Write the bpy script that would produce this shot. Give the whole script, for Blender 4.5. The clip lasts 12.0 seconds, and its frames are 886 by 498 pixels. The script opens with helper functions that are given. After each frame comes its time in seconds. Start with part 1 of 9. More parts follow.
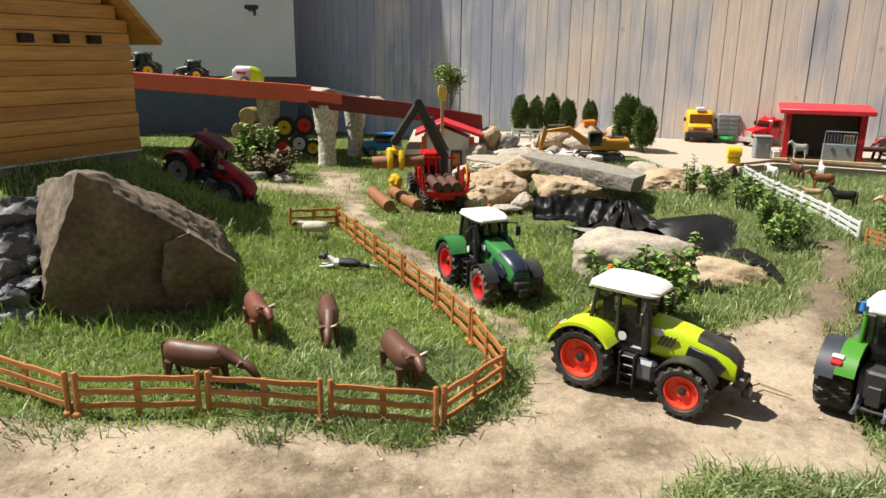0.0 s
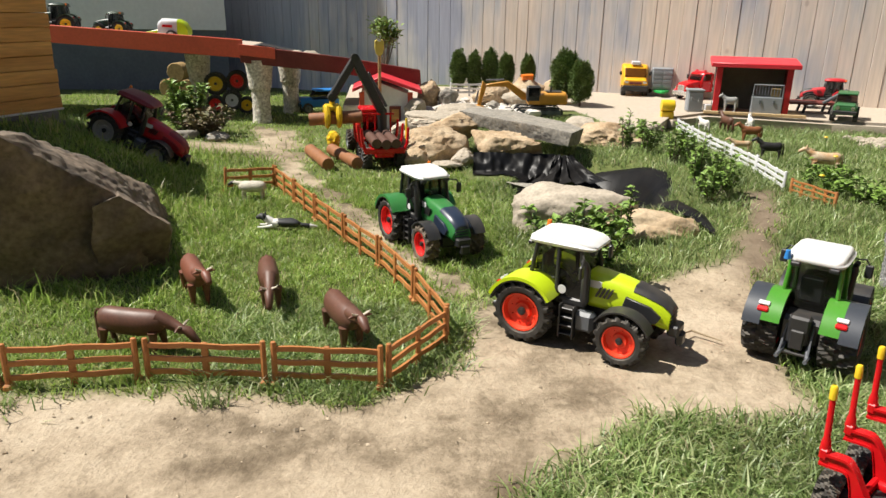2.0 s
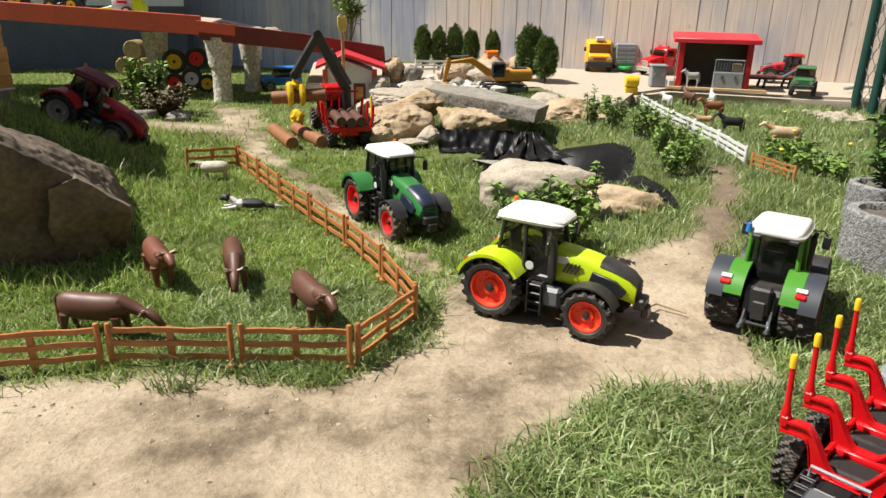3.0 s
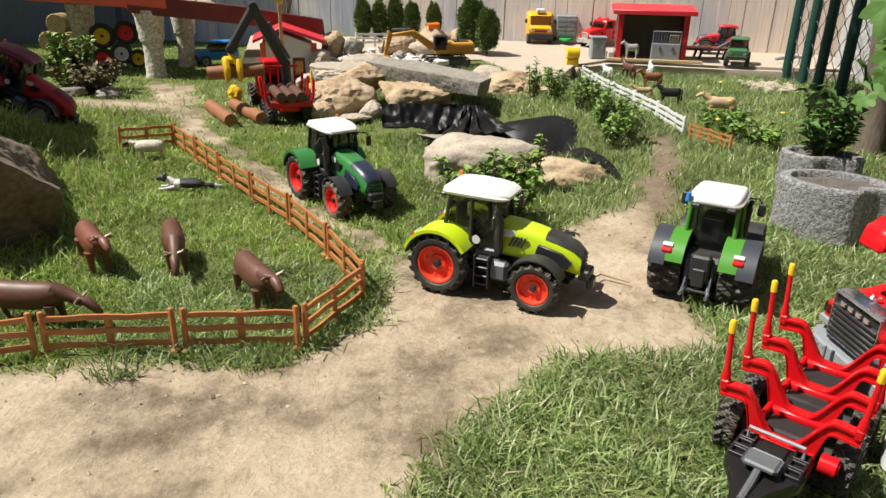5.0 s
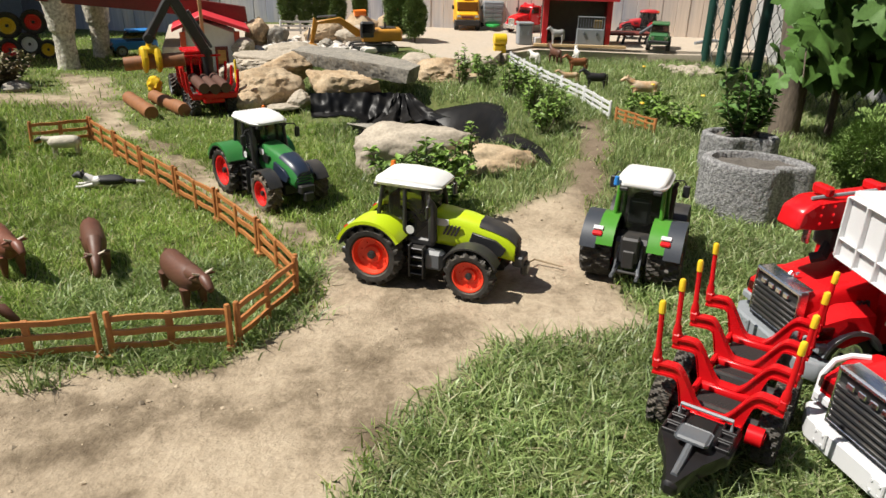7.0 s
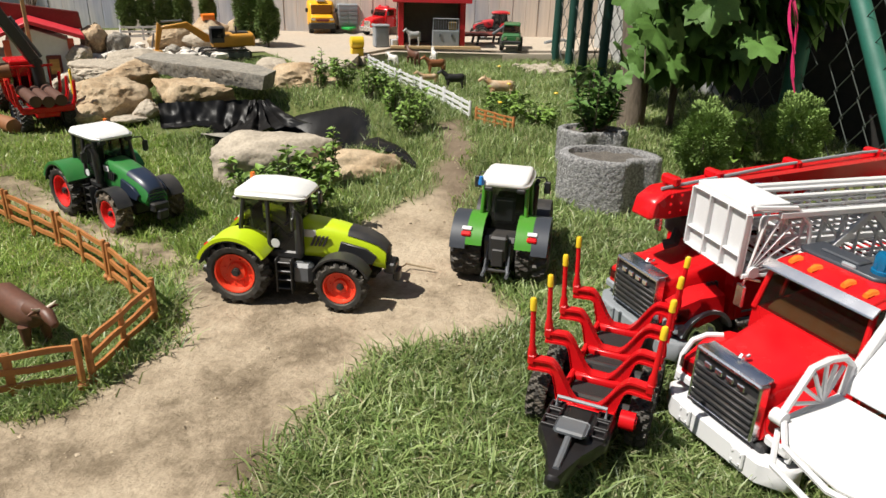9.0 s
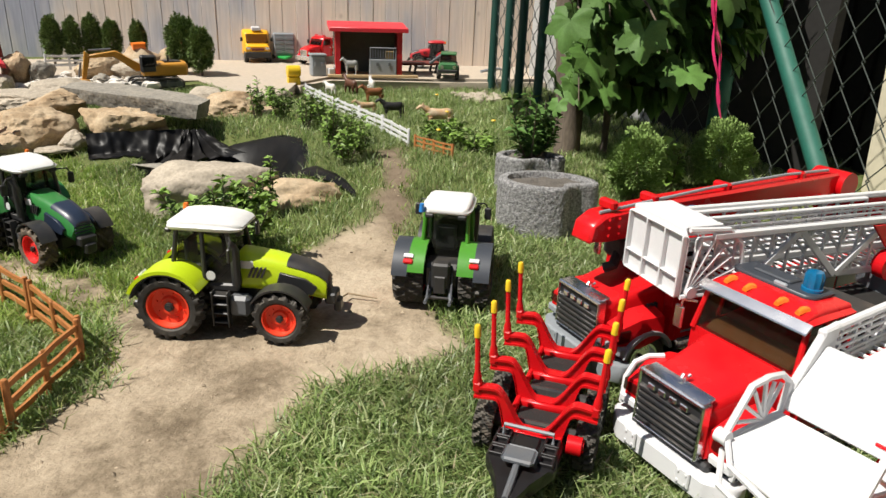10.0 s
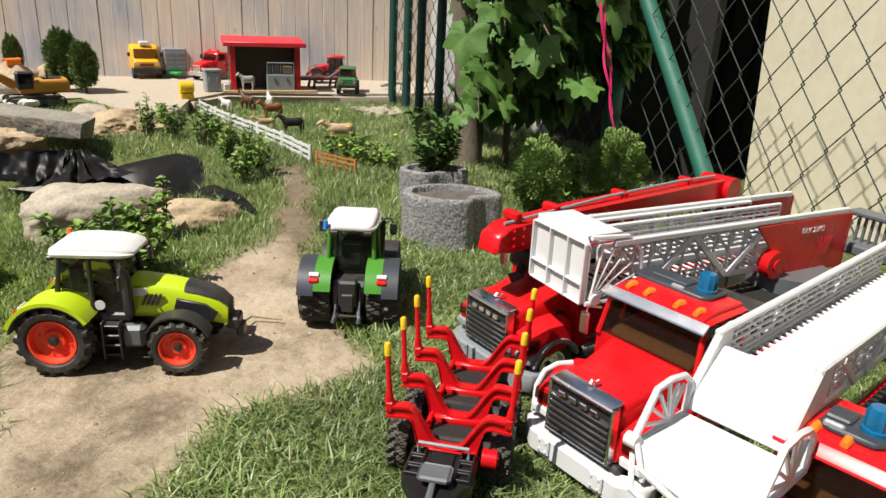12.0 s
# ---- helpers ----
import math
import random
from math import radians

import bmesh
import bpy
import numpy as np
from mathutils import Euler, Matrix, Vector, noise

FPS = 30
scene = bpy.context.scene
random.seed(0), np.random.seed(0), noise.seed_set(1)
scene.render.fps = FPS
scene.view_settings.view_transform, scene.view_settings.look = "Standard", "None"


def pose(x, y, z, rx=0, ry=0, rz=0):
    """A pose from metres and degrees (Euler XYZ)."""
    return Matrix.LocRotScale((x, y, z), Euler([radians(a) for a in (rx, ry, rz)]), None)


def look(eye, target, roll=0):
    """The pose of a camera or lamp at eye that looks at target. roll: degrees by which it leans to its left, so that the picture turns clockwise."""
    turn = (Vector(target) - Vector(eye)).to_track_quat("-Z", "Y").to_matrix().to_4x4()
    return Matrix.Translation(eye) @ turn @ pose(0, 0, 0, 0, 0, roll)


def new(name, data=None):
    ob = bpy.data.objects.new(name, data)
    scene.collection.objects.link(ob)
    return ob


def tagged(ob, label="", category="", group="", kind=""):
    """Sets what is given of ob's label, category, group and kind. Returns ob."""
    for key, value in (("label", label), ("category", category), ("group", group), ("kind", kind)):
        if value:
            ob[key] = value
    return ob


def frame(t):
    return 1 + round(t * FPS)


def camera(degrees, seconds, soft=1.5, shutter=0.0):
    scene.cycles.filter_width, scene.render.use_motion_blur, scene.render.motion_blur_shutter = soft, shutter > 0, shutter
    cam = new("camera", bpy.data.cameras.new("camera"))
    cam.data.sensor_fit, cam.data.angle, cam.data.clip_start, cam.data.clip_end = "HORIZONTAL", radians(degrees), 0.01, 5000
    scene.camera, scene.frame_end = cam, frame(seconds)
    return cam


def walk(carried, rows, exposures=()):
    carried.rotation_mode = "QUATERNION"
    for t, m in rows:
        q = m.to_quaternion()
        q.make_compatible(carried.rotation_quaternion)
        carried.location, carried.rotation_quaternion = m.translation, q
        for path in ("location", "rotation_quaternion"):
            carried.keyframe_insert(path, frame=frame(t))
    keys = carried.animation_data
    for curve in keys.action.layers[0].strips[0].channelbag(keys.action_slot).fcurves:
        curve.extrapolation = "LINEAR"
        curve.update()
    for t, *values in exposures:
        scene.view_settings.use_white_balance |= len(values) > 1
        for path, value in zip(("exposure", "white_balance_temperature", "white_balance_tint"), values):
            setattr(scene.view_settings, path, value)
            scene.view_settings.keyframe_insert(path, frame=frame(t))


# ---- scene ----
cam = camera(64.34, 12.0)
walk(cam, [
    (0.0, pose(0.0000, 0.0000, 0.5700, 74.499, -0.675, 0.187)),
    (0.5, pose(0.0001, 0.0018, 0.5690, 73.760, -0.666, -0.818)),
    (1.0, pose(0.0001, -0.0001, 0.5705, 73.112, -0.712, -1.957)),
    (1.5, pose(0.0005, 0.0014, 0.5706, 72.115, -0.765, -3.270)),
    (2.0, pose(0.0004, 0.0027, 0.5717, 71.030, -0.852, -4.731)),
    (2.5, pose(0.0006, 0.0041, 0.5702, 69.810, -0.816, -6.442)),
    (2.7, pose(0.0007, 0.0046, 0.5703, 69.580, -0.830, -6.930)),
    (4.3, pose(0.0013, 0.0092, 0.5706, 68.295, -0.925, -9.690)),
    (4.5, pose(0.0014, 0.0097, 0.5706, 68.157, -0.937, -10.123)),
    (5.0, pose(0.0023, 0.0121, 0.5702, 67.324, -1.026, -12.118)),
    (5.5, pose(0.0040, 0.0159, 0.5708, 66.387, -1.130, -15.474)),
    (6.0, pose(0.0045, 0.0175, 0.5711, 66.462, -1.214, -16.945)),
    (6.5, pose(0.0048, 0.0183, 0.5714, 66.417, -1.212, -17.293)),
    (6.7, pose(0.0049, 0.0184, 0.5714, 66.420, -1.212, -17.330)),
    (8.3, pose(0.0143, 0.0288, 0.5748, 66.320, -1.180, -24.250)),
    (8.5, pose(0.0152, 0.0306, 0.5748, 66.353, -1.186, -25.696)),
    (9.0, pose(0.0170, 0.0369, 0.5725, 66.832, -1.598, -28.853)),
    (9.5, pose(0.0193, 0.0413, 0.5702, 67.983, -1.970, -31.355)),
    (10.0, pose(0.0226, 0.0462, 0.5686, 69.215, -2.124, -33.749)),
    (10.5, pose(0.0232, 0.0479, 0.5691, 69.930, -2.258, -35.359)),
    (11.0, pose(0.0233, 0.0492, 0.5691, 70.485, -2.322, -36.384)),
    (11.5, pose(0.0287, 0.0538, 0.5670, 70.562, -2.468, -39.366)),
    (12.0, pose(0.0315, 0.0561, 0.5666, 70.646, -2.547, -41.616)),
], [(0.0, 0.67), (2.5, 0.65), (5.0, 0.59), (8.5, 0.45), (12.0, 0.45)])

# world, sun
SUN_AZ, SUN_EL = radians(172), radians(57)   # azimuth from +x
sun_dir = Vector((math.cos(SUN_AZ) * math.cos(SUN_EL), math.sin(SUN_AZ) * math.cos(SUN_EL), math.sin(SUN_EL)))
world = bpy.data.worlds.new("sky")
scene.world = world
world.use_nodes = True
wn = world.node_tree
sky = wn.nodes.new("ShaderNodeTexSky")
sky.sky_type = "NISHITA"
sky.sun_disc = False
sky.sun_elevation = SUN_EL
sky.sun_rotation = radians(90) - SUN_AZ
wn.links.new(sky.outputs[0], wn.nodes["Background"].inputs[0])
wn.nodes["Background"].inputs[1].default_value = 0.050
lamp = bpy.data.lights.new("sun", "SUN")
lamp.energy = 5.0
lamp.angle = radians(0.5)
lamp.color = (1.0, 0.95, 0.86)
sun = new("sun", lamp)
sun.matrix_world = look(sun_dir * 30, (0, 0, 0))


# ---------- building tools ----------
def link(tree, a, b):
    tree.links.new(a, b)


def mat(name, col, rough=0.5, metal=0.0, var=0.12, scale=40.0, bump=0.0, bscale=200.0, dust=0.0, col2=None, spec=0.5, detail=6.0, stretch=None, island=0.0):
    """A procedural surface: a base colour with variation at two scales, fine relief, and dust on what faces up."""
    m = bpy.data.materials.new(name)
    m.use_nodes = True
    t = m.node_tree
    b = t.nodes["Principled BSDF"]
    tc = t.nodes.new("ShaderNodeTexCoord")
    vec = tc.outputs["Object"]
    if stretch:
        mp = t.nodes.new("ShaderNodeMapping")
        mp.inputs["Scale"].default_value = stretch
        link(t, vec, mp.inputs[0])
        vec = mp.outputs[0]
    info = t.nodes.new("ShaderNodeObjectInfo")
    n1 = t.nodes.new("ShaderNodeTexNoise")
    n1.noise_dimensions = "4D"
    n1.inputs["Scale"].default_value = scale
    n1.inputs["Detail"].default_value = detail
    wmul = t.nodes.new("ShaderNodeMath")
    wmul.operation = "MULTIPLY"
    wmul.inputs[1].default_value = 37.0
    link(t, info.outputs["Random"], wmul.inputs[0])
    link(t, vec, n1.inputs["Vector"])
    link(t, wmul.outputs[0], n1.inputs["W"])
    n2 = t.nodes.new("ShaderNodeTexNoise")
    n2.inputs["Scale"].default_value = scale * 9
    n2.inputs["Detail"].default_value = 3
    link(t, vec, n2.inputs["Vector"])
    ramp = t.nodes.new("ShaderNodeMapRange")
    ramp.inputs["From Min"].default_value = 0.32
    ramp.inputs["From Max"].default_value = 0.68
    link(t, n1.outputs["Fac"], ramp.inputs["Value"])
    mix = t.nodes.new("ShaderNodeMix")
    mix.data_type = "RGBA"
    c2 = col2 or tuple(c * (1 - var) for c in col)
    mix.inputs["A"].default_value = (*col, 1)
    mix.inputs["B"].default_value = (*c2, 1)
    link(t, ramp.outputs[0], mix.inputs["Factor"])
    out = mix.outputs["Result"]
    hsv = t.nodes.new("ShaderNodeHueSaturation")
    link(t, out, hsv.inputs["Color"])
    val = t.nodes.new("ShaderNodeMapRange")
    val.inputs["From Min"].default_value, val.inputs["From Max"].default_value = 0.3, 0.7
    val.inputs["To Min"].default_value, val.inputs["To Max"].default_value = 1 - var * 0.6, 1 + var * 0.6
    link(t, n2.outputs["Fac"], val.inputs["Value"])
    last = val.outputs[0]
    if island:
        geo = t.nodes.new("ShaderNodeNewGeometry")
        add = t.nodes.new("ShaderNodeMath")
        add.operation = "ADD"
        link(t, geo.outputs["Random Per Island"], add.inputs[0])
        link(t, info.outputs["Random"], add.inputs[1])
        fr = t.nodes.new("ShaderNodeMath")
        fr.operation = "FRACT"
        link(t, add.outputs[0], fr.inputs[0])
        mr = t.nodes.new("ShaderNodeMapRange")
        mr.inputs["To Min"].default_value, mr.inputs["To Max"].default_value = 1 - island, 1 + island
        link(t, fr.outputs[0], mr.inputs["Value"])
        mu = t.nodes.new("ShaderNodeMath")
        mu.operation = "MULTIPLY"
        link(t, mr.outputs[0], mu.inputs[0])
        link(t, last, mu.inputs[1])
        last = mu.outputs[0]
    link(t, last, hsv.inputs["Value"])
    out = hsv.outputs["Color"]
    if dust:
        geo2 = t.nodes.new("ShaderNodeNewGeometry")
        sep = t.nodes.new("ShaderNodeSeparateXYZ")
        link(t, geo2.outputs["Normal"], sep.inputs[0])
        up = t.nodes.new("ShaderNodeMapRange")
        up.inputs["From Min"].default_value, up.inputs["From Max"].default_value = -0.2, 1.0
        link(t, sep.outputs["Z"], up.inputs["Value"])
        dn = t.nodes.new("ShaderNodeMath")
        dn.operation = "MULTIPLY"
        link(t, up.outputs[0], dn.inputs[0])
        link(t, ramp.outputs[0], dn.inputs[1])
        dm = t.nodes.new("ShaderNodeMath")
        dm.operation = "MULTIPLY"
        dm.inputs[1].default_value = dust
        link(t, dn.outputs[0], dm.inputs[0])
        mixd = t.nodes.new("ShaderNodeMix")
        mixd.data_type = "RGBA"
        mixd.inputs["B"].default_value = (0.40, 0.33, 0.24, 1)
        link(t, dm.outputs[0], mixd.inputs["Factor"])
        link(t, out, mixd.inputs["A"])
        out = mixd.outputs["Result"]
    link(t, out, b.inputs["Base Color"])
    b.inputs["Metallic"].default_value = metal
    b.inputs["Specular IOR Level"].default_value = spec
    rr = t.nodes.new("ShaderNodeMapRange")
    rr.inputs["To Min"].default_value, rr.inputs["To Max"].default_value = max(0.03, rough * 0.8), min(1, rough * 1.25)
    link(t, n1.outputs["Fac"], rr.inputs["Value"])
    link(t, rr.outputs[0], b.inputs["Roughness"])
    if bump:
        nb = t.nodes.new("ShaderNodeTexNoise")
        nb.inputs["Scale"].default_value = bscale
        nb.inputs["Detail"].default_value = 5
        link(t, vec, nb.inputs["Vector"])
        bp = t.nodes.new("ShaderNodeBump")
        bp.inputs["Strength"].default_value = min(1.0, bump)
        bp.inputs["Distance"].default_value = 0.004
        link(t, nb.outputs["Fac"], bp.inputs["Height"])
        link(t, bp.outputs[0], b.inputs["Normal"])
    return m


def glass(name, tint, alpha_mix=0.25, clear=None):
    m = bpy.data.materials.new(name)
    m.use_nodes = True
    t = m.node_tree
    b = t.nodes["Principled BSDF"]
    b.inputs["Base Color"].default_value = (*tint, 1)
    b.inputs["Roughness"].default_value = 0.06
    tr = t.nodes.new("ShaderNodeBsdfTransparent")
    tr.inputs[0].default_value = (*(clear or [0.5 + 0.5 * c for c in tint]), 1)
    mx = t.nodes.new("ShaderNodeMixShader")
    mx.inputs[0].default_value = alpha_mix
    link(t, tr.outputs[0], mx.inputs[1])
    link(t, b.outputs[0], mx.inputs[2])
    link(t, mx.outputs[0], t.nodes["Material Output"].inputs[0])
    return m


def fin(bm, name, material, smooth=35):
    """A mesh from a bmesh, smooth but for edges sharper than the given degrees."""
    bmesh.ops.recalc_face_normals(bm, faces=bm.faces[:])
    if smooth:
        lim = radians(smooth)
        for f in bm.faces:
            f.smooth = True
        for e in bm.edges:
            e.smooth = len(e.link_faces) == 2 and e.calc_face_angle(4) < lim
    me = bpy.data.meshes.new(name)
    bm.to_mesh(me)
    bm.free()
    me.materials.append(material)
    return me


def part(name, bm, material, parent=None, label="", smooth=35, m=None):
    ob = new(name, fin(bm, name, material, smooth) if isinstance(bm, bmesh.types.BMesh) else bm)
    if parent:
        ob.parent = parent
    if m is not None:
        ob.matrix_local = m
    if label:
        ob["label"] = label
    return ob


def thing(name, m, label, category, group="", kind=""):
    ob = new(name)
    ob.empty_display_size = 0.02
    ob.matrix_world = m
    return tagged(ob, label, category, group, kind)


def solo(name, bm, material, m, label, category, group="", kind="", smooth=35):
    ob = part(name, bm, material, smooth=smooth)
    ob.matrix_world = m
    return tagged(ob, label, category, group, kind)


B = bmesh.new


def box(bm, c, s, b=0.0, r=None, seg=1):
    m = Matrix.Translation(c) @ (r or Matrix()) @ Matrix.Diagonal((*s, 1))
    g = bmesh.ops.create_cube(bm, size=1, matrix=m)
    if b:
        es = {e for v in g["verts"] for e in v.link_edges}
        bmesh.ops.bevel(bm, geom=list(es), offset=b, segments=seg, affect="EDGES", profile=0.6)
    return bm


def rod(bm, a, c, r0, r1=None, n=10, cap=True):
    a, c = Vector(a), Vector(c)
    d = c - a
    m = Matrix.Translation((a + c) / 2) @ d.to_track_quat("Z", "Y").to_matrix().to_4x4()
    bmesh.ops.create_cone(bm, cap_ends=cap, segments=n, radius1=r0, radius2=r0 if r1 is None else r1, depth=d.length, matrix=m)
    return bm


def tube(bm, pts, r, n=8):
    """A bent rod through the points; r one radius, or one for each point."""
    pts = [Vector(p) for p in pts]
    rs = r if isinstance(r, (list, tuple)) else [r] * len(pts)
    rings, ref = [], None
    for i, p in enumerate(pts):
        d = (pts[min(i + 1, len(pts) - 1)] - pts[max(i - 1, 0)]).normalized()
        if ref is None:
            ref = d.orthogonal().normalized()
        ref = (ref - d * ref.dot(d)).normalized()
        s = d.cross(ref)
        rings.append([bm.verts.new(p + (ref * math.cos(k * math.tau / n) + s * math.sin(k * math.tau / n)) * rs[i]) for k in range(n)])
    for a, c in zip(rings, rings[1:]):
        for k in range(n):
            bm.faces.new((a[k], a[(k + 1) % n], c[(k + 1) % n], c[k]))
    bm.faces.new(rings[0][::-1])
    bm.faces.new(rings[-1])
    return bm


def prism(bm, poly, d0, d1, axis="y", b=0.0, seg=1):
    """A flat outline given thickness: axis y takes (x, z), axis x takes (y, z), axis z takes (x, y)."""
    def at(p, d):
        return {"y": (p[0], d, p[1]), "x": (d, p[0], p[1]), "z": (p[0], p[1], d)}[axis]
    v0 = [bm.verts.new(at(p, d0)) for p in poly]
    v1 = [bm.verts.new(at(p, d1)) for p in poly]
    n = len(poly)
    bm.faces.new(v0)
    bm.faces.new(v1[::-1])
    for k in range(n):
        bm.faces.new((v0[k], v1[k], v1[(k + 1) % n], v0[(k + 1) % n]))
    if b:
        es = [e for e in {e for v in v0 + v1 for e in v.link_edges}]
        bmesh.ops.bevel(bm, geom=es, offset=b, segments=seg, affect="EDGES", profile=0.6)
    return bm


def lathe(bm, prof, n=24, m=None, close=False):
    """Turns the outline (radius, height) round z, then lays it by m."""
    m = m or Matrix()
    rings = []
    for r, h in prof:
        if r < 1e-6:
            rings.append([bm.verts.new(m @ Vector((0, 0, h)))])
        else:
            rings.append([bm.verts.new(m @ Vector((r * math.cos(k * math.tau / n), r * math.sin(k * math.tau / n), h))) for k in range(n)])
    pairs = list(zip(rings, rings[1:]))
    if close:
        pairs.append((rings[-1], rings[0]))
    for a, c in pairs:
        for k in range(n):
            j = (k + 1) % n
            f = [a[k % len(a)], a[j % len(a)], c[j % len(c)], c[k % len(c)]]
            f = list(dict.fromkeys(f))
            if len(f) > 2:
                bm.faces.new(f)
    return bm


def loft(bm, rings, caps=True):
    """Skins a row of equal closed outlines."""
    vs = [[bm.verts.new(p) for p in ring] for ring in rings]
    n = len(vs[0])
    for a, c in zip(vs, vs[1:]):
        for k in range(n):
            bm.faces.new((a[k], a[(k + 1) % n], c[(k + 1) % n], c[k]))
    if caps:
        bm.faces.new(vs[0][::-1])
        bm.faces.new(vs[-1])
    return bm


def blob(bm, c, s, sub=3, amp=0.25, freq=1.3, seed=0.0, rot=None, facet=0.0, fine=0.06):
    """A stone: a ball cut by planes and roughened by noise."""
    g = bmesh.ops.create_icosphere(bm, subdivisions=sub, radius=1.0)
    rnd = random.Random(int(seed * 1000) + 7)
    cuts = [(Vector((rnd.uniform(-1, 1), rnd.uniform(-1, 1), rnd.uniform(-0.8, 1))).normalized(), rnd.uniform(0.55, 0.85)) for _ in range(int(facet * 14))]
    off = Vector((seed * 3.1, seed * 7.7, seed * 1.3))
    m = Matrix.Translation(c) @ (rot or Matrix()) @ Matrix.Diagonal((*s, 1))
    for v in g["verts"]:
        p = v.co.copy()
        for nrm, d in cuts:
            k = p.dot(nrm)
            if k > d:
                p -= nrm * (k - d) * 0.93
        p *= 1 + amp * noise.noise(p * freq + off) + fine * noise.noise(p * freq * 5 + off)
        v.co = m @ p
    return bm


def smoothstep(a, c, x):
    t = min(1.0, max(0.0, (x - a) / (c - a)))
    return t * t * (3 - 2 * t)

# ---------- materials ----------
def fence_wood():
    """Planks under a thin blue-grey stain that has worn through to tan wood in large drifting patches."""
    m = bpy.data.materials.new("weathered_plank")
    m.use_nodes = True
    t = m.node_tree
    b = t.nodes["Principled BSDF"]
    geo = t.nodes.new("ShaderNodeNewGeometry")
    info = t.nodes.new("ShaderNodeObjectInfo")
    tc = t.nodes.new("ShaderNodeTexCoord")

    def noi(src, stretch, scale, detail, shift=0.0):
        mp = t.nodes.new("ShaderNodeMapping")
        mp.inputs["Scale"].default_value = stretch
        link(t, src, mp.inputs[0])
        n = t.nodes.new("ShaderNodeTexNoise")
        n.noise_dimensions = "4D"
        n.inputs["Scale"].default_value = scale
        n.inputs["Detail"].default_value = detail
        if shift:
            k = t.nodes.new("ShaderNodeMath")
            k.operation = "MULTIPLY"
            k.inputs[1].default_value = shift
            link(t, info.outputs["Random"], k.inputs[0])
            link(t, k.outputs[0], n.inputs["W"])
        link(t, mp.outputs[0], n.inputs["Vector"])
        return n.outputs["Fac"]

    def calc(op, a, c):
        k = t.nodes.new("ShaderNodeMath")
        k.operation = op
        for i, v in enumerate((a, c)):
            if isinstance(v, float):
                k.inputs[i].default_value = v
            else:
                link(t, v, k.inputs[i])
        return k.outputs[0]

    sep = t.nodes.new("ShaderNodeSeparateXYZ")
    link(t, geo.outputs["Position"], sep.inputs[0])
    along = calc("MULTIPLY", calc("SUBTRACT", sep.outputs["X"], 1.0), 0.11)
    wear = calc("ADD", noi(geo.outputs["Position"], (1, 1, 0.55), 2.3, 4), along)
    wear = calc("ADD", wear, calc("MULTIPLY", calc("SUBTRACT", noi(tc.outputs["Object"], (6, 6, 0.8), 3.0, 4, 23.0), 0.5), 0.35))
    wear = calc("ADD", wear, calc("MULTIPLY", calc("SUBTRACT", info.outputs["Random"], 0.5), 0.10))
    cr = t.nodes.new("ShaderNodeValToRGB")
    e = cr.color_ramp.elements
    e[0].position, e[0].color = 0.36, (0.37, 0.385, 0.46, 1)
    e[1].position, e[1].color = 0.70, (0.74, 0.62, 0.52, 1)
    for p, c in ((0.47, (0.54, 0.52, 0.52, 1)), (0.57, (0.66, 0.58, 0.52, 1))):
        k = e.new(p)
        k.color = c
    link(t, wear, cr.inputs[0])
    grain = t.nodes.new("ShaderNodeMapRange")
    grain.inputs["From Min"].default_value, grain.inputs["From Max"].default_value = 0.3, 0.7
    grain.inputs["To Min"].default_value, grain.inputs["To Max"].default_value = 0.88, 1.08
    link(t, noi(tc.outputs["Object"], (1, 1, 0.06), 90.0, 5, 11.0), grain.inputs["Value"])
    hs = t.nodes.new("ShaderNodeHueSaturation")
    link(t, cr.outputs[0], hs.inputs["Color"])
    link(t, grain.outputs[0], hs.inputs["Value"])
    knot = t.nodes.new("ShaderNodeTexVoronoi")
    knot.inputs["Scale"].default_value = 5.0
    mp = t.nodes.new("ShaderNodeMapping")
    mp.inputs["Scale"].default_value = (1, 1, 0.7)
    link(t, geo.outputs["Position"], mp.inputs[0])
    link(t, mp.outputs[0], knot.inputs["Vector"])
    km = t.nodes.new("ShaderNodeMapRange")
    km.inputs["From Min"].default_value, km.inputs["From Max"].default_value = 0.03, 0.075
    km.inputs["To Min"].default_value, km.inputs["To Max"].default_value = 0.45, 0.0
    link(t, knot.outputs["Distance"], km.inputs["Value"])
    mx = t.nodes.new("ShaderNodeMix")
    mx.data_type = "RGBA"
    mx.inputs["B"].default_value = (0.30, 0.22, 0.19, 1)
    link(t, km.outputs[0], mx.inputs["Factor"])
    link(t, hs.outputs[0], mx.inputs["A"])
    link(t, mx.outputs["Result"], b.inputs["Base Color"])
    b.inputs["Roughness"].default_value = 0.8
    b.inputs["Specular IOR Level"].default_value = 0.2
    bp = t.nodes.new("ShaderNodeBump")
    bp.inputs["Strength"].default_value = 0.2
    bp.inputs["Distance"].default_value = 0.003
    link(t, noi(tc.outputs["Object"], (1, 1, 0.06), 120.0, 4, 7.0), bp.inputs["Height"])
    link(t, bp.outputs[0], b.inputs["Normal"])
    return m


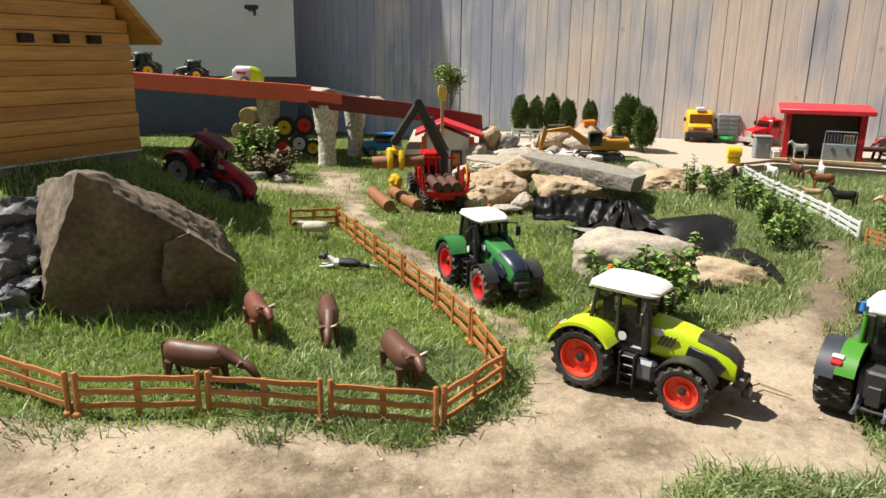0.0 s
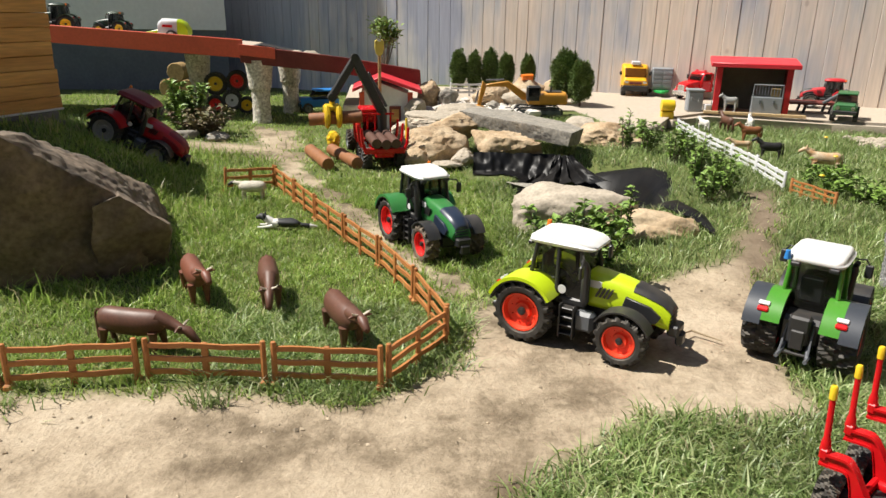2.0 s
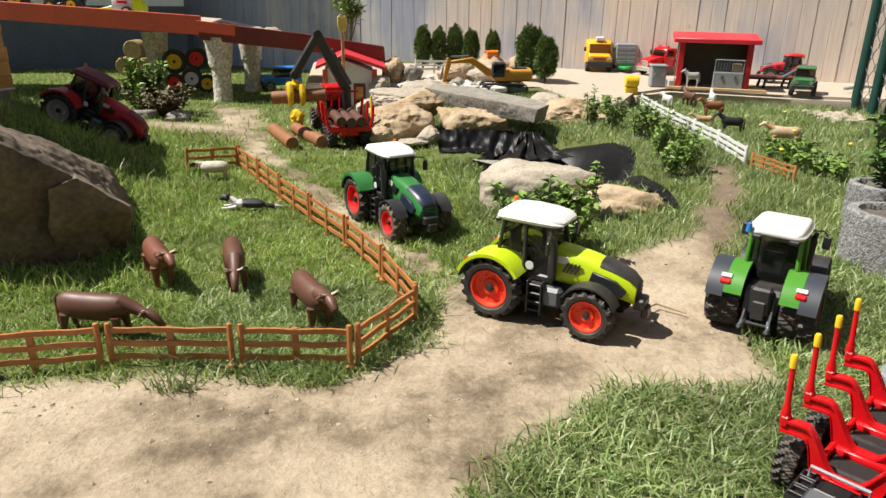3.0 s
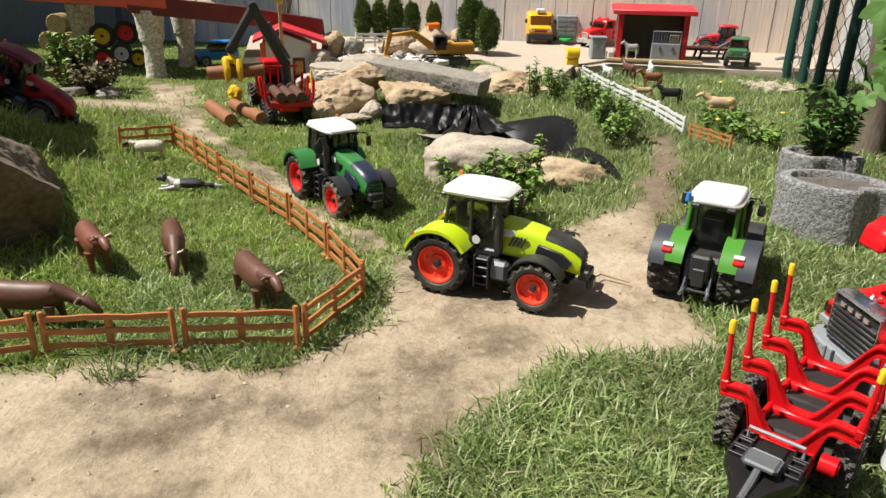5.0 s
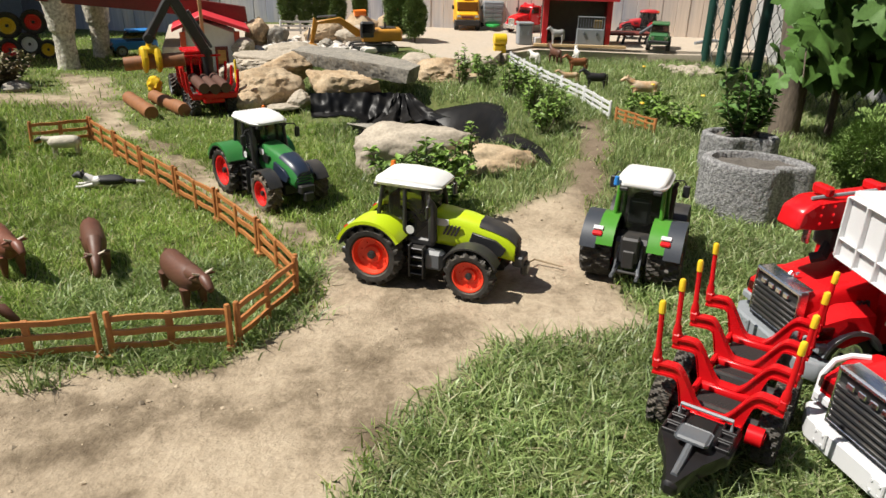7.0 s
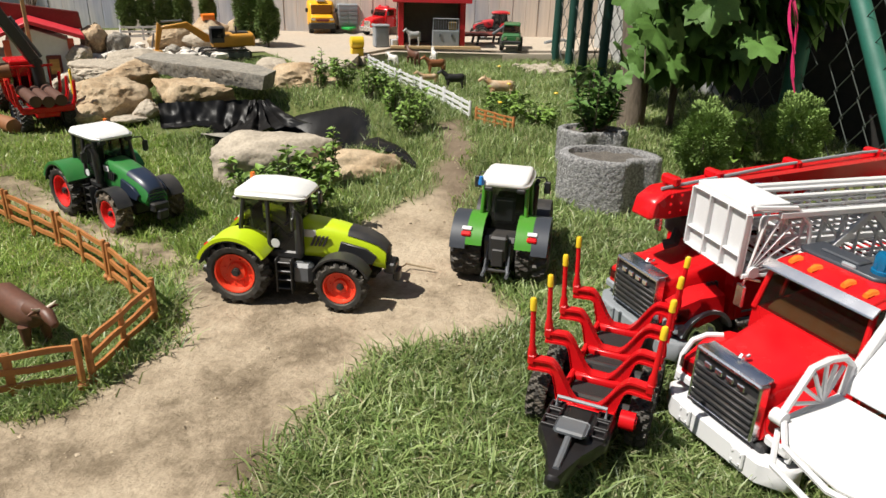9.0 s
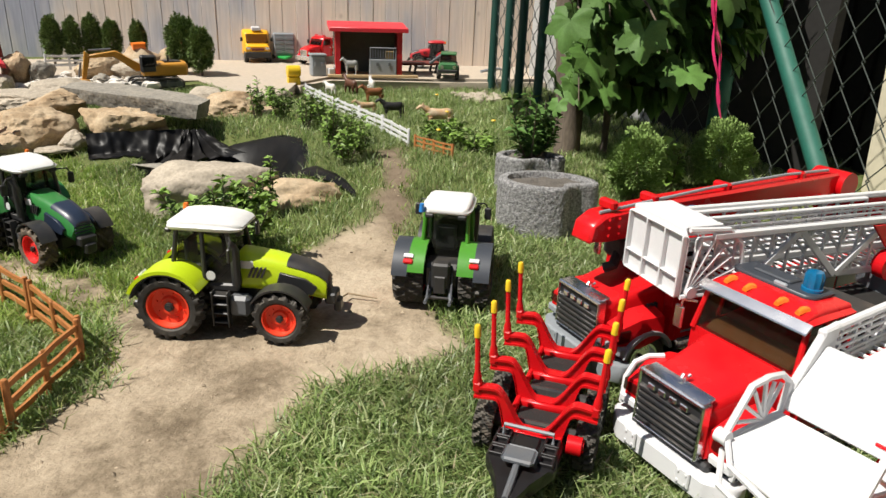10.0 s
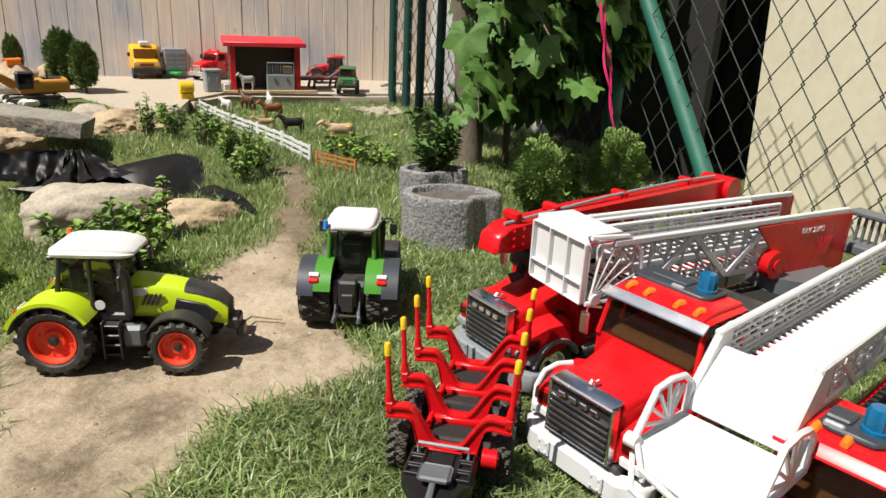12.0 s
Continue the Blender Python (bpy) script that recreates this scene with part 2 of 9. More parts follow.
M_fence_wood = fence_wood()
M_wall_white = mat("render_white", (0.74, 0.74, 0.75), 0.9, var=0.06, scale=5, bump=0.2, bscale=300)
M_wall_dark = mat("plinth_grey", (0.12, 0.13, 0.155), 0.8, var=0.15, scale=6)
M_concrete = mat("concrete", (0.43, 0.36, 0.28), 0.9, var=0.12, scale=6, col2=(0.42, 0.36, 0.29), bump=0.4, bscale=150)
M_barn = mat("oiled_pine", (0.68, 0.36, 0.105), 0.5, var=0.3, scale=5, col2=(0.46, 0.21, 0.050), bump=0.12, bscale=90, stretch=(0.25, 0.25, 3.0), island=0.14)
M_barn_dark = mat("beam_end", (0.025, 0.018, 0.012), 0.8)
M_block = mat("grey_block", (0.22, 0.20, 0.18), 0.9, var=0.25, scale=20, bump=0.5, bscale=150)
M_rock_dark = mat("grey_boulder", (0.205, 0.155, 0.108), 0.95, var=0.5, scale=9, col2=(0.075, 0.058, 0.043), bump=1.0, bscale=32)
M_rock = mat("sandstone", (0.46, 0.36, 0.24), 0.92, var=0.3, scale=14, col2=(0.33, 0.22, 0.12), bump=1.0, bscale=55)
M_rock_pale = mat("pale_stone", (0.43, 0.37, 0.29), 0.92, var=0.3, scale=14, col2=(0.33, 0.285, 0.225), bump=1.0, bscale=55)
M_slab = mat("grey_slab", (0.28, 0.255, 0.21), 0.9, var=0.4, scale=12, col2=(0.20, 0.185, 0.16), bump=1.0, bscale=50)
M_liner = mat("pond_liner", (0.006, 0.0065, 0.008), 0.36, var=0.2, scale=12, dust=0.03, bump=0.25, bscale=18)
M_liner.node_tree.nodes["Principled BSDF"].inputs["Specular IOR Level"].default_value = 0.10
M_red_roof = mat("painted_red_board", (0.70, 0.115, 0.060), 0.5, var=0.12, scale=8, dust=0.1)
M_red_dark = mat("dark_red_board", (0.17, 0.03, 0.022), 0.6, var=0.25, scale=14)
M_pebble_col = mat("pebble_dash", (0.78, 0.73, 0.63), 0.8, var=0.5, scale=85, col2=(0.30, 0.265, 0.21), bump=1.0, bscale=85)
M_red = mat("red_plastic", (0.56, 0.006, 0.010), 0.26, var=0.06, scale=20, dust=0.02, spec=0.4)
M_red2 = mat("red_roof_plastic", (0.66, 0.03, 0.045), 0.45, var=0.08, scale=20)
M_rim = mat("rim_red", (0.75, 0.02, 0.02), 0.4, var=0.06, dust=0.08)
M_rim_or = mat("rim_orange", (0.80, 0.055, 0.02), 0.4, var=0.06, dust=0.08)
M_rim_grey = mat("rim_grey", (0.35, 0.35, 0.35), 0.4, dust=0.1)
M_yellow = mat("yellow_plastic", (0.75, 0.50, 0.02), 0.35, var=0.08)
M_cat = mat("digger_yellow", (0.52, 0.235, 0.02), 0.4, var=0.12, dust=0.15)
M_white = mat("white_plastic", (0.63, 0.63, 0.64), 0.4, var=0.03)
M_white_dusty = mat("white_roof", (0.70, 0.70, 0.69), 0.45, var=0.06, dust=0.12)
M_black = mat("black_plastic", (0.022, 0.023, 0.026), 0.4, var=0.2, dust=0.10)
M_tyre = mat("tyre_rubber", (0.022, 0.021, 0.020), 0.65, var=0.3, scale=50, dust=0.28)
M_gloss = mat("glossy_black_plastic", (0.012, 0.011, 0.012), 0.3, var=0.15, scale=30, dust=0.02)
M_tread = mat("matt_black_plastic", (0.016, 0.015, 0.014), 0.7, var=0.2, bump=0.4, bscale=400)
M_mud_tyre = mat("muddy_rubber", (0.030, 0.026, 0.022), 0.85, var=0.4, scale=60, col2=(0.16, 0.12, 0.085), dust=0.25)
M_dgrey = mat("grey_plastic", (0.10, 0.11, 0.125), 0.4, var=0.1, dust=0.1)
M_mgrey = mat("mid_grey_plastic", (0.25, 0.27, 0.29), 0.45, var=0.08)
M_lime = mat("lime_plastic", (0.50, 0.66, 0.012), 0.32, var=0.05, dust=0.05)
M_green = mat("green_plastic", (0.060, 0.25, 0.022), 0.3, var=0.08, dust=0.06)
M_green2 = mat("deep_green_plastic", (0.028, 0.185, 0.042), 0.3, var=0.08, dust=0.06)
M_slate = mat("slate_grey_plastic", (0.042, 0.048, 0.060), 0.45, var=0.1)
M_navy = mat("dark_blue_plastic", (0.02, 0.03, 0.055), 0.35, var=0.1)
M_chrome = mat("chrome", (0.80, 0.80, 0.82), 0.26, metal=1.0, var=0.05)
M_orange = mat("orange_plastic", (0.85, 0.20, 0.02), 0.3)
M_blue_clear = mat("blue_beacon", (0.005, 0.12, 0.26), 0.12, var=0.1)
M_blue = mat("blue_plastic", (0.03, 0.22, 0.60), 0.35)
M_tan = mat("tan_plastic", (0.45, 0.28, 0.11), 0.5)
M_fence_br = mat("brown_fence_plastic", (0.45, 0.185, 0.055), 0.5, var=0.15, scale=30, col2=(0.33, 0.12, 0.035), bump=0.2, bscale=120, stretch=(1, 1, 3))
M_cow = mat("cow_brown", (0.115, 0.045, 0.026), 0.5, var=0.25, scale=25, dust=0.06)
M_cow_red = mat("cow_red_brown", (0.17, 0.055, 0.03), 0.5, var=0.2, scale=25, dust=0.06)
M_bark = mat("bark", (0.16, 0.125, 0.095), 0.95, var=0.35, scale=18, bump=1.0, bscale=70, stretch=(1, 1, 0.3))
M_log = mat("log_brown", (0.28, 0.11, 0.04), 0.6, var=0.25, scale=30, stretch=(3, 3, 0.5), dust=0.1)
M_leaf = mat("leaf", (0.165, 0.27, 0.048), 0.5, var=0.2, scale=30, island=0.35)
M_leaf_big = mat("maple_leaf", (0.070, 0.145, 0.030), 0.6, var=0.2, scale=30, island=0.30)
M_leaf_big.node_tree.nodes["Principled BSDF"].inputs["Specular IOR Level"].default_value = 0.25
M_leaf_box = mat("box_leaf", (0.22, 0.33, 0.085), 0.75, var=0.2, scale=40, island=0.25)
M_leaf_thuja = mat("thuja", (0.15, 0.225, 0.058), 0.8, var=0.3, scale=30, island=0.4)
M_link = mat("coated_wire", (0.050, 0.060, 0.054), 0.4)
M_pole_green = mat("green_post_paint", (0.012, 0.105, 0.075), 0.6, var=0.15, scale=20)
# darker copy of the post green, with the far posts' shade in the colour
M_post_shade = mat("shaded_green_post", (0.008, 0.055, 0.042), 0.5, var=0.2, scale=20)
M_pot = mat("rough_concrete", (0.36, 0.355, 0.35), 0.95, var=0.6, scale=190, col2=(0.10, 0.10, 0.102), bump=1.0, bscale=300, detail=3.0)
M_fill = mat("gravelly_soil", (0.12, 0.105, 0.09), 1.0, var=0.5, scale=70, col2=(0.09, 0.08, 0.07), bump=1.0, bscale=150)
M_hay = mat("straw", (0.36, 0.24, 0.09), 0.9, var=0.3, scale=60, bump=0.8, bscale=200)
M_cream = mat("cream_sheet", (0.58, 0.53, 0.40), 0.7, var=0.08, scale=4)
# near-black; on the shed walls it stands in for deep shade
M_dark_void = mat("near_black", (0.012, 0.011, 0.010), 0.9)
M_pink = mat("pink_ribbon", (0.75, 0.03, 0.17), 0.5)
M_glass = glass("cab_glass", (0.018, 0.018, 0.016), 0.38)
M_glass_dark = glass("tinted_screen", (0.016, 0.011, 0.009), 0.42, (0.52, 0.43, 0.38))


def grass_material(name, low, stops, high, clear=0.4):
    m = bpy.data.materials.new(name)
    m.use_nodes = True
    t = m.node_tree
    b = t.nodes["Principled BSDF"]
    geo = t.nodes.new("ShaderNodeNewGeometry")
    cr = t.nodes.new("ShaderNodeValToRGB")
    e = cr.color_ramp.elements
    e[0].position, e[0].color = 0.0, (*low, 1)
    e[1].position, e[1].color = 1.0, (*high, 1)
    for p, c in stops:
        e.new(p).color = (*c, 1)
    link(t, geo.outputs["Random Per Island"], cr.inputs[0])
    tc = t.nodes.new("ShaderNodeTexCoord")
    n = t.nodes.new("ShaderNodeTexNoise")
    n.inputs["Scale"].default_value = 4.5
    link(t, tc.outputs["Object"], n.inputs["Vector"])
    mr = t.nodes.new("ShaderNodeMapRange")
    mr.inputs["From Min"].default_value, mr.inputs["From Max"].default_value = 0.3, 0.7
    mr.inputs["To Min"].default_value, mr.inputs["To Max"].default_value = 0.75, 1.25
    link(t, n.outputs["Fac"], mr.inputs["Value"])
    hs = t.nodes.new("ShaderNodeHueSaturation")
    link(t, cr.outputs[0], hs.inputs["Color"])
    link(t, mr.outputs[0], hs.inputs["Value"])
    link(t, hs.outputs[0], b.inputs["Base Color"])
    b.inputs["Roughness"].default_value = 0.42
    tl = t.nodes.new("ShaderNodeBsdfTranslucent")
    link(t, hs.outputs[0], tl.inputs[0])
    mx = t.nodes.new("ShaderNodeMixShader")
    mx.inputs[0].default_value = clear
    link(t, b.outputs[0], mx.inputs[1])
    link(t, tl.outputs[0], mx.inputs[2])
    link(t, mx.outputs[0], t.nodes["Material Output"].inputs[0])
    return m


def soil_material():
    """Bare sandy earth where the attribute says so, dark turf soil elsewhere."""
    m = bpy.data.materials.new("garden_ground")
    m.use_nodes = True
    t = m.node_tree
    b = t.nodes["Principled BSDF"]
    at = t.nodes.new("ShaderNodeAttribute")
    at.attribute_name = "bare"
    tc = t.nodes.new("ShaderNodeTexCoord")

    def noi(scale, detail=6):
        n = t.nodes.new("ShaderNodeTexNoise")
        n.inputs["Scale"].default_value = scale
        n.inputs["Detail"].default_value = detail
        n.inputs["Roughness"].default_value = 0.65
        link(t, tc.outputs["Object"], n.inputs["Vector"])
        return n.outputs["Fac"]

    def ramp(src, stops):
        r = t.nodes.new("ShaderNodeValToRGB")
        e = r.color_ramp.elements
        e[0].position, e[0].color = stops[0][0], (*stops[0][1], 1)
        e[1].position, e[1].color = stops[-1][0], (*stops[-1][1], 1)
        for p, c in stops[1:-1]:
            e.new(p).color = (*c, 1)
        link(t, src, r.inputs[0])
        return r.outputs[0]

    def added(a, c, k):
        n = t.nodes.new("ShaderNodeMath")
        n.operation = "MULTIPLY_ADD"
        link(t, c, n.inputs[0])
        n.inputs[1].default_value = k
        link(t, a, n.inputs[2])
        return n.outputs[0]

    dirt = ramp(added(added(noi(2.6, 5), noi(9, 7), 0.42), noi(45, 6), 0.20), [(0.64, (0.125, 0.094, 0.062)), (0.72, (0.200, 0.156, 0.106)), (0.785, (0.305, 0.243, 0.170)), (0.85, (0.375, 0.303, 0.216)), (0.96, (0.435, 0.358, 0.262))])
    fine = ramp(noi(120, 5), [(0.28, (0.80, 0.79, 0.78)), (0.50, (1.0, 1.0, 1.0)), (0.72, (1.13, 1.13, 1.13))])
    mu = t.nodes.new("ShaderNodeMix")
    mu.data_type, mu.blend_type = "RGBA", "MULTIPLY"
    mu.inputs["Factor"].default_value = 1.0
    link(t, dirt, mu.inputs["A"])
    link(t, fine, mu.inputs["B"])
    turf = ramp(noi(30, 6), [(0.3, (0.060, 0.085, 0.024)), (0.6, (0.125, 0.145, 0.048)), (0.78, (0.25, 0.21, 0.115))])
    dp = t.nodes.new("ShaderNodeAttribute")
    dp.attribute_name = "humus"
    hm = t.nodes.new("ShaderNodeMix")
    hm.data_type = "RGBA"
    hm.inputs["B"].default_value = (0.150, 0.112, 0.078, 1)
    link(t, dp.outputs["Fac"], hm.inputs["Factor"])
    link(t, mu.outputs["Result"], hm.inputs["A"])
    mu = hm
    mx = t.nodes.new("ShaderNodeMix")
    mx.data_type = "RGBA"
    link(t, at.outputs["Fac"], mx.inputs["Factor"])
    link(t, turf, mx.inputs["A"])
    link(t, mu.outputs["Result"], mx.inputs["B"])
    link(t, mx.outputs["Result"], b.inputs["Base Color"])
    b.inputs["Roughness"].default_value = 0.95
    b.inputs["Specular IOR Level"].default_value = 0.2
    bp = t.nodes.new("ShaderNodeBump")
    bp.inputs["Strength"].default_value = 0.8
    bp.inputs["Distance"].default_value = 0.010
    link(t, added(noi(26, 10), noi(150, 3), 0.25), bp.inputs["Height"])
    link(t, bp.outputs[0], b.inputs["Normal"])
    return m


M_grass = grass_material("lawn_blades", (0.125, 0.205, 0.032), ((0.35, (0.235, 0.355, 0.064)), (0.72, (0.355, 0.470, 0.112)), (0.92, (0.45, 0.48, 0.19))), (0.52, 0.44, 0.26))
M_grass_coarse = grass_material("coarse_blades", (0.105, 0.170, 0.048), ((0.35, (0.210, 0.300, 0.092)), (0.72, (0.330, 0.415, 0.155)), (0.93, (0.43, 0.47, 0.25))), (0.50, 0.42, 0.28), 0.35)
M_ground = soil_material()

# ---------- the ground ----------
def sst(a, c, x):
    t = np.clip((x - a) / (c - a), 0, 1)
    return t * t * (3 - 2 * t)


def wave(x, y):
    return (np.sin(x * 7.1 + 1.3 * np.sin(y * 5.3)) + np.sin(y * 8.7 + 1.7 * np.sin(x * 4.1 + 1)) + 0.6 * np.sin(x * 17.3 + y * 13.1) + 0.6 * np.sin(x * 14.9 - y * 19.7)) / 3.2


def gz(x, y):
    """The height of the ground."""
    x, y = np.asarray(x, float), np.asarray(y, float)
    z = 0.095 * sst(0.8, 2.5, y) * sst(0.2, 1.0, x) * (1 - 0.5 * sst(1.0, 1.35, x) * sst(1.45, 2.05, y))
    z = np.maximum(z, 0.09 * sst(2.75, 3.4, y) * sst(-0.05, 0.35, x) * (1 - sst(1.05, 1.3, x)))
    z = z + 0.265 * np.exp(-(((x + 1.35) / 0.50) ** 2) - ((y - 2.3) / 0.62) ** 2)
    z = z + 0.080 * np.exp(-(((y - 2.13) / 0.16) ** 2)) * sst(-0.54, -0.84, x) * sst(-1.15, -0.93, x)
    pond = ((x - 0.655) / 0.20) ** 2 + ((y - 2.15) / 0.27) ** 2
    z = z - 0.17 * np.exp(-pond ** 2)
    near = np.exp(-(((x - 0.3) / 3.5) ** 2) - ((y - 1.8) / 3.0) ** 2)
    return z + (0.004 * wave(x, y) + 0.0022 * wave(x * 3.7 + 2, y * 3.9) + 0.0014 * wave(x * 9 + 1, y * 8) + 0.0011 * wave(x * 17 + y * 5, y * 15 - x * 4) + 0.0008 * wave(x * 31 - y * 9, y * 29 + x * 11)) * near


def gzf(x, y):
    return float(gz(x, y))


ROAD = [(-3, -1), (-3, 0.96), (-0.72, 1.01), (-0.56, 0.985), (-0.38, 1.000), (-0.24, 0.992), (-0.16, 0.972), (-0.01, 0.952), (0.07, 1.03), (0.14, 1.15), (0.15, 1.25), (0.21, 1.33), (0.34, 1.27), (0.5, 1.32), (0.65, 1.43), (0.80, 1.49), (0.93, 1.66),
        (1.06, 1.95), (1.19, 2.0), (1.04, 1.68), (0.79, 1.3), (0.69, 1.06), (0.65, 0.88), (0.52, 0.86), (0.38, 0.87), (0.27, 0.79), (0.19, 0.72), (0.09, 0.63), (-0.05, 0.50), (-0.2, 0.2), (-0.3, -1)]
TRACKS = [([(0.16, 1.38), (0.03, 1.62), (-0.06, 1.9), (-0.17, 2.2), (-0.33, 2.5), (-0.36, 2.75), (-0.5, 2.95), (-0.95, 3.0)], 0.055), ([(-0.36, 2.75), (-0.48, 3.1), (-0.6, 3.5)], 0.06), ([(-0.5, 2.9), (-0.75, 2.85)], 0.12), ([(-0.40, 2.80), (-0.58, 2.95), (-0.85, 2.93)], 0.13), ([(-0.42, 3.0), (-0.47, 3.35)], 0.10)]


def seg_dist(px, py, a, c):
    ax, ay, bx, by = *a, *c
    t = np.clip(((px - ax) * (bx - ax) + (py - ay) * (by - ay)) / ((bx - ax) ** 2 + (by - ay) ** 2), 0, 1)
    return np.hypot(px - ax - t * (bx - ax), py - ay - t * (by - ay))


def bare(x, y):
    """1 on bare earth, 0 on turf."""
    x, y = np.asarray(x, float), np.asarray(y, float)
    inside, d = np.zeros(x.shape, bool), np.full(x.shape, 9.0)
    for a, c in zip(ROAD, ROAD[1:] + ROAD[:1]):
        d = np.minimum(d, seg_dist(x, y, a, c))
        cross = ((a[1] > y) != (c[1] > y)) & (x < (c[0] - a[0]) * (y - a[1]) / (c[1] - a[1] + 1e-12) + a[0])
        inside ^= cross
    s = np.where(inside, d, -d) + 0.018 * wave(x * 2.3, y * 2.3) + 0.012 * wave(x * 6 + 3, y * 6)
    out = sst(-0.03, 0.03, s)
    for line, w in TRACKS:
        dt = np.full(x.shape, 9.0)
        for a, c in zip(line, line[1:]):
            dt = np.minimum(dt, seg_dist(x, y, a, c))
        out = np.maximum(out, 0.93 * sst(w * 1.2, w * 0.35, dt + 0.03 * wave(x * 4, y * 4 + 2) + 0.015 * wave(x * 11, y * 11)))
    return out


def sheet(name, xs, ys, material, hfun):
    X, Y = np.meshgrid(xs, ys)
    Z = hfun(X, Y)
    nx, ny = len(xs), len(ys)
    i = np.arange(nx * ny).reshape(ny, nx)
    quads = np.stack([i[:-1, :-1], i[:-1, 1:], i[1:, 1:], i[1:, :-1]], -1).reshape(-1, 4)
    me = bpy.data.meshes.new(name)
    me.from_pydata(np.stack([X, Y, Z], -1).reshape(-1, 3).tolist(), [], quads.tolist())
    me.polygons.foreach_set("use_smooth", np.ones(len(quads), bool))
    me.materials.append(material)
    return me, X, Y


far = np.array([-80, -30, -12, -7, -5])
gx = np.concatenate([far, np.arange(-4, -1.7, 0.06), np.arange(-1.7, -1.1, 0.018), np.arange(-1.1, 1.2, 0.008), np.arange(1.2, 2.6, 0.018), np.arange(2.6, 4, 0.06), -far[::-1] - 0.5])
gy = np.concatenate([far + 1.5, np.arange(-2, 0.3, 0.06), np.arange(0.3, 1.7, 0.008), np.arange(1.7, 3.6, 0.018), np.arange(3.6, 6.5, 0.06), -far[::-1] + 3])
me, X, Y = sheet("ground", gx, gy, M_ground, gz)
mask = me.attributes.new("bare", "FLOAT", "POINT")
mask.data.foreach_set("value", bare(X, Y).ravel().astype(np.float32))
humus = me.attributes.new("humus", "FLOAT", "POINT")      # darker garden soil on the footpath beside the planters
humus.data.foreach_set("value", (0.75 * sst(0.72, 0.98, X + 0.35 * (Y - 1.3) + 0.10 * wave(X * 2, Y * 2) + 0.05 * wave(X * 7, Y * 6)) * sst(0.8, 1.1, Y)).ravel().astype(np.float32))
tagged(new("ground", me), "sandy garden earth with worn dirt tracks between grass", "ground", kind="structure")


def blades(name, xs, ys, zs, length, width, lean, label, rng, material):
    """Grass blades as one mesh: a quad and a tip each."""
    n = len(xs)
    a = rng.uniform(0, math.tau, n)
    side = np.stack([np.cos(a), np.sin(a), np.zeros(n)], -1) * width[:, None] / 2
    b = rng.uniform(0, math.tau, n)
    out = np.stack([np.cos(b), np.sin(b)], -1) * (lean * length)[:, None]
    root = np.stack([xs, ys, zs - 0.004], -1)
    up = length * np.sqrt(np.clip(1 - lean ** 2 * 0.8, 0.05, 1))
    mid = root + np.c_[out * 0.3, up * 0.6]
    tip = root + np.c_[out, up * 0.92]
    v = np.stack([root - side, root + side, mid + side * 0.8, mid - side * 0.8, tip], 1).reshape(-1, 3)
    me = bpy.data.meshes.new(name)
    me.vertices.add(5 * n)
    me.vertices.foreach_set("co", v.astype(np.float32).ravel())
    base = (np.arange(n) * 5)[:, None]
    loops = np.concatenate([base + [0, 1, 2, 3], base + [3, 2, 4]], 1)
    me.loops.add(7 * n)
    me.loops.foreach_set("vertex_index", loops.astype(np.int32).ravel())
    me.polygons.add(2 * n)
    starts = (np.arange(n) * 7)[:, None] + [0, 4]
    me.polygons.foreach_set("loop_start", starts.astype(np.int32).ravel())
    me.update(calc_edges=True)
    me.materials.append(material)
    return tagged(new(name, me), label, "grass", kind="stuff")


def meadow():
    rng = np.random.default_rng(5)

    def pick(n, x0, x1, y0, y1):
        x, y = rng.uniform(x0, x1, n), rng.uniform(y0, y1, n)
        keep = rng.uniform(0, 1, n) > bare(x, y) * 1.02 + 0.003
        clump = wave(x * 3.1 + 5, y * 3.3) * 0.5 + wave(x * 9, y * 8.5 + 1) * 0.5
        keep &= rng.uniform(0, 1, n) < 0.75 + 0.6 * clump
        pond = ((x - 0.655) / 0.235) ** 2 + ((y - 2.15) / 0.29) ** 2
        tail = 0.79 + 0.035 * np.sin((y - 1.5) * 9)
        keep &= ~((y > 1.64) & (y < 2.0) & (np.abs(x - tail) < 0.008 + 0.09 * (y - 1.64)))
        keep &= (pond > 1) & (((x - 0.45) / 0.17) ** 2 + ((y - 2.42) / 0.11) ** 2 > 1)
        keep &= ~((y > 2.85) & (x > -0.1) & (x < 2.6) & (y > 3.35 - 0.1 * (x < 1.3)))
        keep &= ~((x > 0.95) & (x < 1.35) & (y > 2.85))
        return x[keep], y[keep], clump[keep]

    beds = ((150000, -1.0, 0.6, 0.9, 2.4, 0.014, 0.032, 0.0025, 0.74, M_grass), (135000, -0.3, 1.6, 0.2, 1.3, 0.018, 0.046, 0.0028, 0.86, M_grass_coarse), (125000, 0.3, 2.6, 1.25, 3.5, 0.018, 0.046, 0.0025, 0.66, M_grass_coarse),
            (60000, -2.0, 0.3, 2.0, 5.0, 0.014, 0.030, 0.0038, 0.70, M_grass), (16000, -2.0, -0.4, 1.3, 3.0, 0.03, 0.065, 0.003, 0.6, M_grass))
    for count, xa, xb, ya, yb, l0, l1, w, le, material in beds:
        x, y, c = pick(count, xa, xb, ya, yb)
        n = len(x)
        length = rng.uniform(l0, l1, n) * (1 + 0.5 * c)
        blades("grass", x, y, gz(x, y), length, w * rng.uniform(0.7, 1.3, n), np.clip(rng.normal(le, 0.22, n), 0.1, 0.98), "green lawn grass with some dry blades", rng, material)


meadow()


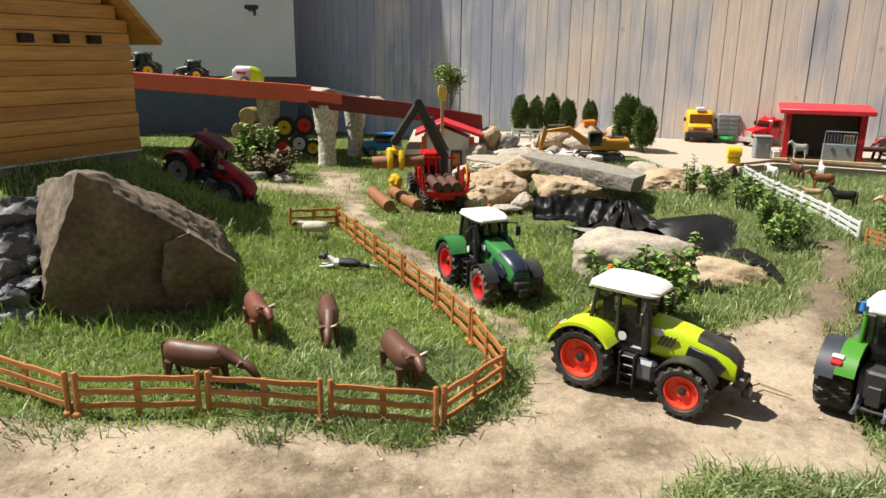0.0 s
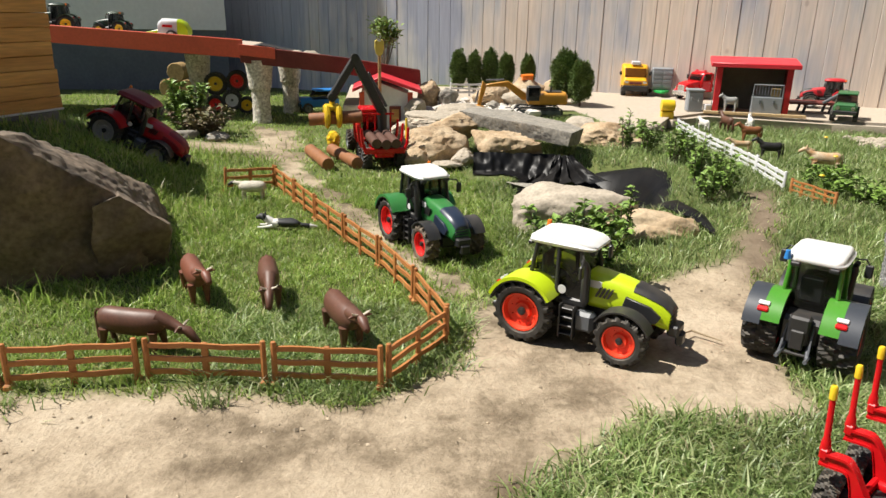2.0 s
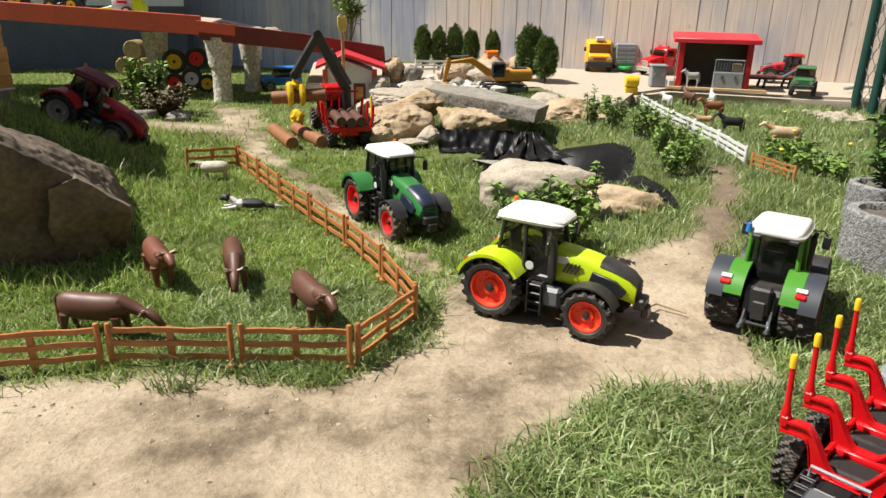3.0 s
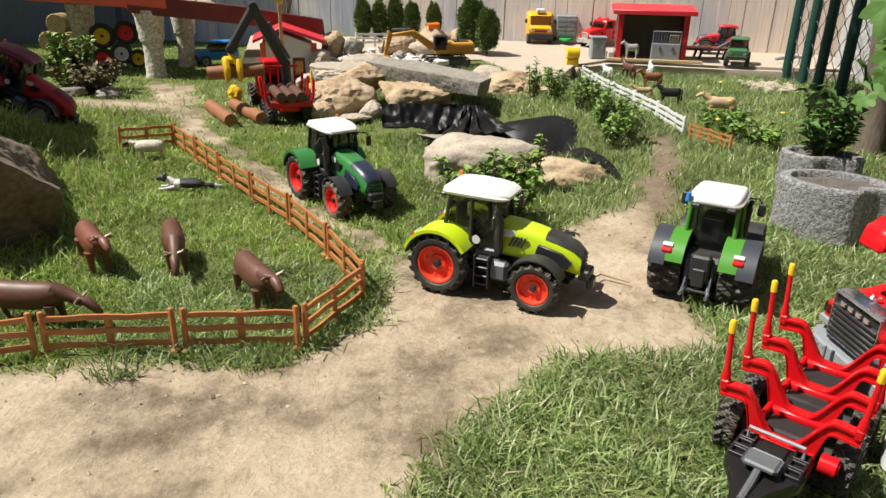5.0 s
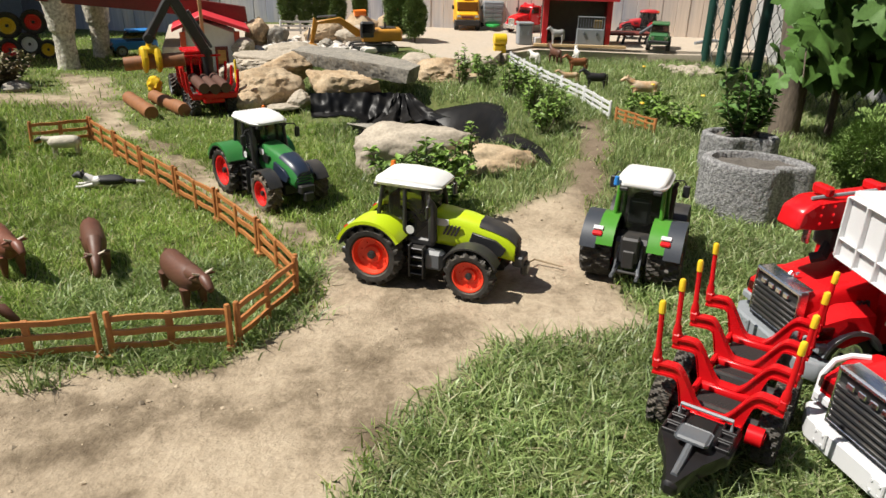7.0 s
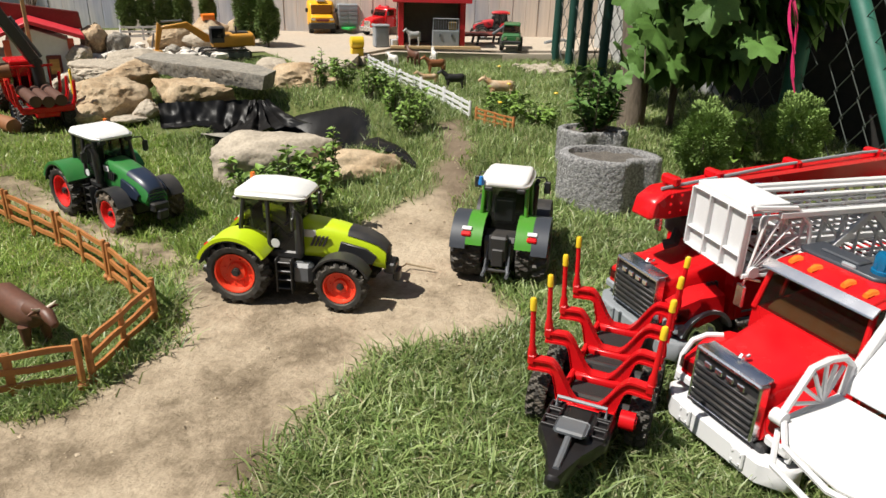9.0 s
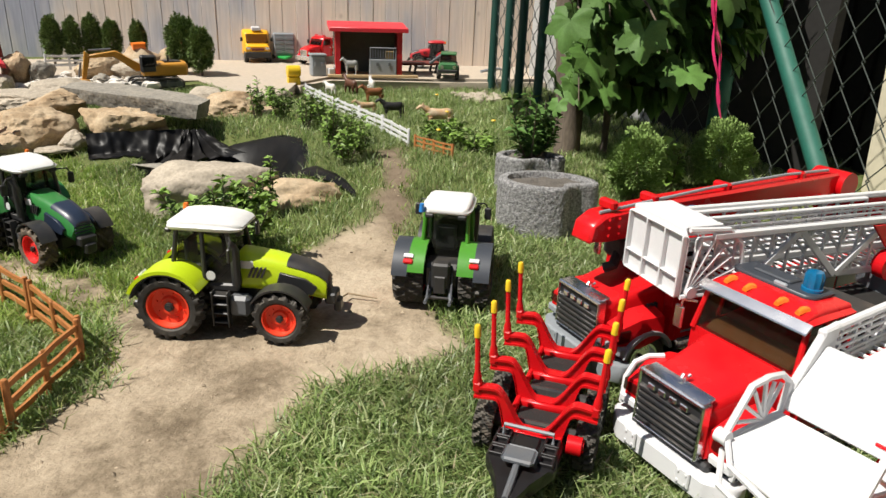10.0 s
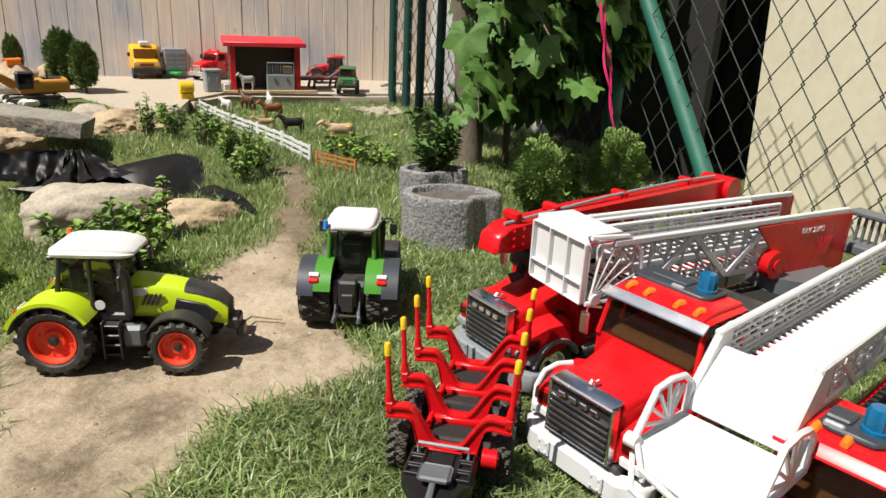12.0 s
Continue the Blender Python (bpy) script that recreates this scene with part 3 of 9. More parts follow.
def clods():
    """Crumbs of earth and pebbles lying on the bare tracks, and stray tufts along their edges."""
    rng = np.random.default_rng(23)
    x, y = rng.uniform(-1.2, 1.1, 16000), rng.uniform(0.35, 1.75, 16000)
    keep = (bare(x, y) > 0.45) & (wave(x * 3, y * 3 + 4) + rng.normal(0, 0.45, len(x)) + 0.75 * ((y > 0.82) & (x < 0.05)) > 0.50)
    x, y = x[keep][:2800], y[keep][:2800]
    n = len(x)
    size = 0.0006 + 0.0040 * rng.uniform(0, 1, n) ** 7
    six = np.array([(1, 0, 0), (-1, 0, 0), (0, 1, 0), (0, -1, 0), (0, 0, 0.7), (0, 0, -0.7)], float)
    v = six[None] * rng.uniform(0.6, 1.35, (n, 6, 1)) + rng.normal(0, 0.18, (n, 6, 3))
    a = rng.uniform(0, math.tau, n)
    v = np.stack([v[..., 0] * np.cos(a)[:, None] - v[..., 1] * np.sin(a)[:, None], v[..., 0] * np.sin(a)[:, None] + v[..., 1] * np.cos(a)[:, None], v[..., 2]], -1)
    v = v * size[:, None, None] + np.stack([x, y, gz(x, y) + size * 0.3], -1)[:, None]
    tri = np.array([(0, 2, 4), (2, 1, 4), (1, 3, 4), (3, 0, 4), (2, 0, 5), (1, 2, 5), (3, 1, 5), (0, 3, 5)])
    me = bpy.data.meshes.new("pebbles")
    me.from_pydata(v.reshape(-1, 3).tolist(), [], (tri[None] + 6 * np.arange(n)[:, None, None]).reshape(-1, 3).tolist())
    me.materials.append(mat("pebbles", (0.40, 0.32, 0.225), 0.9, island=0.45))
    tagged(new("pebbles", me), "loose pebbles and crumbs of dry earth on the track", "pebbles", kind="stuff")
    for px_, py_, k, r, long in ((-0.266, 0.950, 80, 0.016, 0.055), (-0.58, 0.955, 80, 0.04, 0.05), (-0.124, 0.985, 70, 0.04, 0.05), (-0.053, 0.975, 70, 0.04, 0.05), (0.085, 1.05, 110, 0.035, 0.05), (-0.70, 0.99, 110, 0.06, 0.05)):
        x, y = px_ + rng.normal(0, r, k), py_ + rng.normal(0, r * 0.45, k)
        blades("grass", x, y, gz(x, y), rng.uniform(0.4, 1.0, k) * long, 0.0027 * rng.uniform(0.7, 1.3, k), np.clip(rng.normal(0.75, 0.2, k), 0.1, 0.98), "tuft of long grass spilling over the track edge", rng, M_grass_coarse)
    cx, cy = rng.uniform(-1.2, 1.1, 1500), rng.uniform(0.45, 1.8, 1500)
    w = bare(cx, cy)
    near = (w > 0.25) & (w < 0.985)
    cx, cy = cx[near][:130], cy[near][:130]
    n = 9
    x = np.repeat(cx, n) + rng.normal(0, 0.009, len(cx) * n)
    y = np.repeat(cy, n) + rng.normal(0, 0.009, len(cx) * n)
    blades("grass", x, y, gz(x, y), rng.uniform(0.012, 0.034, len(x)), 0.0026 * rng.uniform(0.7, 1.3, len(x)), np.clip(rng.normal(0.7, 0.2, len(x)), 0.1, 0.98), "stray tufts of grass along the track", rng, M_grass)


clods()

# ---------- setting: fence, house, patio ----------
FA, FB = Vector((-1.12, 5.46, 0)), Vector((3.10, 3.35, 0))   # the board fence's line
fdir = (FB - FA).normalized()
fnor = Vector((fdir.y, -fdir.x, 0))


def board_fence():
    f = thing("wall_fence", Matrix(), "tall fence of weathered grey-brown vertical boards", "fence", kind="structure")
    rnd = random.Random(3)
    s, n = 0.0, 0
    length = (FB - FA).length
    base_meshes = []
    for k in range(8):
        bm = B()
        w = (0.070, 0.077, 0.073, 0.066, 0.080, 0.072, 0.075, 0.069)[k]
        box(bm, (w / 2, 0, 1.1), (w - 0.0014, 0.018, 2.3), 0.002)
        base_meshes.append((w, fin(bm, "board", M_fence_wood)))
    ang = math.atan2(fdir.y, fdir.x)
    while s < length:
        w, me = base_meshes[rnd.randrange(8)]
        p = FA + fdir * s + fnor * rnd.uniform(-0.002, 0.002)
        b = part("board", me, M_fence_wood, f, m=Matrix.Translation((p.x, p.y, 0.04)) @ Matrix.Rotation(ang, 4, "Z"))
        s += w
    bm = B()
    mid = (FA + FB) / 2 - fnor * 0.03
    box(bm, (mid.x, mid.y, 1.1), (length, 0.02, 2.3), 0, Matrix.Rotation(ang, 4, "Z"))
    part("backing", bm, M_dark_void, f)


board_fence()


def house():
    h = thing("wall_house", Matrix(), "pale rendered house wall over a dark grey plinth", "wall", kind="structure")
    bm = B()
    prism(bm, [(-7.0, 5.105), (-1.049, 5.105), (-1.165, 5.47), (-1.165, 8.9), (-7.0, 8.9)], 0.40, 3.1, "z")
    part("render_wall", bm, M_wall_white, h)
    bm = B()
    prism(bm, [(-7.0, 5.115), (-1.054, 5.115), (-1.170, 5.47), (-1.170, 8.9), (-7.0, 8.9)], -0.02, 0.40, "z")
    part("plinth", bm, M_wall_dark, h, "dark grey painted plinth")
    bm = B()
    rod(bm, (-1.33, 5.11, 0.845), (-1.33, 5.02, 0.845), 0.012)
    box(bm, (-1.30, 4.96, 0.855), (0.09, 0.03, 0.028), 0.006)
    rod(bm, (-1.28, 4.96, 0.84), (-1.28, 4.96, 0.80), 0.01)
    part("tap", bm, M_black, h, "small dark outdoor tap fitting")


house()


def patio():
    bm = B()
    prism(bm, [(-0.2, 4.6), (-0.2, 3.6), (0.95, 3.45), (0.98, 2.98), (1.06, 2.86), (1.22, 3.02), (1.34, 3.24), (1.57, 3.385), (2.05, 3.14), (2.9, 2.86), (2.9, 3.6), (1.2, 4.4)], 0.0, 0.098, "z", 0.006)
    solo("patio", bm, M_concrete, Matrix(), "sunlit beige concrete yard", "patio", kind="structure")


patio()

# added wall, never in view: it blocks low sky light from behind the camera
bm = B()
box(bm, (0.0, -2.0, 1.3), (8.0, 0.2, 2.8), 0.01)
solo("wall_south", bm, mat("wall_behind", (0.22, 0.20, 0.17), 0.9, var=0.2, scale=4), Matrix(), "unseen wall added behind the camera to cut low sky light", "wall", kind="structure")

# ---------- toy vehicles ----------
ROT_Y = Matrix.Rotation(radians(-90), 4, "X")      # lays a turned outline's axis along y
_wheels = {}


def wheel_meshes(r, w, rim_mat, lugs, deep, rubber):
    key = (r, w, rim_mat.name, lugs, deep, rubber.name)
    if key not in _wheels:
        h = w / 2
        bm = B()
        prof = [(0.60, -0.70), (0.70, -0.95), (0.84, -1.0), (0.93, -0.92), (0.95, -0.66), (0.955, -0.40), (0.96, -0.14), (0.96, 0.14), (0.955, 0.40), (0.95, 0.66), (0.93, 0.92), (0.84, 1.0), (0.70, 0.95), (0.60, 0.70)]
        n = (lugs or 26) * 8
        rings = []
        for k in range(n):
            ring = []
            for rr, v in prof:
                if rr > 0.925:
                    if lugs:
                        ph = (k / 8 - abs(v) * 0.85 + (0.5 if v > 0 else 0)) % 1.0
                        rr = 1.0 if ph < 0.40 else 0.892
                    else:
                        ph = (k / 8 + (0.5 if abs(v) < 0.3 else 0)) % 1.0
                        rr = 0.99 if ph < 0.62 else 0.945
                    if abs(v) > 0.9:
                        rr *= 0.965
                a = k * math.tau / n
                ring.append((r * rr * math.cos(a), v * h, r * rr * math.sin(a)))
            rings.append(ring)
        loft(bm, rings + [rings[0]], caps=False)
        bmesh.ops.remove_doubles(bm, verts=bm.verts[:], dist=1e-6)
        tyre = fin(bm, "tyre", rubber, 30)
        bm = B()
        lathe(bm, [(r * 0.60, -h * 0.72), (r * 0.63, -h * 0.80), (r * 0.60, h * 0.80), (r * 0.63, h * 0.86), (r * 0.58, h * 0.84), (r * 0.54, h * deep), (r * 0.30, h * (deep - 0.12)), (r * 0.26, h * (deep + 0.1)), (0, h * (deep + 0.1))], 28, ROT_Y)
        for k in range(8):
            a = k * math.tau / 8
            rod(bm, (r * 0.40 * math.cos(a), h * (deep - 0.12), r * 0.40 * math.sin(a)), (r * 0.40 * math.cos(a), h * (deep + 0.08), r * 0.40 * math.sin(a)), r * 0.025, n=6)
        rim = fin(bm, "rim", rim_mat, 30)
        bm = B()
        rod(bm, (0, -h * 0.6, 0), (0, h * (deep + 0.32), 0), r * 0.13, n=12)
        rod(bm, (0, h * (deep + 0.32), 0), (0, h * (deep + 0.42), 0), r * 0.09, n=12)
        hub = fin(bm, "wheel", M_black, 30)
        _wheels[key] = (tyre, rim, hub)
    return _wheels[key]


def wheel(parent, x, y, r, w, rim_mat, lugs=20, deep=0.35, z=None, turn=0.0, rubber=None):
    rubber = rubber or M_tyre
    tyre, rim, hub = wheel_meshes(r, w, rim_mat, lugs, deep, rubber)
    m = Matrix.Translation((x, y, r if z is None else z)) @ Matrix.Rotation(turn + (0 if y > 0 else math.pi), 4, "Z") @ Matrix.Rotation(x * 31 + y * 17, 4, "Y")
    hb = part("wheel", hub, M_black, parent, m=m)
    part("tyre", tyre, rubber, hb)
    part("rim", rim, rim_mat, hb)
    return hb


def rring(x, w, z0, z1, rad=0.3, n=3, wt=None):
    """A rounded upright outline at x: width w (wt at its top), from z0 to z1."""
    wt = w if wt is None else wt
    out = []
    rr = min(w, z1 - z0) * rad
    for sy, sz, a0 in ((1, 0, -90), (1, 1, 0), (-1, 1, 90), (-1, 0, 180)):
        ww = (wt if sz else w) / 2
        for k in range(n + 1):
            a = radians(a0 + 90 * k / n)
            out.append((x, sy * (ww - rr) + rr * math.cos(a), (z1 - rr if sz else z0 + rr) + rr * math.sin(a)))
    return out


def arc_shell(bm, r0, r1, a0, a1, y0, y1, cx, cz, n=10, lift=0.0):
    """A mudguard: a thick arc round y between two angles (degrees, 0 ahead, 90 up)."""
    rings = []
    for k in range(n + 1):
        a = radians(a0 + (a1 - a0) * k / n)
        c, s = math.cos(a), math.sin(a)
        rings.append([(cx + r0 * c, y0, cz + r0 * s), (cx + r1 * c, y0, cz + r1 * s), (cx + r1 * c, y1, cz + (r1 + lift) * s), (cx + r0 * c, y1, cz + (r0 + lift) * s)])
    return loft(bm, rings)


def tractor(name, m, label, body, roof, rim, fender=None, nose=None, guard=None, k=1.0, pillar=None, wide_front=False, cowl=0.0, loader=False, lamp=None, rubber=None):
    t = thing(name, m @ Matrix.Scale(k, 4), label, "toy tractor", "toy tractors")
    fender, nose, guard, pillar = fender or body, nose or M_black, guard or M_black, pillar or M_black
    wb, R, F = 0.180, 0.057, 0.0455
    # chassis
    bm = B()
    box(bm, (0.09, 0, 0.062), (0.22, 0.046, 0.045), 0.006)
    box(bm, (-0.01, 0, 0.068), (0.06, 0.07, 0.05), 0.008)
    box(bm, (wb, 0, 0.05), (0.05, 0.06, 0.03), 0.005)
    rod(bm, (0, -0.05, R), (0, 0.05, R), 0.014)
    rod(bm, (wb, -0.05, F), (wb, 0.05, F), 0.010)
    part("chassis", bm, M_black, t)
    # hood
    x0, x1 = 0.100, 0.250
    bm = B()
    loft(bm, [rring(x0, 0.066, 0.075, 0.138 + cowl, 0.22, wt=0.056), rring(0.12, 0.066, 0.075, 0.137 + cowl, 0.24, wt=0.057), rring(0.16, 0.066, 0.074, 0.132 + cowl * 0.7, 0.28, wt=0.054), rring(0.205, 0.064, 0.070, 0.122 + cowl * 0.4, 0.3, wt=0.050), rring(0.233, 0.060, 0.064, 0.112, 0.34, wt=0.045), rring(x1 - 0.004, 0.050, 0.060, 0.100, 0.38, wt=0.038)])
    hood = part("hood", bm, body, t, smooth=50)
    # dark nose mask lying over the hood's front, and side grilles
    bm = B()
    strip = []
    for x, w, z0, z1, rad, wt in ((0.182, 0.0656, 0.072, 0.1278 + cowl * 0.55, 0.29, 0.0523), (0.186, 0.0655, 0.072, 0.127 + cowl * 0.5, 0.29, 0.052), (0.205, 0.064, 0.070, 0.122 + cowl * 0.4, 0.3, 0.050), (0.220, 0.0625, 0.067, 0.1175 + cowl * 0.2, 0.32, 0.0475), (0.234, 0.060, 0.064, 0.112, 0.34, 0.045), (0.247, 0.050, 0.060, 0.100, 0.38, 0.038)):
        ring = [Vector(p) for p in rring(x, w, z0, z1, rad, 6, wt)][9:19]
        mid = Vector((x, 0, (z0 + z1) / 2))
        strip.append([p + (p - mid).normalized() * 0.0013 for p in ring] + [p + (mid - p).normalized() * 0.003 for p in reversed(ring)])
    fx = strip[-1]
    strip.append([Vector((0.2485, p.y * 0.92, 0.058 + (p.z - 0.058) * 0.96)) for p in fx])
    loft(bm, strip)
    for k in range(5):
        box(bm, (0.247, 0, 0.066 + k * 0.0065), (0.004, 0.036, 0.0028), 0.0008)
    part("nose_panel", bm, nose, t, "dark nose panel and grille", smooth=50)
    for s in (-1, 1):
        bm = B()
        prism(bm, [(0.163, 0.080), (0.226, 0.074), (0.234, 0.088), (0.215, 0.102), (0.172, 0.111)], s * 0.0280, s * 0.0338, "y", 0.001)
        part("side_grille", bm, nose, t)
        for j in range(4):
            bm = B()
            prism(bm, [(0.118 + j * 0.007, 0.100), (0.122 + j * 0.007, 0.100), (0.130 + j * 0.007, 0.118), (0.126 + j * 0.007, 0.118)], s * 0.0300, s * 0.0345, "y")
            part("vent", bm, M_black, t)
        bm = B()
        box(bm, (0.240, s * 0.013, 0.088), (0.006, 0.012, 0.008), 0.002)
        part("headlight", bm, M_chrome, t)
    # cab
    cx0, cx1, cz0, cz1, cw = 0.000, 0.104, 0.088, 0.181, 0.047
    pil = [((cx1, cw * 0.9, cz0), (cx1 - 0.014, cw * 0.84, cz1)), ((0.052, cw, cz0 - 0.006), (0.050, cw * 0.88, cz1)), ((cx0 - 0.004, cw * 0.9, cz0 + 0.012), (cx0 + 0.008, cw * 0.84, cz1))]
    for a, c in pil:
        for s in (-1, 1):
            bm = B()
            rod(bm, (a[0], a[1] * s, a[2]), (c[0], c[1] * s, c[2]), 0.0042, 0.0036, 8)
            part("pillar", bm, pillar, t)
    bm = B()
    loft(bm, [[(cx0 + 0.002, -cw * 0.86, cz0 + 0.006), (cx1 - 0.003, -cw * 0.86, cz0), (cx1 - 0.003, cw * 0.86, cz0), (cx0 + 0.002, cw * 0.86, cz0 + 0.006)], [(cx0 + 0.010, -cw * 0.8, cz1), (cx1 - 0.016, -cw * 0.8, cz1), (cx1 - 0.016, cw * 0.8, cz1), (cx0 + 0.010, cw * 0.8, cz1)]])
    gl = part("cab_glass", bm, M_glass, t, "tinted cab windows", smooth=0)
    bm = B()
    box(bm, (0.052, 0, 0.083), (0.108, cw * 1.86, 0.014), 0.003)
    part("cab_floor", bm, M_black, t)
    bm = B()
    box(bm, (0.028, 0, 0.108), (0.034, 0.04, 0.012), 0.004)
    box(bm, (0.012, 0, 0.130), (0.010, 0.038, 0.048), 0.004)
    part("seat", bm, M_dgrey, t)
    bm = B()
    lathe(bm, [(0.0125, -0.0015), (0.0145, 0), (0.0125, 0.0015), (0.0115, 0)], 14, Matrix.Translation((0.072, 0, 0.128)) @ Matrix.Rotation(radians(-35), 4, "Y"), True)
    rod(bm, (0.090, 0, 0.10), (0.072, 0, 0.128), 0.003)
    part("steering_wheel", bm, M_black, t)
    bm = B()
    loft(bm, [rring(0.052 + (x - 0.051) * 0.93, w * 0.92, z0 - 0.010, z1 - 0.010, rd, 5, wt=wt * 0.92) for x, w, z0, z1, rd, wt in (
        (-0.0165, 0.070, 0.191, 0.195, 0.45, 0.066), (-0.014, 0.084, 0.189, 0.200, 0.45, 0.078), (-0.008, 0.096, 0.188, 0.2035, 0.42, 0.088), (0.006, 0.102, 0.188, 0.206, 0.4, 0.093), (0.038, 0.105, 0.188, 0.2075, 0.4, 0.096),
        (0.077, 0.104, 0.188, 0.206, 0.4, 0.094), (0.100, 0.098, 0.188, 0.203, 0.42, 0.088), (0.112, 0.088, 0.189, 0.200, 0.45, 0.080), (0.118, 0.074, 0.191, 0.196, 0.45, 0.070))])
    part("roof", bm, roof, t, "white cab roof" if roof in (M_white_dusty, M_white) else "", smooth=50)
    for x in (-0.012, 0.112):
        for s in (-1, 1):
            bm = B()
            box(bm, (x * 0.94 + 0.003, s * 0.030, 0.1755), (0.010, 0.016, 0.008), 0.002)
            part("work_lamp", bm, M_black, t)
    for s in (-1, 1):
        # rear mudguards
        bm = B()
        split = 0.060 if wide_front else 0.082
        arc_shell(bm, R + 0.0045, R + 0.0105, 32, 158, s * 0.030, s * (split if wide_front else 0.088), 0, R, 20)
        g = part("fender", bm, fender, t, smooth=50)
        bm = B()
        arc_shell(bm, R + 0.002, R + (0.0105 if wide_front else 0.0045), 30, 165, s * split if wide_front else s * 0.034, s * (0.089 if wide_front else 0.0875), 0, R, 20)
        part("fender_edge", bm, guard, g)
        bm = B()
        box(bm, (-0.052, s * 0.060, R + 0.042), (0.010, 0.018, 0.008), 0.002, Matrix.Rotation(radians(-40), 4, "Y"))
        part("rear_light", bm, M_red, g, "red tail light")
        bm = B()
        box(bm, (-0.046, s * 0.060, R + 0.051), (0.008, 0.018, 0.004), 0.001, Matrix.Rotation(radians(-40), 4, "Y"))
        part("rear_sign", bm, M_white, g, "pale sticker with plain bars")
        # front mudguards
        bm = B()
        arc_shell(bm, F + 0.005, F + 0.008, 25, 150, s * (0.036 if wide_front else 0.044), s * 0.076, wb, F, 10)
        part("front_fender", bm, guard if not wide_front else M_black, t, smooth=50)
        # steps
        bm = B()
        for j in range(4):
            box(bm, (0.080, s * 0.054, 0.028 + j * 0.016), (0.026, 0.018, 0.003), 0.001)
        for d in (-0.013, 0.013):
            box(bm, (0.080 + d, s * 0.058, 0.052), (0.003, 0.014, 0.062), 0.001)
        part("steps", bm, M_black, t)
        bm = B()
        box(bm, (0.108, s * 0.044, 0.055), (0.036, 0.026, 0.036), 0.006)
        part("tank", bm, M_dgrey if s < 0 else M_black, t)
        # mirrors
        bm = B()
        tube(bm, [(0.096, s * 0.045, 0.172), (0.104, s * 0.062, 0.172), (0.104, s * 0.068, 0.163)], 0.0016, 6)
        box(bm, (0.104, s * 0.069, 0.151), (0.006, 0.013, 0.024), 0.002)
        part("mirror", bm, M_black, t)
        # wheels
        wheel(t, 0, s * (0.061 if wide_front else 0.063), R, 0.058 if wide_front else 0.044, rim, 16)
        wheel(t, wb, s * 0.060, F, 0.036, rim, 15, turn=0, rubber=rubber)
        bm = B()
        tube(bm, [(-0.03, s * 0.014, 0.055), (-0.065, s * 0.022, 0.034), (-0.085, s * 0.022, 0.036)], 0.0035, 6)
        tube(bm, [(-0.035, s * 0.02, 0.085), (-0.062, s * 0.022, 0.038)], 0.002, 6)
        part("lift_arm", bm, M_dgrey, t)
    bm = B()
    box(bm, (-0.045, 0, 0.075), (0.022, 0.034, 0.05), 0.004)
    box(bm, (-0.056, 0, 0.060), (0.008, 0.022, 0.034), 0.002)
    rod(bm, (-0.055, -0.026, 0.034), (-0.055, 0.026, 0.034), 0.0035)
    part("hitch", bm, M_black, t)
    bm = B()
    box(bm, (0.252, 0, 0.062), (0.02, 0.036, 0.02), 0.003)
    box(bm, (0.262, 0, 0.047), (0.012, 0.024, 0.022), 0.003)
    part("front_hitch", bm, M_black, t)
    bm = B()
    tube(bm, [(0.104, -0.044, 0.09), (0.104, -0.046, 0.150), (0.104, -0.048, 0.158), (0.098, -0.051, 0.166)], [0.008, 0.008, 0.005, 0.0045], 10)
    part("exhaust", bm, M_black, t)
    bm = B()
    rod(bm, (-0.010, 0.044, 0.182), (-0.010, 0.044, 0.197), 0.0055, 0.004)
    part("beacon", bm, lamp or M_orange, t, "blue beacon" if lamp else "orange beacon")
    bm = B()
    box(bm, (0.118, -0.0335, 0.122 + cowl), (0.022, 0.001, 0.013), 0)
    part("sticker", bm, M_white, t, "white sticker")
    bm = B()
    lathe(bm, [(0.008, 0), (0.008, 0.001), (0, 0.001)], 14, Matrix.Translation((0.062, -0.047, 0.105)) @ Matrix.Rotation(radians(90), 4, "X"))
    part("decal", bm, M_white, t, "round white decal")
    if loader:
        for s in (-1, 1):
            bm = B()
            tube(bm, [(0.09, s * 0.042, 0.125), (0.16, s * 0.045, 0.135), (0.235, s * 0.045, 0.085), (0.295, s * 0.045, 0.035)], 0.006, 8)
            part("loader_arm", bm, body, t)
        bm = B()
        prism(bm, [(0.285, 0.055), (0.295, 0.005), (0.345, 0.008), (0.300, 0.014)], -0.085, 0.085, "y", 0.0015)
        part("bucket", bm, M_black, t)
    return t


def heading(x, y, deg, z=None, dz=0.0, pitch=0.0, roll=0.0):
    """A pose on the ground, facing deg from +x."""
    return Matrix.Translation((x, y, (gzf(x, y) if z is None else z) + dz)) @ Matrix.Rotation(radians(deg), 4, "Z") @ Matrix.Rotation(radians(-pitch), 4, "Y") @ Matrix.Rotation(radians(roll), 4, "X")


tractor("tractor", heading(0.290, 1.203, -38), "lime green and black toy tractor with a white roof", M_lime, M_white_dusty, M_rim_or)
tractor("tractor", heading(0.082, 1.765, -67), "deep green toy tractor with a white roof and red rims", M_green2, M_white_dusty, M_rim, nose=M_navy, k=1.0, rubber=M_mud_tyre)
t3 = tractor("tractor", heading(0.708, 1.035, 48), "bright green toy tractor with wide dark tyres and red rims", M_green, M_white_dusty, M_rim, nose=M_navy, guard=M_slate, pillar=M_green, k=0.98, wide_front=True, lamp=M_blue)


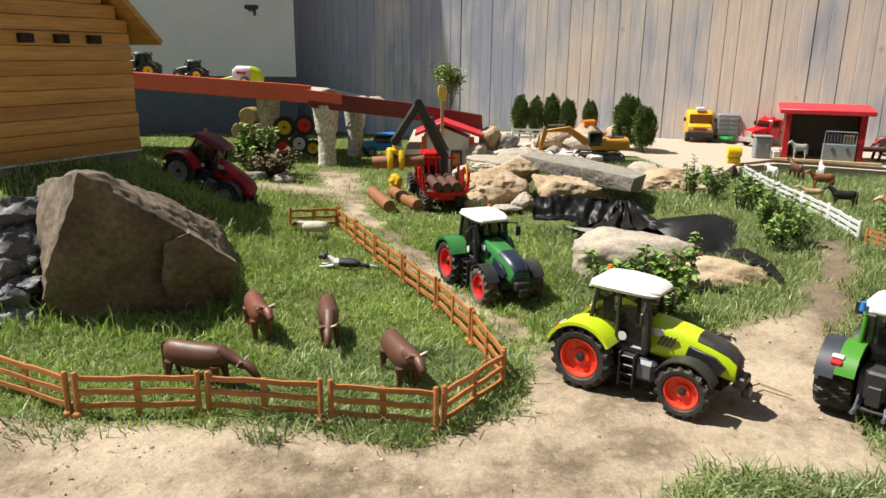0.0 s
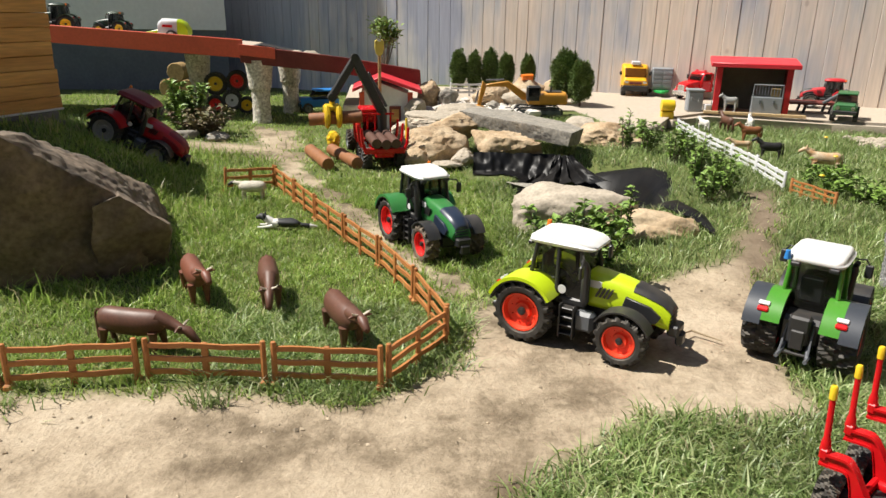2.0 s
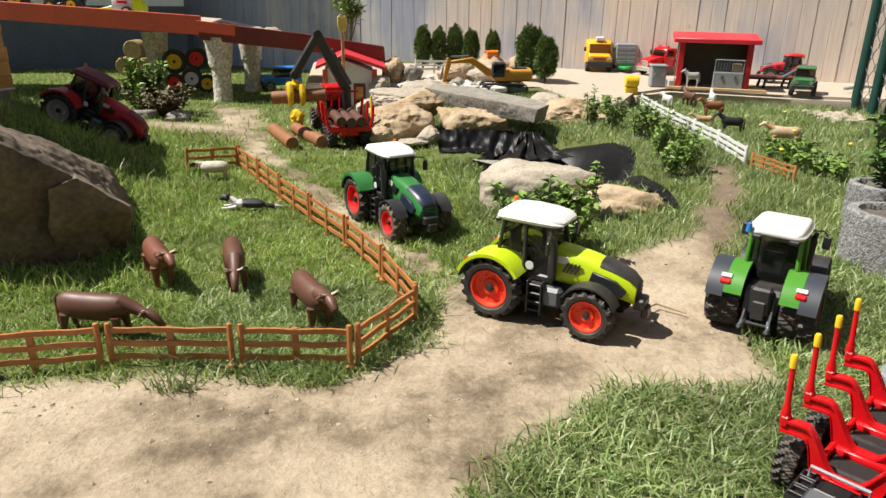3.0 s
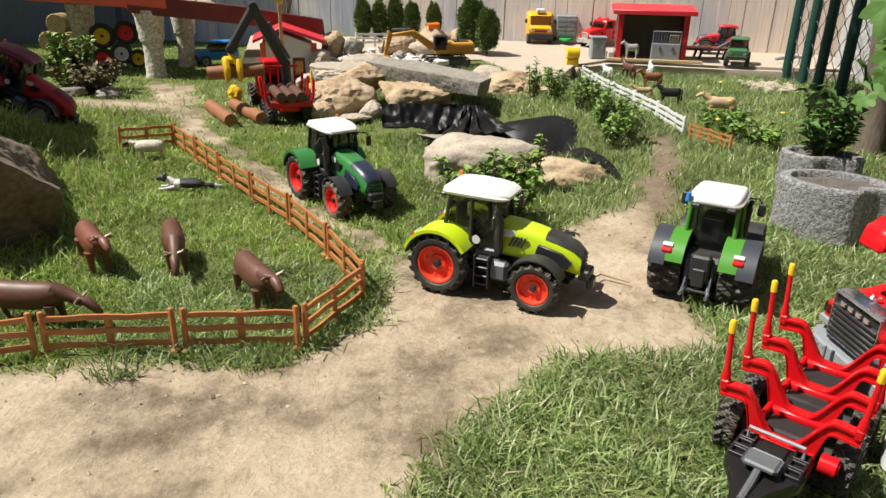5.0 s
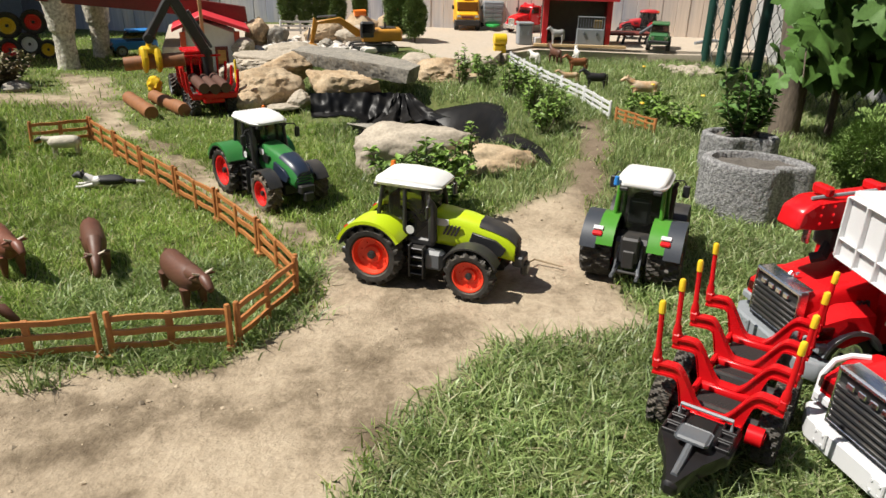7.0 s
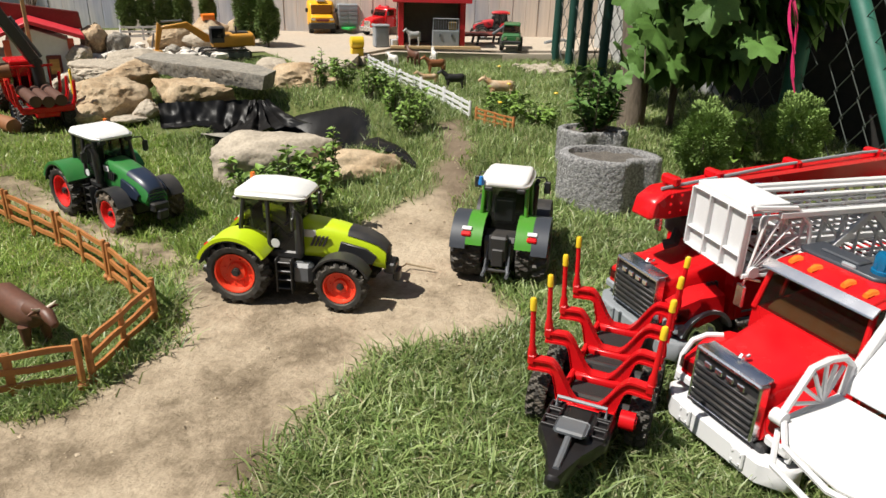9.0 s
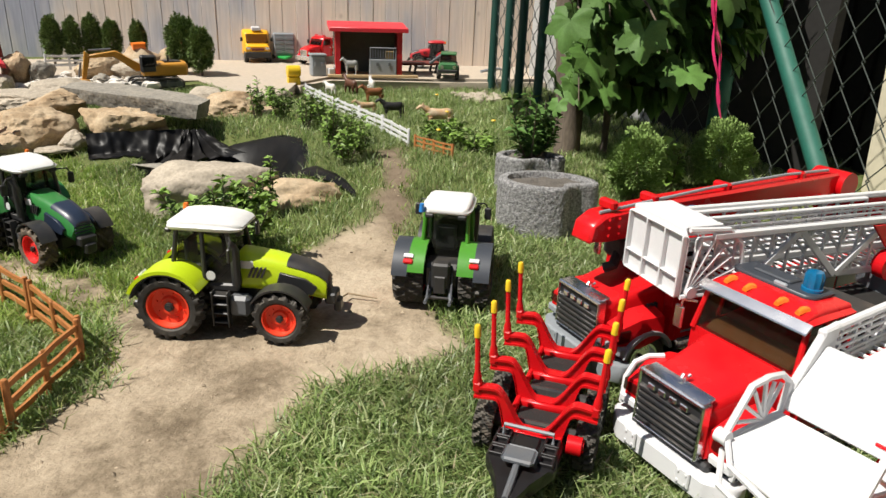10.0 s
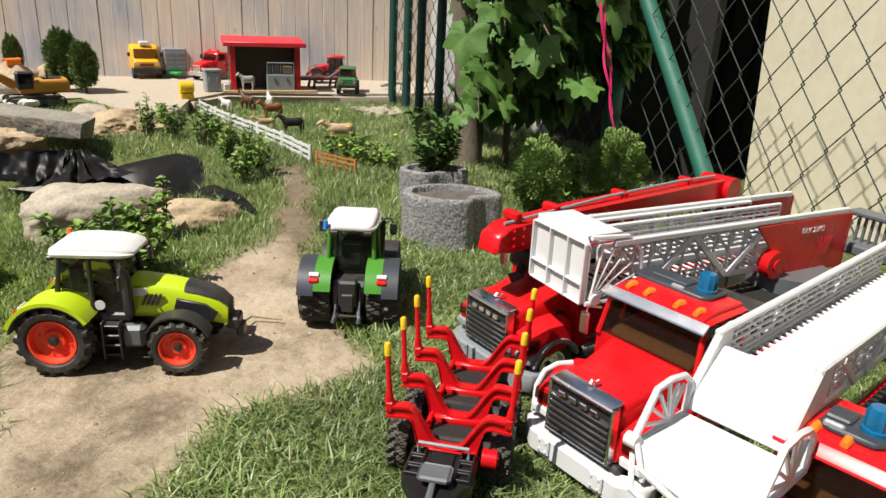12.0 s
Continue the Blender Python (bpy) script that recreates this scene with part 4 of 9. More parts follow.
def truck_front(t, grey_bumper, visor=True):
    """The nose and cab of a bonneted toy truck, in red; x ahead, the bumper's front at x = 0."""
    bump = M_mgrey if grey_bumper else M_white
    bm = B()
    prism(bm, [(0.0, -0.074), (0.0, 0.074), (-0.022, 0.104), (-0.045, 0.104), (-0.045, 0.090), (-0.020, 0.066), (-0.020, -0.066), (-0.045, -0.090), (-0.045, -0.104), (-0.022, -0.104)], 0.018, 0.050, "z", 0.003)
    bmp = part("bumper", bm, bump, t, "grey front bumper" if grey_bumper else "white front bumper with bolted lugs")
    for y in (-0.046, 0.046):
        bm = B()
        box(bm, (0.002, y, 0.038), (0.004, 0.022, 0.024), 0.0015)
        for a in (-1, 1):
            for b2 in (-1, 1):
                rod(bm, (0.002, y + a * 0.006, 0.038 + b2 * 0.007), (0.0055, y + a * 0.006, 0.038 + b2 * 0.007), 0.002, n=6)
        part("lug", bm, bump, bmp)
    # chassis rails
    bm = B()
    box(bm, (-0.25, 0.03, 0.055), (0.46, 0.012, 0.022), 0.002)
    box(bm, (-0.25, -0.03, 0.055), (0.46, 0.012, 0.022), 0.002)
    box(bm, (-0.03, 0, 0.045), (0.03, 0.13, 0.03), 0.003)
    part("chassis", bm, M_black, t)
    # hood
    def sec(x, w, z0, z1, wt):
        return rring(x, w, z0, z1, 0.16, 4, wt)
    bm = B()
    loft(bm, [sec(-0.020, 0.118, 0.060, 0.134, 0.098), sec(-0.030, 0.128, 0.060, 0.139, 0.104), sec(-0.080, 0.136, 0.065, 0.150, 0.114), sec(-0.128, 0.142, 0.070, 0.161, 0.126)])
    hood = part("hood", bm, M_red, t, smooth=40)
    # grille
    bm = B()
    for y0, y1, z0, z1 in ((-0.054, -0.049, 0.062, 0.141), (0.049, 0.054, 0.062, 0.141), (-0.054, 0.054, 0.134, 0.141), (-0.054, 0.054, 0.062, 0.066)):
        box(bm, (-0.012, (y0 + y1) / 2, (z0 + z1) / 2), (0.016, y1 - y0, z1 - z0), 0.002)
    gr = part("grille", bm, M_chrome, t, "chrome grille surround")
    bm = B()
    box(bm, (-0.014, 0, 0.100), (0.008, 0.098, 0.072), 0)
    part("grille_back", bm, M_black, gr)
    for j in range(6):
        bm = B()
        prism(bm, [(-0.010, 0.067 + j * 0.0092), (-0.003, 0.066 + j * 0.0092), (-0.003, 0.0705 + j * 0.0092), (-0.010, 0.073 + j * 0.0092)], -0.049, 0.049, "y", 0.0006)
        part("slat", bm, M_black, gr)
    for j in range(4):
        bm = B()
        y = 0.027 - j * 0.018
        box(bm, (-0.002, y, 0.1255), (0.003, 0.012, 0.008), 0.001)
        part("badge_bar", bm, M_chrome, gr, "plain badge bar")
    bm = B()
    prism(bm, [(-0.004, 0.134), (-0.026, 0.140), (-0.030, 0.144), (-0.006, 0.141)], -0.050, 0.050, "y", 0.0015)
    part("hood_trim", bm, M_chrome, t, "polished hood trim")
    bm = B()
    tube(bm, [(-0.030, 0, 0.138), (-0.030, 0, 0.148), (-0.024, 0, 0.151), (-0.021, 0.001, 0.148)], 0.003, 6)
    tube(bm, [(-0.030, 0, 0.145), (-0.036, 0.003, 0.150)], 0.0022, 6)
    part("mascot_stub", bm, M_chrome, t, "small chrome hood ornament")
    for s in (-1, 1):
        bm = B()
        loft(bm, [[(-0.022, s * 0.056, 0.078), (-0.020, s * 0.086, 0.078), (-0.020, s * 0.084, 0.102), (-0.022, s * 0.056, 0.106)], [(-0.060, s * 0.060, 0.070), (-0.060, s * 0.096, 0.070), (-0.060, s * 0.092, 0.118), (-0.060, s * 0.060, 0.125)], [(-0.105, s * 0.062, 0.075), (-0.105, s * 0.098, 0.085), (-0.105, s * 0.094, 0.118), (-0.105, s * 0.062, 0.128)]])
        part("wing", bm, M_red, t, smooth=50)
        bm = B()
        prism(bm, [(-0.0185, 0.082), (-0.020, 0.100), (-0.044, 0.104), (-0.044, 0.082)], s * 0.060, s * 0.0925, "y", 0.003)
        part("headlight", bm, M_glass_dark, t, "dark headlight lens")
        bm = B()
        box(bm, (-0.028, s * 0.078, 0.070), (0.020, 0.036, 0.014), 0.003)
        part("lamp_bracket", bm, bump, t)
        if not grey_bumper:
            bm = B()
            tube(bm, [(-0.024, s * 0.094, 0.058), (-0.030, s * 0.098, 0.095), (-0.044, s * 0.098, 0.114), (-0.062, s * 0.092, 0.122), (-0.080, s * 0.080, 0.124)], 0.0038, 8)
            part("wing_edge", bm, bump, t, "white wing edge")
        bm = B()
        arc_shell(bm, 0.046, 0.052, 15, 160, s * 0.064, s * 0.0995, -0.078, 0.045, 12)
        part("wheel_arch", bm, M_mgrey if grey_bumper else M_dgrey, t, "grey wheel arch", smooth=50)
        for j in range(3):
            bm = B()
            prism(bm, [(-0.092 - j * 0.008, 0.114), (-0.097 - j * 0.008, 0.114), (-0.095 - j * 0.008, 0.130), (-0.090 - j * 0.008, 0.130)], s * 0.0645, s * 0.0700, "y", 0.0006)
            part("air_slot", bm, M_black, t)
    # cab
    cx0, cx1 = -0.235, -0.128
    bm = B()
    loft(bm, [rring(cx0, 0.170, 0.060, 0.172, 0.07, 2, 0.166), rring(cx1, 0.170, 0.060, 0.163, 0.07, 2, 0.166)])
    part("cab", bm, M_red, t, smooth=40)
    bm = B()
    loft(bm, [rring(cx0, 0.166, 0.170, 0.225, 0.10, 2, 0.146), rring(cx1 - 0.012, 0.164, 0.162, 0.224, 0.10, 2, 0.148), rring(cx1 - 0.001, 0.162, 0.160, 0.166, 0.10, 2, 0.160)])
    part("screen", bm, M_glass_dark, t, "dark tinted windscreen and side windows", smooth=30)
    bm = B()
    prism(bm, [(cx1 - 0.006, 0.160), (cx1 - 0.008, 0.1665), (cx1 - 0.020, 0.173), (cx1 - 0.045, 0.174), (cx1 - 0.045, 0.160)], -0.066, 0.066, "y", 0.002)
    part("dashboard", bm, M_tan, t, "tan dashboard strip")
    for s in (-1, 1):
        bm = B()
        rod(bm, (cx1 + 0.001, s * 0.080, 0.160), (cx1 - 0.013, s * 0.073, 0.225), 0.0045, 0.004, 8)
        part("pillar", bm, M_red, t)
        bm = B()
        rod(bm, (cx0 + 0.055, s * 0.083, 0.165), (cx0 + 0.055, s * 0.073, 0.225), 0.0035, 0.003, 8)
        part("pillar", bm, M_red, t)
        bm = B()
        box(bm, (cx0 + 0.006, s * 0.078, 0.195), (0.014, 0.012, 0.06), 0.003)
        part("pillar", bm, M_red, t)
        bm = B()
        tube(bm, [(cx1 - 0.005, s * 0.084, 0.195), (cx1 + 0.008, s * 0.098, 0.195), (cx1 + 0.008, s * 0.100, 0.180)], 0.002, 6)
        box(bm, (cx1 + 0.008, s * 0.101, 0.168), (0.006, 0.016, 0.034), 0.002)
        part("mirror", bm, M_chrome, t)
        bm = B()
        rod(bm, (cx0 + 0.09, s * 0.074, 0.045), (cx0 + 0.005, s * 0.074, 0.045), 0.022, n=16)
        part("tank", bm, M_chrome, t, "polished fuel tank")
        bm = B()
        box(bm, (cx0 + 0.055, s * 0.0855, 0.112), (0.080, 0.003, 0.088), 0.0012)
        door = part("door", bm, M_red, t)
        bm = B()
        box(bm, (cx0 + 0.025, s * 0.0885, 0.140), (0.016, 0.004, 0.005), 0.001)
        part("handle", bm, M_black, door)
        bm = B()
        box(bm, (cx0 + 0.055, s * 0.078, 0.062), (0.060, 0.022, 0.006), 0.001)
        box(bm, (cx0 + 0.055, s * 0.080, 0.078), (0.055, 0.016, 0.004), 0.001)
        part("step", bm, M_dgrey, t)
        wheel(t, -0.078, s * 0.074, 0.044, 0.036, M_chrome, 0, 0.2)
    bm = B()
    loft(bm, [rring(cx0, 0.150, 0.223, 0.236, 0.4, 4, 0.134), rring(cx0 + 0.06, 0.156, 0.224, 0.239, 0.4, 4, 0.138), rring(cx1 - 0.028, 0.156, 0.224, 0.237, 0.4, 4, 0.138), rring(cx1 - 0.012, 0.152, 0.224, 0.231, 0.4, 4, 0.138)])
    part("roof", bm, M_red, t, smooth=50)
    bm = B()
    prism(bm, [(cx1 - 0.008, 0.2335), (cx1 + 0.003, 0.2235), (cx1 + 0.004, 0.2205), (cx1 - 0.008, 0.2290)], -0.082, 0.082, "y", 0.0008)
    part("visor", bm, M_chrome if visor else M_red, t, "mirror-bright sun visor" if visor else "")
    for y in (-0.054, -0.024, 0.024, 0.054):
        bm = B()
        loft(bm, [rring(cx1 - 0.034, 0.012, 0.234, 0.241, 0.4, 3, 0.009), rring(cx1 - 0.025, 0.010, 0.234, 0.243, 0.4, 3, 0.008), rring(cx1 - 0.016, 0.008, 0.233, 0.239, 0.4, 3, 0.006)])
        part("marker_lamp", bm, M_orange, t, "orange roof lamp", m=Matrix.Translation((0, y, 0)))


def beacon(t, x, y, z, reach=0.105):
    """A black roof tray with a fluted blue lamp at its end."""
    bm = B()
    prism(bm, [(x - 0.026, y - reach), (x + 0.018, y - reach), (x + 0.024, y - reach + 0.010), (x + 0.024, y + 0.008), (x + 0.014, y + 0.018), (x - 0.026, y + 0.018)], z, z + 0.007, "z", 0.002)
    box(bm, (x - 0.004, y - 0.015 - reach * 0.36, z + 0.008), (0.026, reach * 0.55, 0.006), 0.002)
    bar = part("light_bar", bm, M_slate, t, "dark slate roof tray")
    bm = B()
    box(bm, (x + 0.020, y - 0.030, z + 0.007), (0.006, 0.020, 0.008), 0.002)
    part("front_lamp", bm, M_mgrey, bar)
    bm = B()
    lathe(bm, [(0.0, 0.0), (0.0135, 0.0), (0.0135, 0.004), (0.0115, 0.005), (0.0118, 0.021), (0.0095, 0.026), (0, 0.027)], 40, Matrix.Translation((x - 0.002, y, z + 0.007)))
    for v in bm.verts:
        if v.co.z > z + 0.011:
            a = math.atan2(v.co.y - y, v.co.x - x + 0.002)
            v.co.xy += (v.co.xy - Vector((x - 0.002, y))) * 0.06 * math.cos(10 * a)
    part("beacon", bm, M_blue_clear, bar, "blue beacon", smooth=40)


def truck_rear(t, length):
    bm = B()
    box(bm, (-0.25 - (length - 0.25) / 2, 0, 0.115), (length - 0.26, 0.170, 0.085), 0.004)
    part("body", bm, M_red, t, "red equipment body")
    n = 5
    for s in (-1, 1):
        for j in range(n):
            bm = B()
            w = (length - 0.28) / n
            box(bm, (-0.262 - (j + 0.5) * w, s * 0.086, 0.115), (w - 0.006, 0.003, 0.065), 0.001)
            part("shutter", bm, M_mgrey, t)
        for x in (-length + 0.16, -length + 0.07):
            wheel(t, x, s * 0.074, 0.044, 0.036, M_chrome, 0, 0.2)
    bm = B()
    box(bm, (-0.25 - (length - 0.25) / 2, 0, 0.160), (length - 0.27, 0.150, 0.006), 0.002)
    part("deck", bm, M_dark_void, t)


def lattice(t, m, length, w, h, n, mat_, name="ladder"):
    """A rescue ladder of rails, posts, braces and rungs along local x, as parts of one part."""
    bm = B()
    for s in (-1, 1):
        box(bm, (length / 2, s * w / 2, 0.0), (length, 0.007, 0.010), 0.0015)
        box(bm, (length / 2, s * w / 2, h), (length, 0.006, 0.006), 0.0015)
    lad = part(name, bm, mat_, t, "white plastic rescue ladder", m=m)
    step = length / n
    for j in range(n + 1):
        bm = B()
        rod(bm, (j * step, -w / 2, 0.0), (j * step, w / 2, 0.0), 0.0022, n=6)
        part("rung", bm, mat_, lad)
        if j % 2 == 0:
            for s in (-1, 1):
                bm = B()
                box(bm, (j * step, s * w / 2, h / 2), (0.003, 0.0035, h), 0)
                part("post", bm, mat_, lad)
    for j in range(0, n, 4):
        for s in (-1, 1):
            bm = B()
            rod(bm, (j * step, s * w / 2, 0.003), (min(n, j + 4) * step, s * w / 2, h - 0.003), 0.0020, n=6)
            part("brace", bm, mat_, lad)
    for k in (0.22, 0.42, 0.62, 0.82):
        for s in (-1, 1):
            bm = B()
            box(bm, (length / 2, s * (w / 2 - 0.001), h * k), (length, 0.0030, 0.0034), 0.0006)
            part("slat", bm, mat_, lad)
    return lad


def words(text, size, m, material, parent, name="lettering"):
    cu = bpy.data.curves.new("words", "FONT")
    cu.body, cu.size, cu.extrude = text, size, 0.0004
    ob = new("words", cu)
    me = bpy.data.meshes.new_from_object(ob.evaluated_get(bpy.context.evaluated_depsgraph_get()))
    bpy.data.objects.remove(ob)
    me.materials.clear()
    me.materials.append(material)
    o = part(name, me, material, parent, "white lettering", m=m)
    return o


HEAD = Matrix.Rotation(math.pi, 4, "Z")      # the trucks face -x


def truck_two():
    place = Matrix.Translation((0.754, 0.744, 0)) @ HEAD @ Matrix.Rotation(radians(-7), 4, "Z") @ Matrix.Scale(0.95, 4)
    own = place.inverted() @ Matrix.Translation((0.758, 0.748, 0)) @ HEAD       # the crane's own axes
    t = thing("crane_truck", place, "red toy truck with a grey bumper and folded red crane", "toy truck", "toy fire trucks")
    truck_front(t, True)
    truck_rear(t, 0.62)
    bm = B()
    rod(bm, (-0.60, 0.02, 0.155), (-0.60, 0.02, 0.23), 0.035, n=20)
    part("crane_column", bm, M_red, t)
    bm = B()
    prism(bm, [(0.006, 0.214), (0.0, 0.242), (-0.025, 0.256), (-0.10, 0.252), (-0.14, 0.262), (-0.60, 0.262), (-0.64, 0.245), (-0.63, 0.214), (-0.16, 0.222), (-0.12, 0.212), (-0.03, 0.218)], -0.022, 0.022, "y", 0.004)
    boom = part("boom", bm, M_red, t, "red crane boom", m=own @ Matrix.Rotation(radians(-3.5), 4, "Z"))
    bm = B()
    for x in (-0.03, -0.05, -0.07):
        for z in (0.224, 0.236, 0.248):
            rod(bm, (x, -0.026, z), (x, 0.026, z), 0.0025, n=6)
    part("rivets", bm, M_red, boom)
    bm = B()
    rod(bm, (-0.62, -0.034, 0.238), (-0.62, 0.034, 0.238), 0.026, n=18)
    part("boom_joint", bm, M_red, boom)
    bm = B()
    tube(bm, [(-0.02, 0.010, 0.258), (-0.08, 0.012, 0.262), (-0.25, 0.012, 0.270), (-0.45, 0.010, 0.272), (-0.58, 0.010, 0.268)], 0.0026, 6)
    part("hose", bm, M_mgrey, boom, "grey hydraulic hose")
    for x in (-0.045, -0.13, -0.30, -0.50):
        bm = B()
        box(bm, (x, 0, 0.266), (0.014, 0.032, 0.014), 0.003)
        part("bracket", bm, M_red, boom)
    bm = B()
    box(bm, (-0.105, -0.02, 0.20), (0.05, 0.05, 0.04), 0.006)
    tube(bm, [(-0.085, -0.01, 0.19), (-0.070, 0.0, 0.175), (-0.060, -0.01, 0.168)], 0.009, 8)
    part("grapple", bm, M_tread, t)
    beacon(t, -0.198, 0.030, 0.237)


def truck_one():
    place = Matrix.Translation((0.654, 0.486, 0)) @ HEAD @ Matrix.Rotation(radians(-4.5), 4, "Z") @ Matrix.Scale(0.95, 4)
    own = place.inverted() @ Matrix.Translation((0.646, 0.482, 0)) @ HEAD       # the ladder's own axes
    t = thing("ladder_truck", place, "red toy fire truck with a white bumper and turntable ladder", "toy truck", "toy fire trucks")
    truck_front(t, False)
    truck_rear(t, 0.68)
    beacon(t, -0.208, 0.026, 0.236)
    bm = B()
    tube(bm, [(-0.27, -0.02, 0.165), (-0.27, -0.02, 0.212), (-0.27, 0.075, 0.212), (-0.27, 0.075, 0.165)], 0.004, 8)
    tube(bm, [(-0.32, -0.02, 0.165), (-0.32, -0.02, 0.205), (-0.32, 0.075, 0.205), (-0.32, 0.075, 0.165)], 0.004, 8)
    box(bm, (-0.295, 0.03, 0.208), (0.055, 0.09, 0.006), 0.002)
    part("rack", bm, M_black, t, "black equipment rack")
    bm = B()
    rod(bm, (-0.56, -0.03, 0.16), (-0.56, -0.03, 0.19), 0.07, n=24)
    part("turntable", bm, M_dgrey, t)
    # the ladder unit, swung off the truck's axis; its own x points to the tip
    L = own @ Matrix.Translation((-0.645, -0.012, 0.208)) @ Matrix.Rotation(radians(-14.1), 4, "Z")

    def sub(name, bm, material, label="", parent=t):
        return part(name, bm, material, parent, label, m=L if parent is t else None)

    lad = lattice(t, L @ Matrix.Translation((0.10, 0, -0.014)), 0.41, 0.098, 0.074, 26, M_white)
    lattice(t, L @ Matrix.Translation((0.04, 0, 0.018)), 0.42, 0.070, 0.036, 26, M_white, "upper_ladder")
    bm = B()
    for s in (-1, 1):
        for x0, z0, x1, z1 in ((0.18, 0.060, 0.26, -0.014), (0.26, -0.014, 0.34, 0.060), (0.34, 0.060, 0.42, -0.014)):
            d = Vector((x1 - x0, 0, z1 - z0))
            box(bm, ((x0 + x1) / 2, s * 0.053, (z0 + z1) / 2), (d.length, 0.005, 0.010), 0.001, Matrix.Rotation(-math.atan2(d.z, d.x), 4, "Y"))
        box(bm, (0.24, s * 0.054, 0.064), (0.50, 0.007, 0.010), 0.002)
    sub("side_frame", bm, M_white)
    for s in (-1, 1):
        bm = B()
        prism(bm, [(-0.02, -0.035), (0.12, -0.035), (0.21, 0.058), (-0.02, 0.060)], s * 0.054, s * 0.058, "y", 0.001)
        pn = sub("side_panel", bm, M_red, "red side panel with white lettering")
        bm = B()
        rod(bm, (0.165, s * 0.050, -0.006), (0.165, s * 0.070, -0.006), 0.022, n=20)
        rod(bm, (0.165, s * 0.070, -0.006), (0.165, s * 0.073, -0.006), 0.010, n=16)
        sub("winch_wheel", bm, M_red, "red winch wheel")
    words("DLK 23/12", 0.0125, L @ Matrix.Translation((0.105, 0.0588, 0.036)) @ Matrix.Rotation(radians(180), 4, "Z") @ Matrix.Rotation(radians(90), 4, "X"), M_white, t)
    bm = B()
    for j in range(5):
        box(bm, (0.03 + j * 0.006, 0.0587, 0.010), (0.0025, 0.001, 0.03), 0, Matrix.Rotation(radians(-20 + 10 * j), 4, "Y"))
    sub("emblem", bm, M_red2, "faint plain emblem strokes")
    bm = B()
    prism(bm, [(-0.066, -0.018), (0.054, -0.018), (0.054, 0.062), (0.044, 0.076), (-0.066, 0.076)], 0.526, 0.530, "x", 0.001)
    basket = sub("basket", bm, M_white, "white ribbed end box of the ladder")
    for y in (-0.065, -0.024, 0.016, 0.053):
        bm = B()
        box(bm, (0.534, y, 0.026), (0.008, 0.003, 0.084), 0.001)
        part("rib", bm, M_white, basket)
    for z in (-0.017, 0.010, 0.068):
        bm = B()
        box(bm, (0.5335, -0.006, z), (0.007, 0.118, 0.003), 0.001)
        part("rib", bm, M_white, basket)
    for c, sz in (((0.497, -0.065, 0.029), (0.058, 0.004, 0.094)), ((0.497, -0.006, -0.017), (0.058, 0.120, 0.004)), ((0.497, -0.010, 0.075), (0.058, 0.110, 0.004))):
        bm = B()
        box(bm, c, sz, 0.001)
        part("wall_plate", bm, M_white, basket)
    bm = B()
    tube(bm, [(0.528, 0.054, -0.018), (0.470, 0.054, -0.018), (0.445, 0.054, -0.008), (0.432, 0.054, 0.012), (0.440, 0.054, 0.050), (0.465, 0.054, 0.072), (0.528, 0.054, 0.076)], 0.0035, 6)
    side = sub("basket_side", bm, M_white)
    for k in range(6):
        a = radians(100 + k * 15)
        bm = B()
        rod(bm, (0.520, 0.054, -0.012), (0.520 + 0.080 * math.cos(a), 0.054, -0.012 + 0.078 * math.sin(a)), 0.0022, n=5)
        part("rib", bm, M_white, side)
    bm = B()
    rod(bm, (0.514, 0.05, -0.012), (0.514, 0.060, -0.012), 0.008, n=12)
    part("pivot", bm, M_white, side)
    # control cage at the foot of the ladder
    bm = B()
    box(bm, (-0.07, 0.07, -0.01), (0.05, 0.09, 0.02), 0.004)
    cage = sub("operator_cage", bm, M_dgrey, "dark grey operator cage")
    for j in range(6):
        bm = B()
        tube(bm, [(-0.07, 0.10 - j * 0.012, 0.0), (-0.072, 0.10 - j * 0.012, 0.045)], 0.003, 5)
        part("bar", bm, M_dgrey, cage)
    bm = B()
    box(bm, (-0.07, 0.07, 0.050), (0.03, 0.085, 0.010), 0.003)
    part("top_plate", bm, M_dgrey, cage)


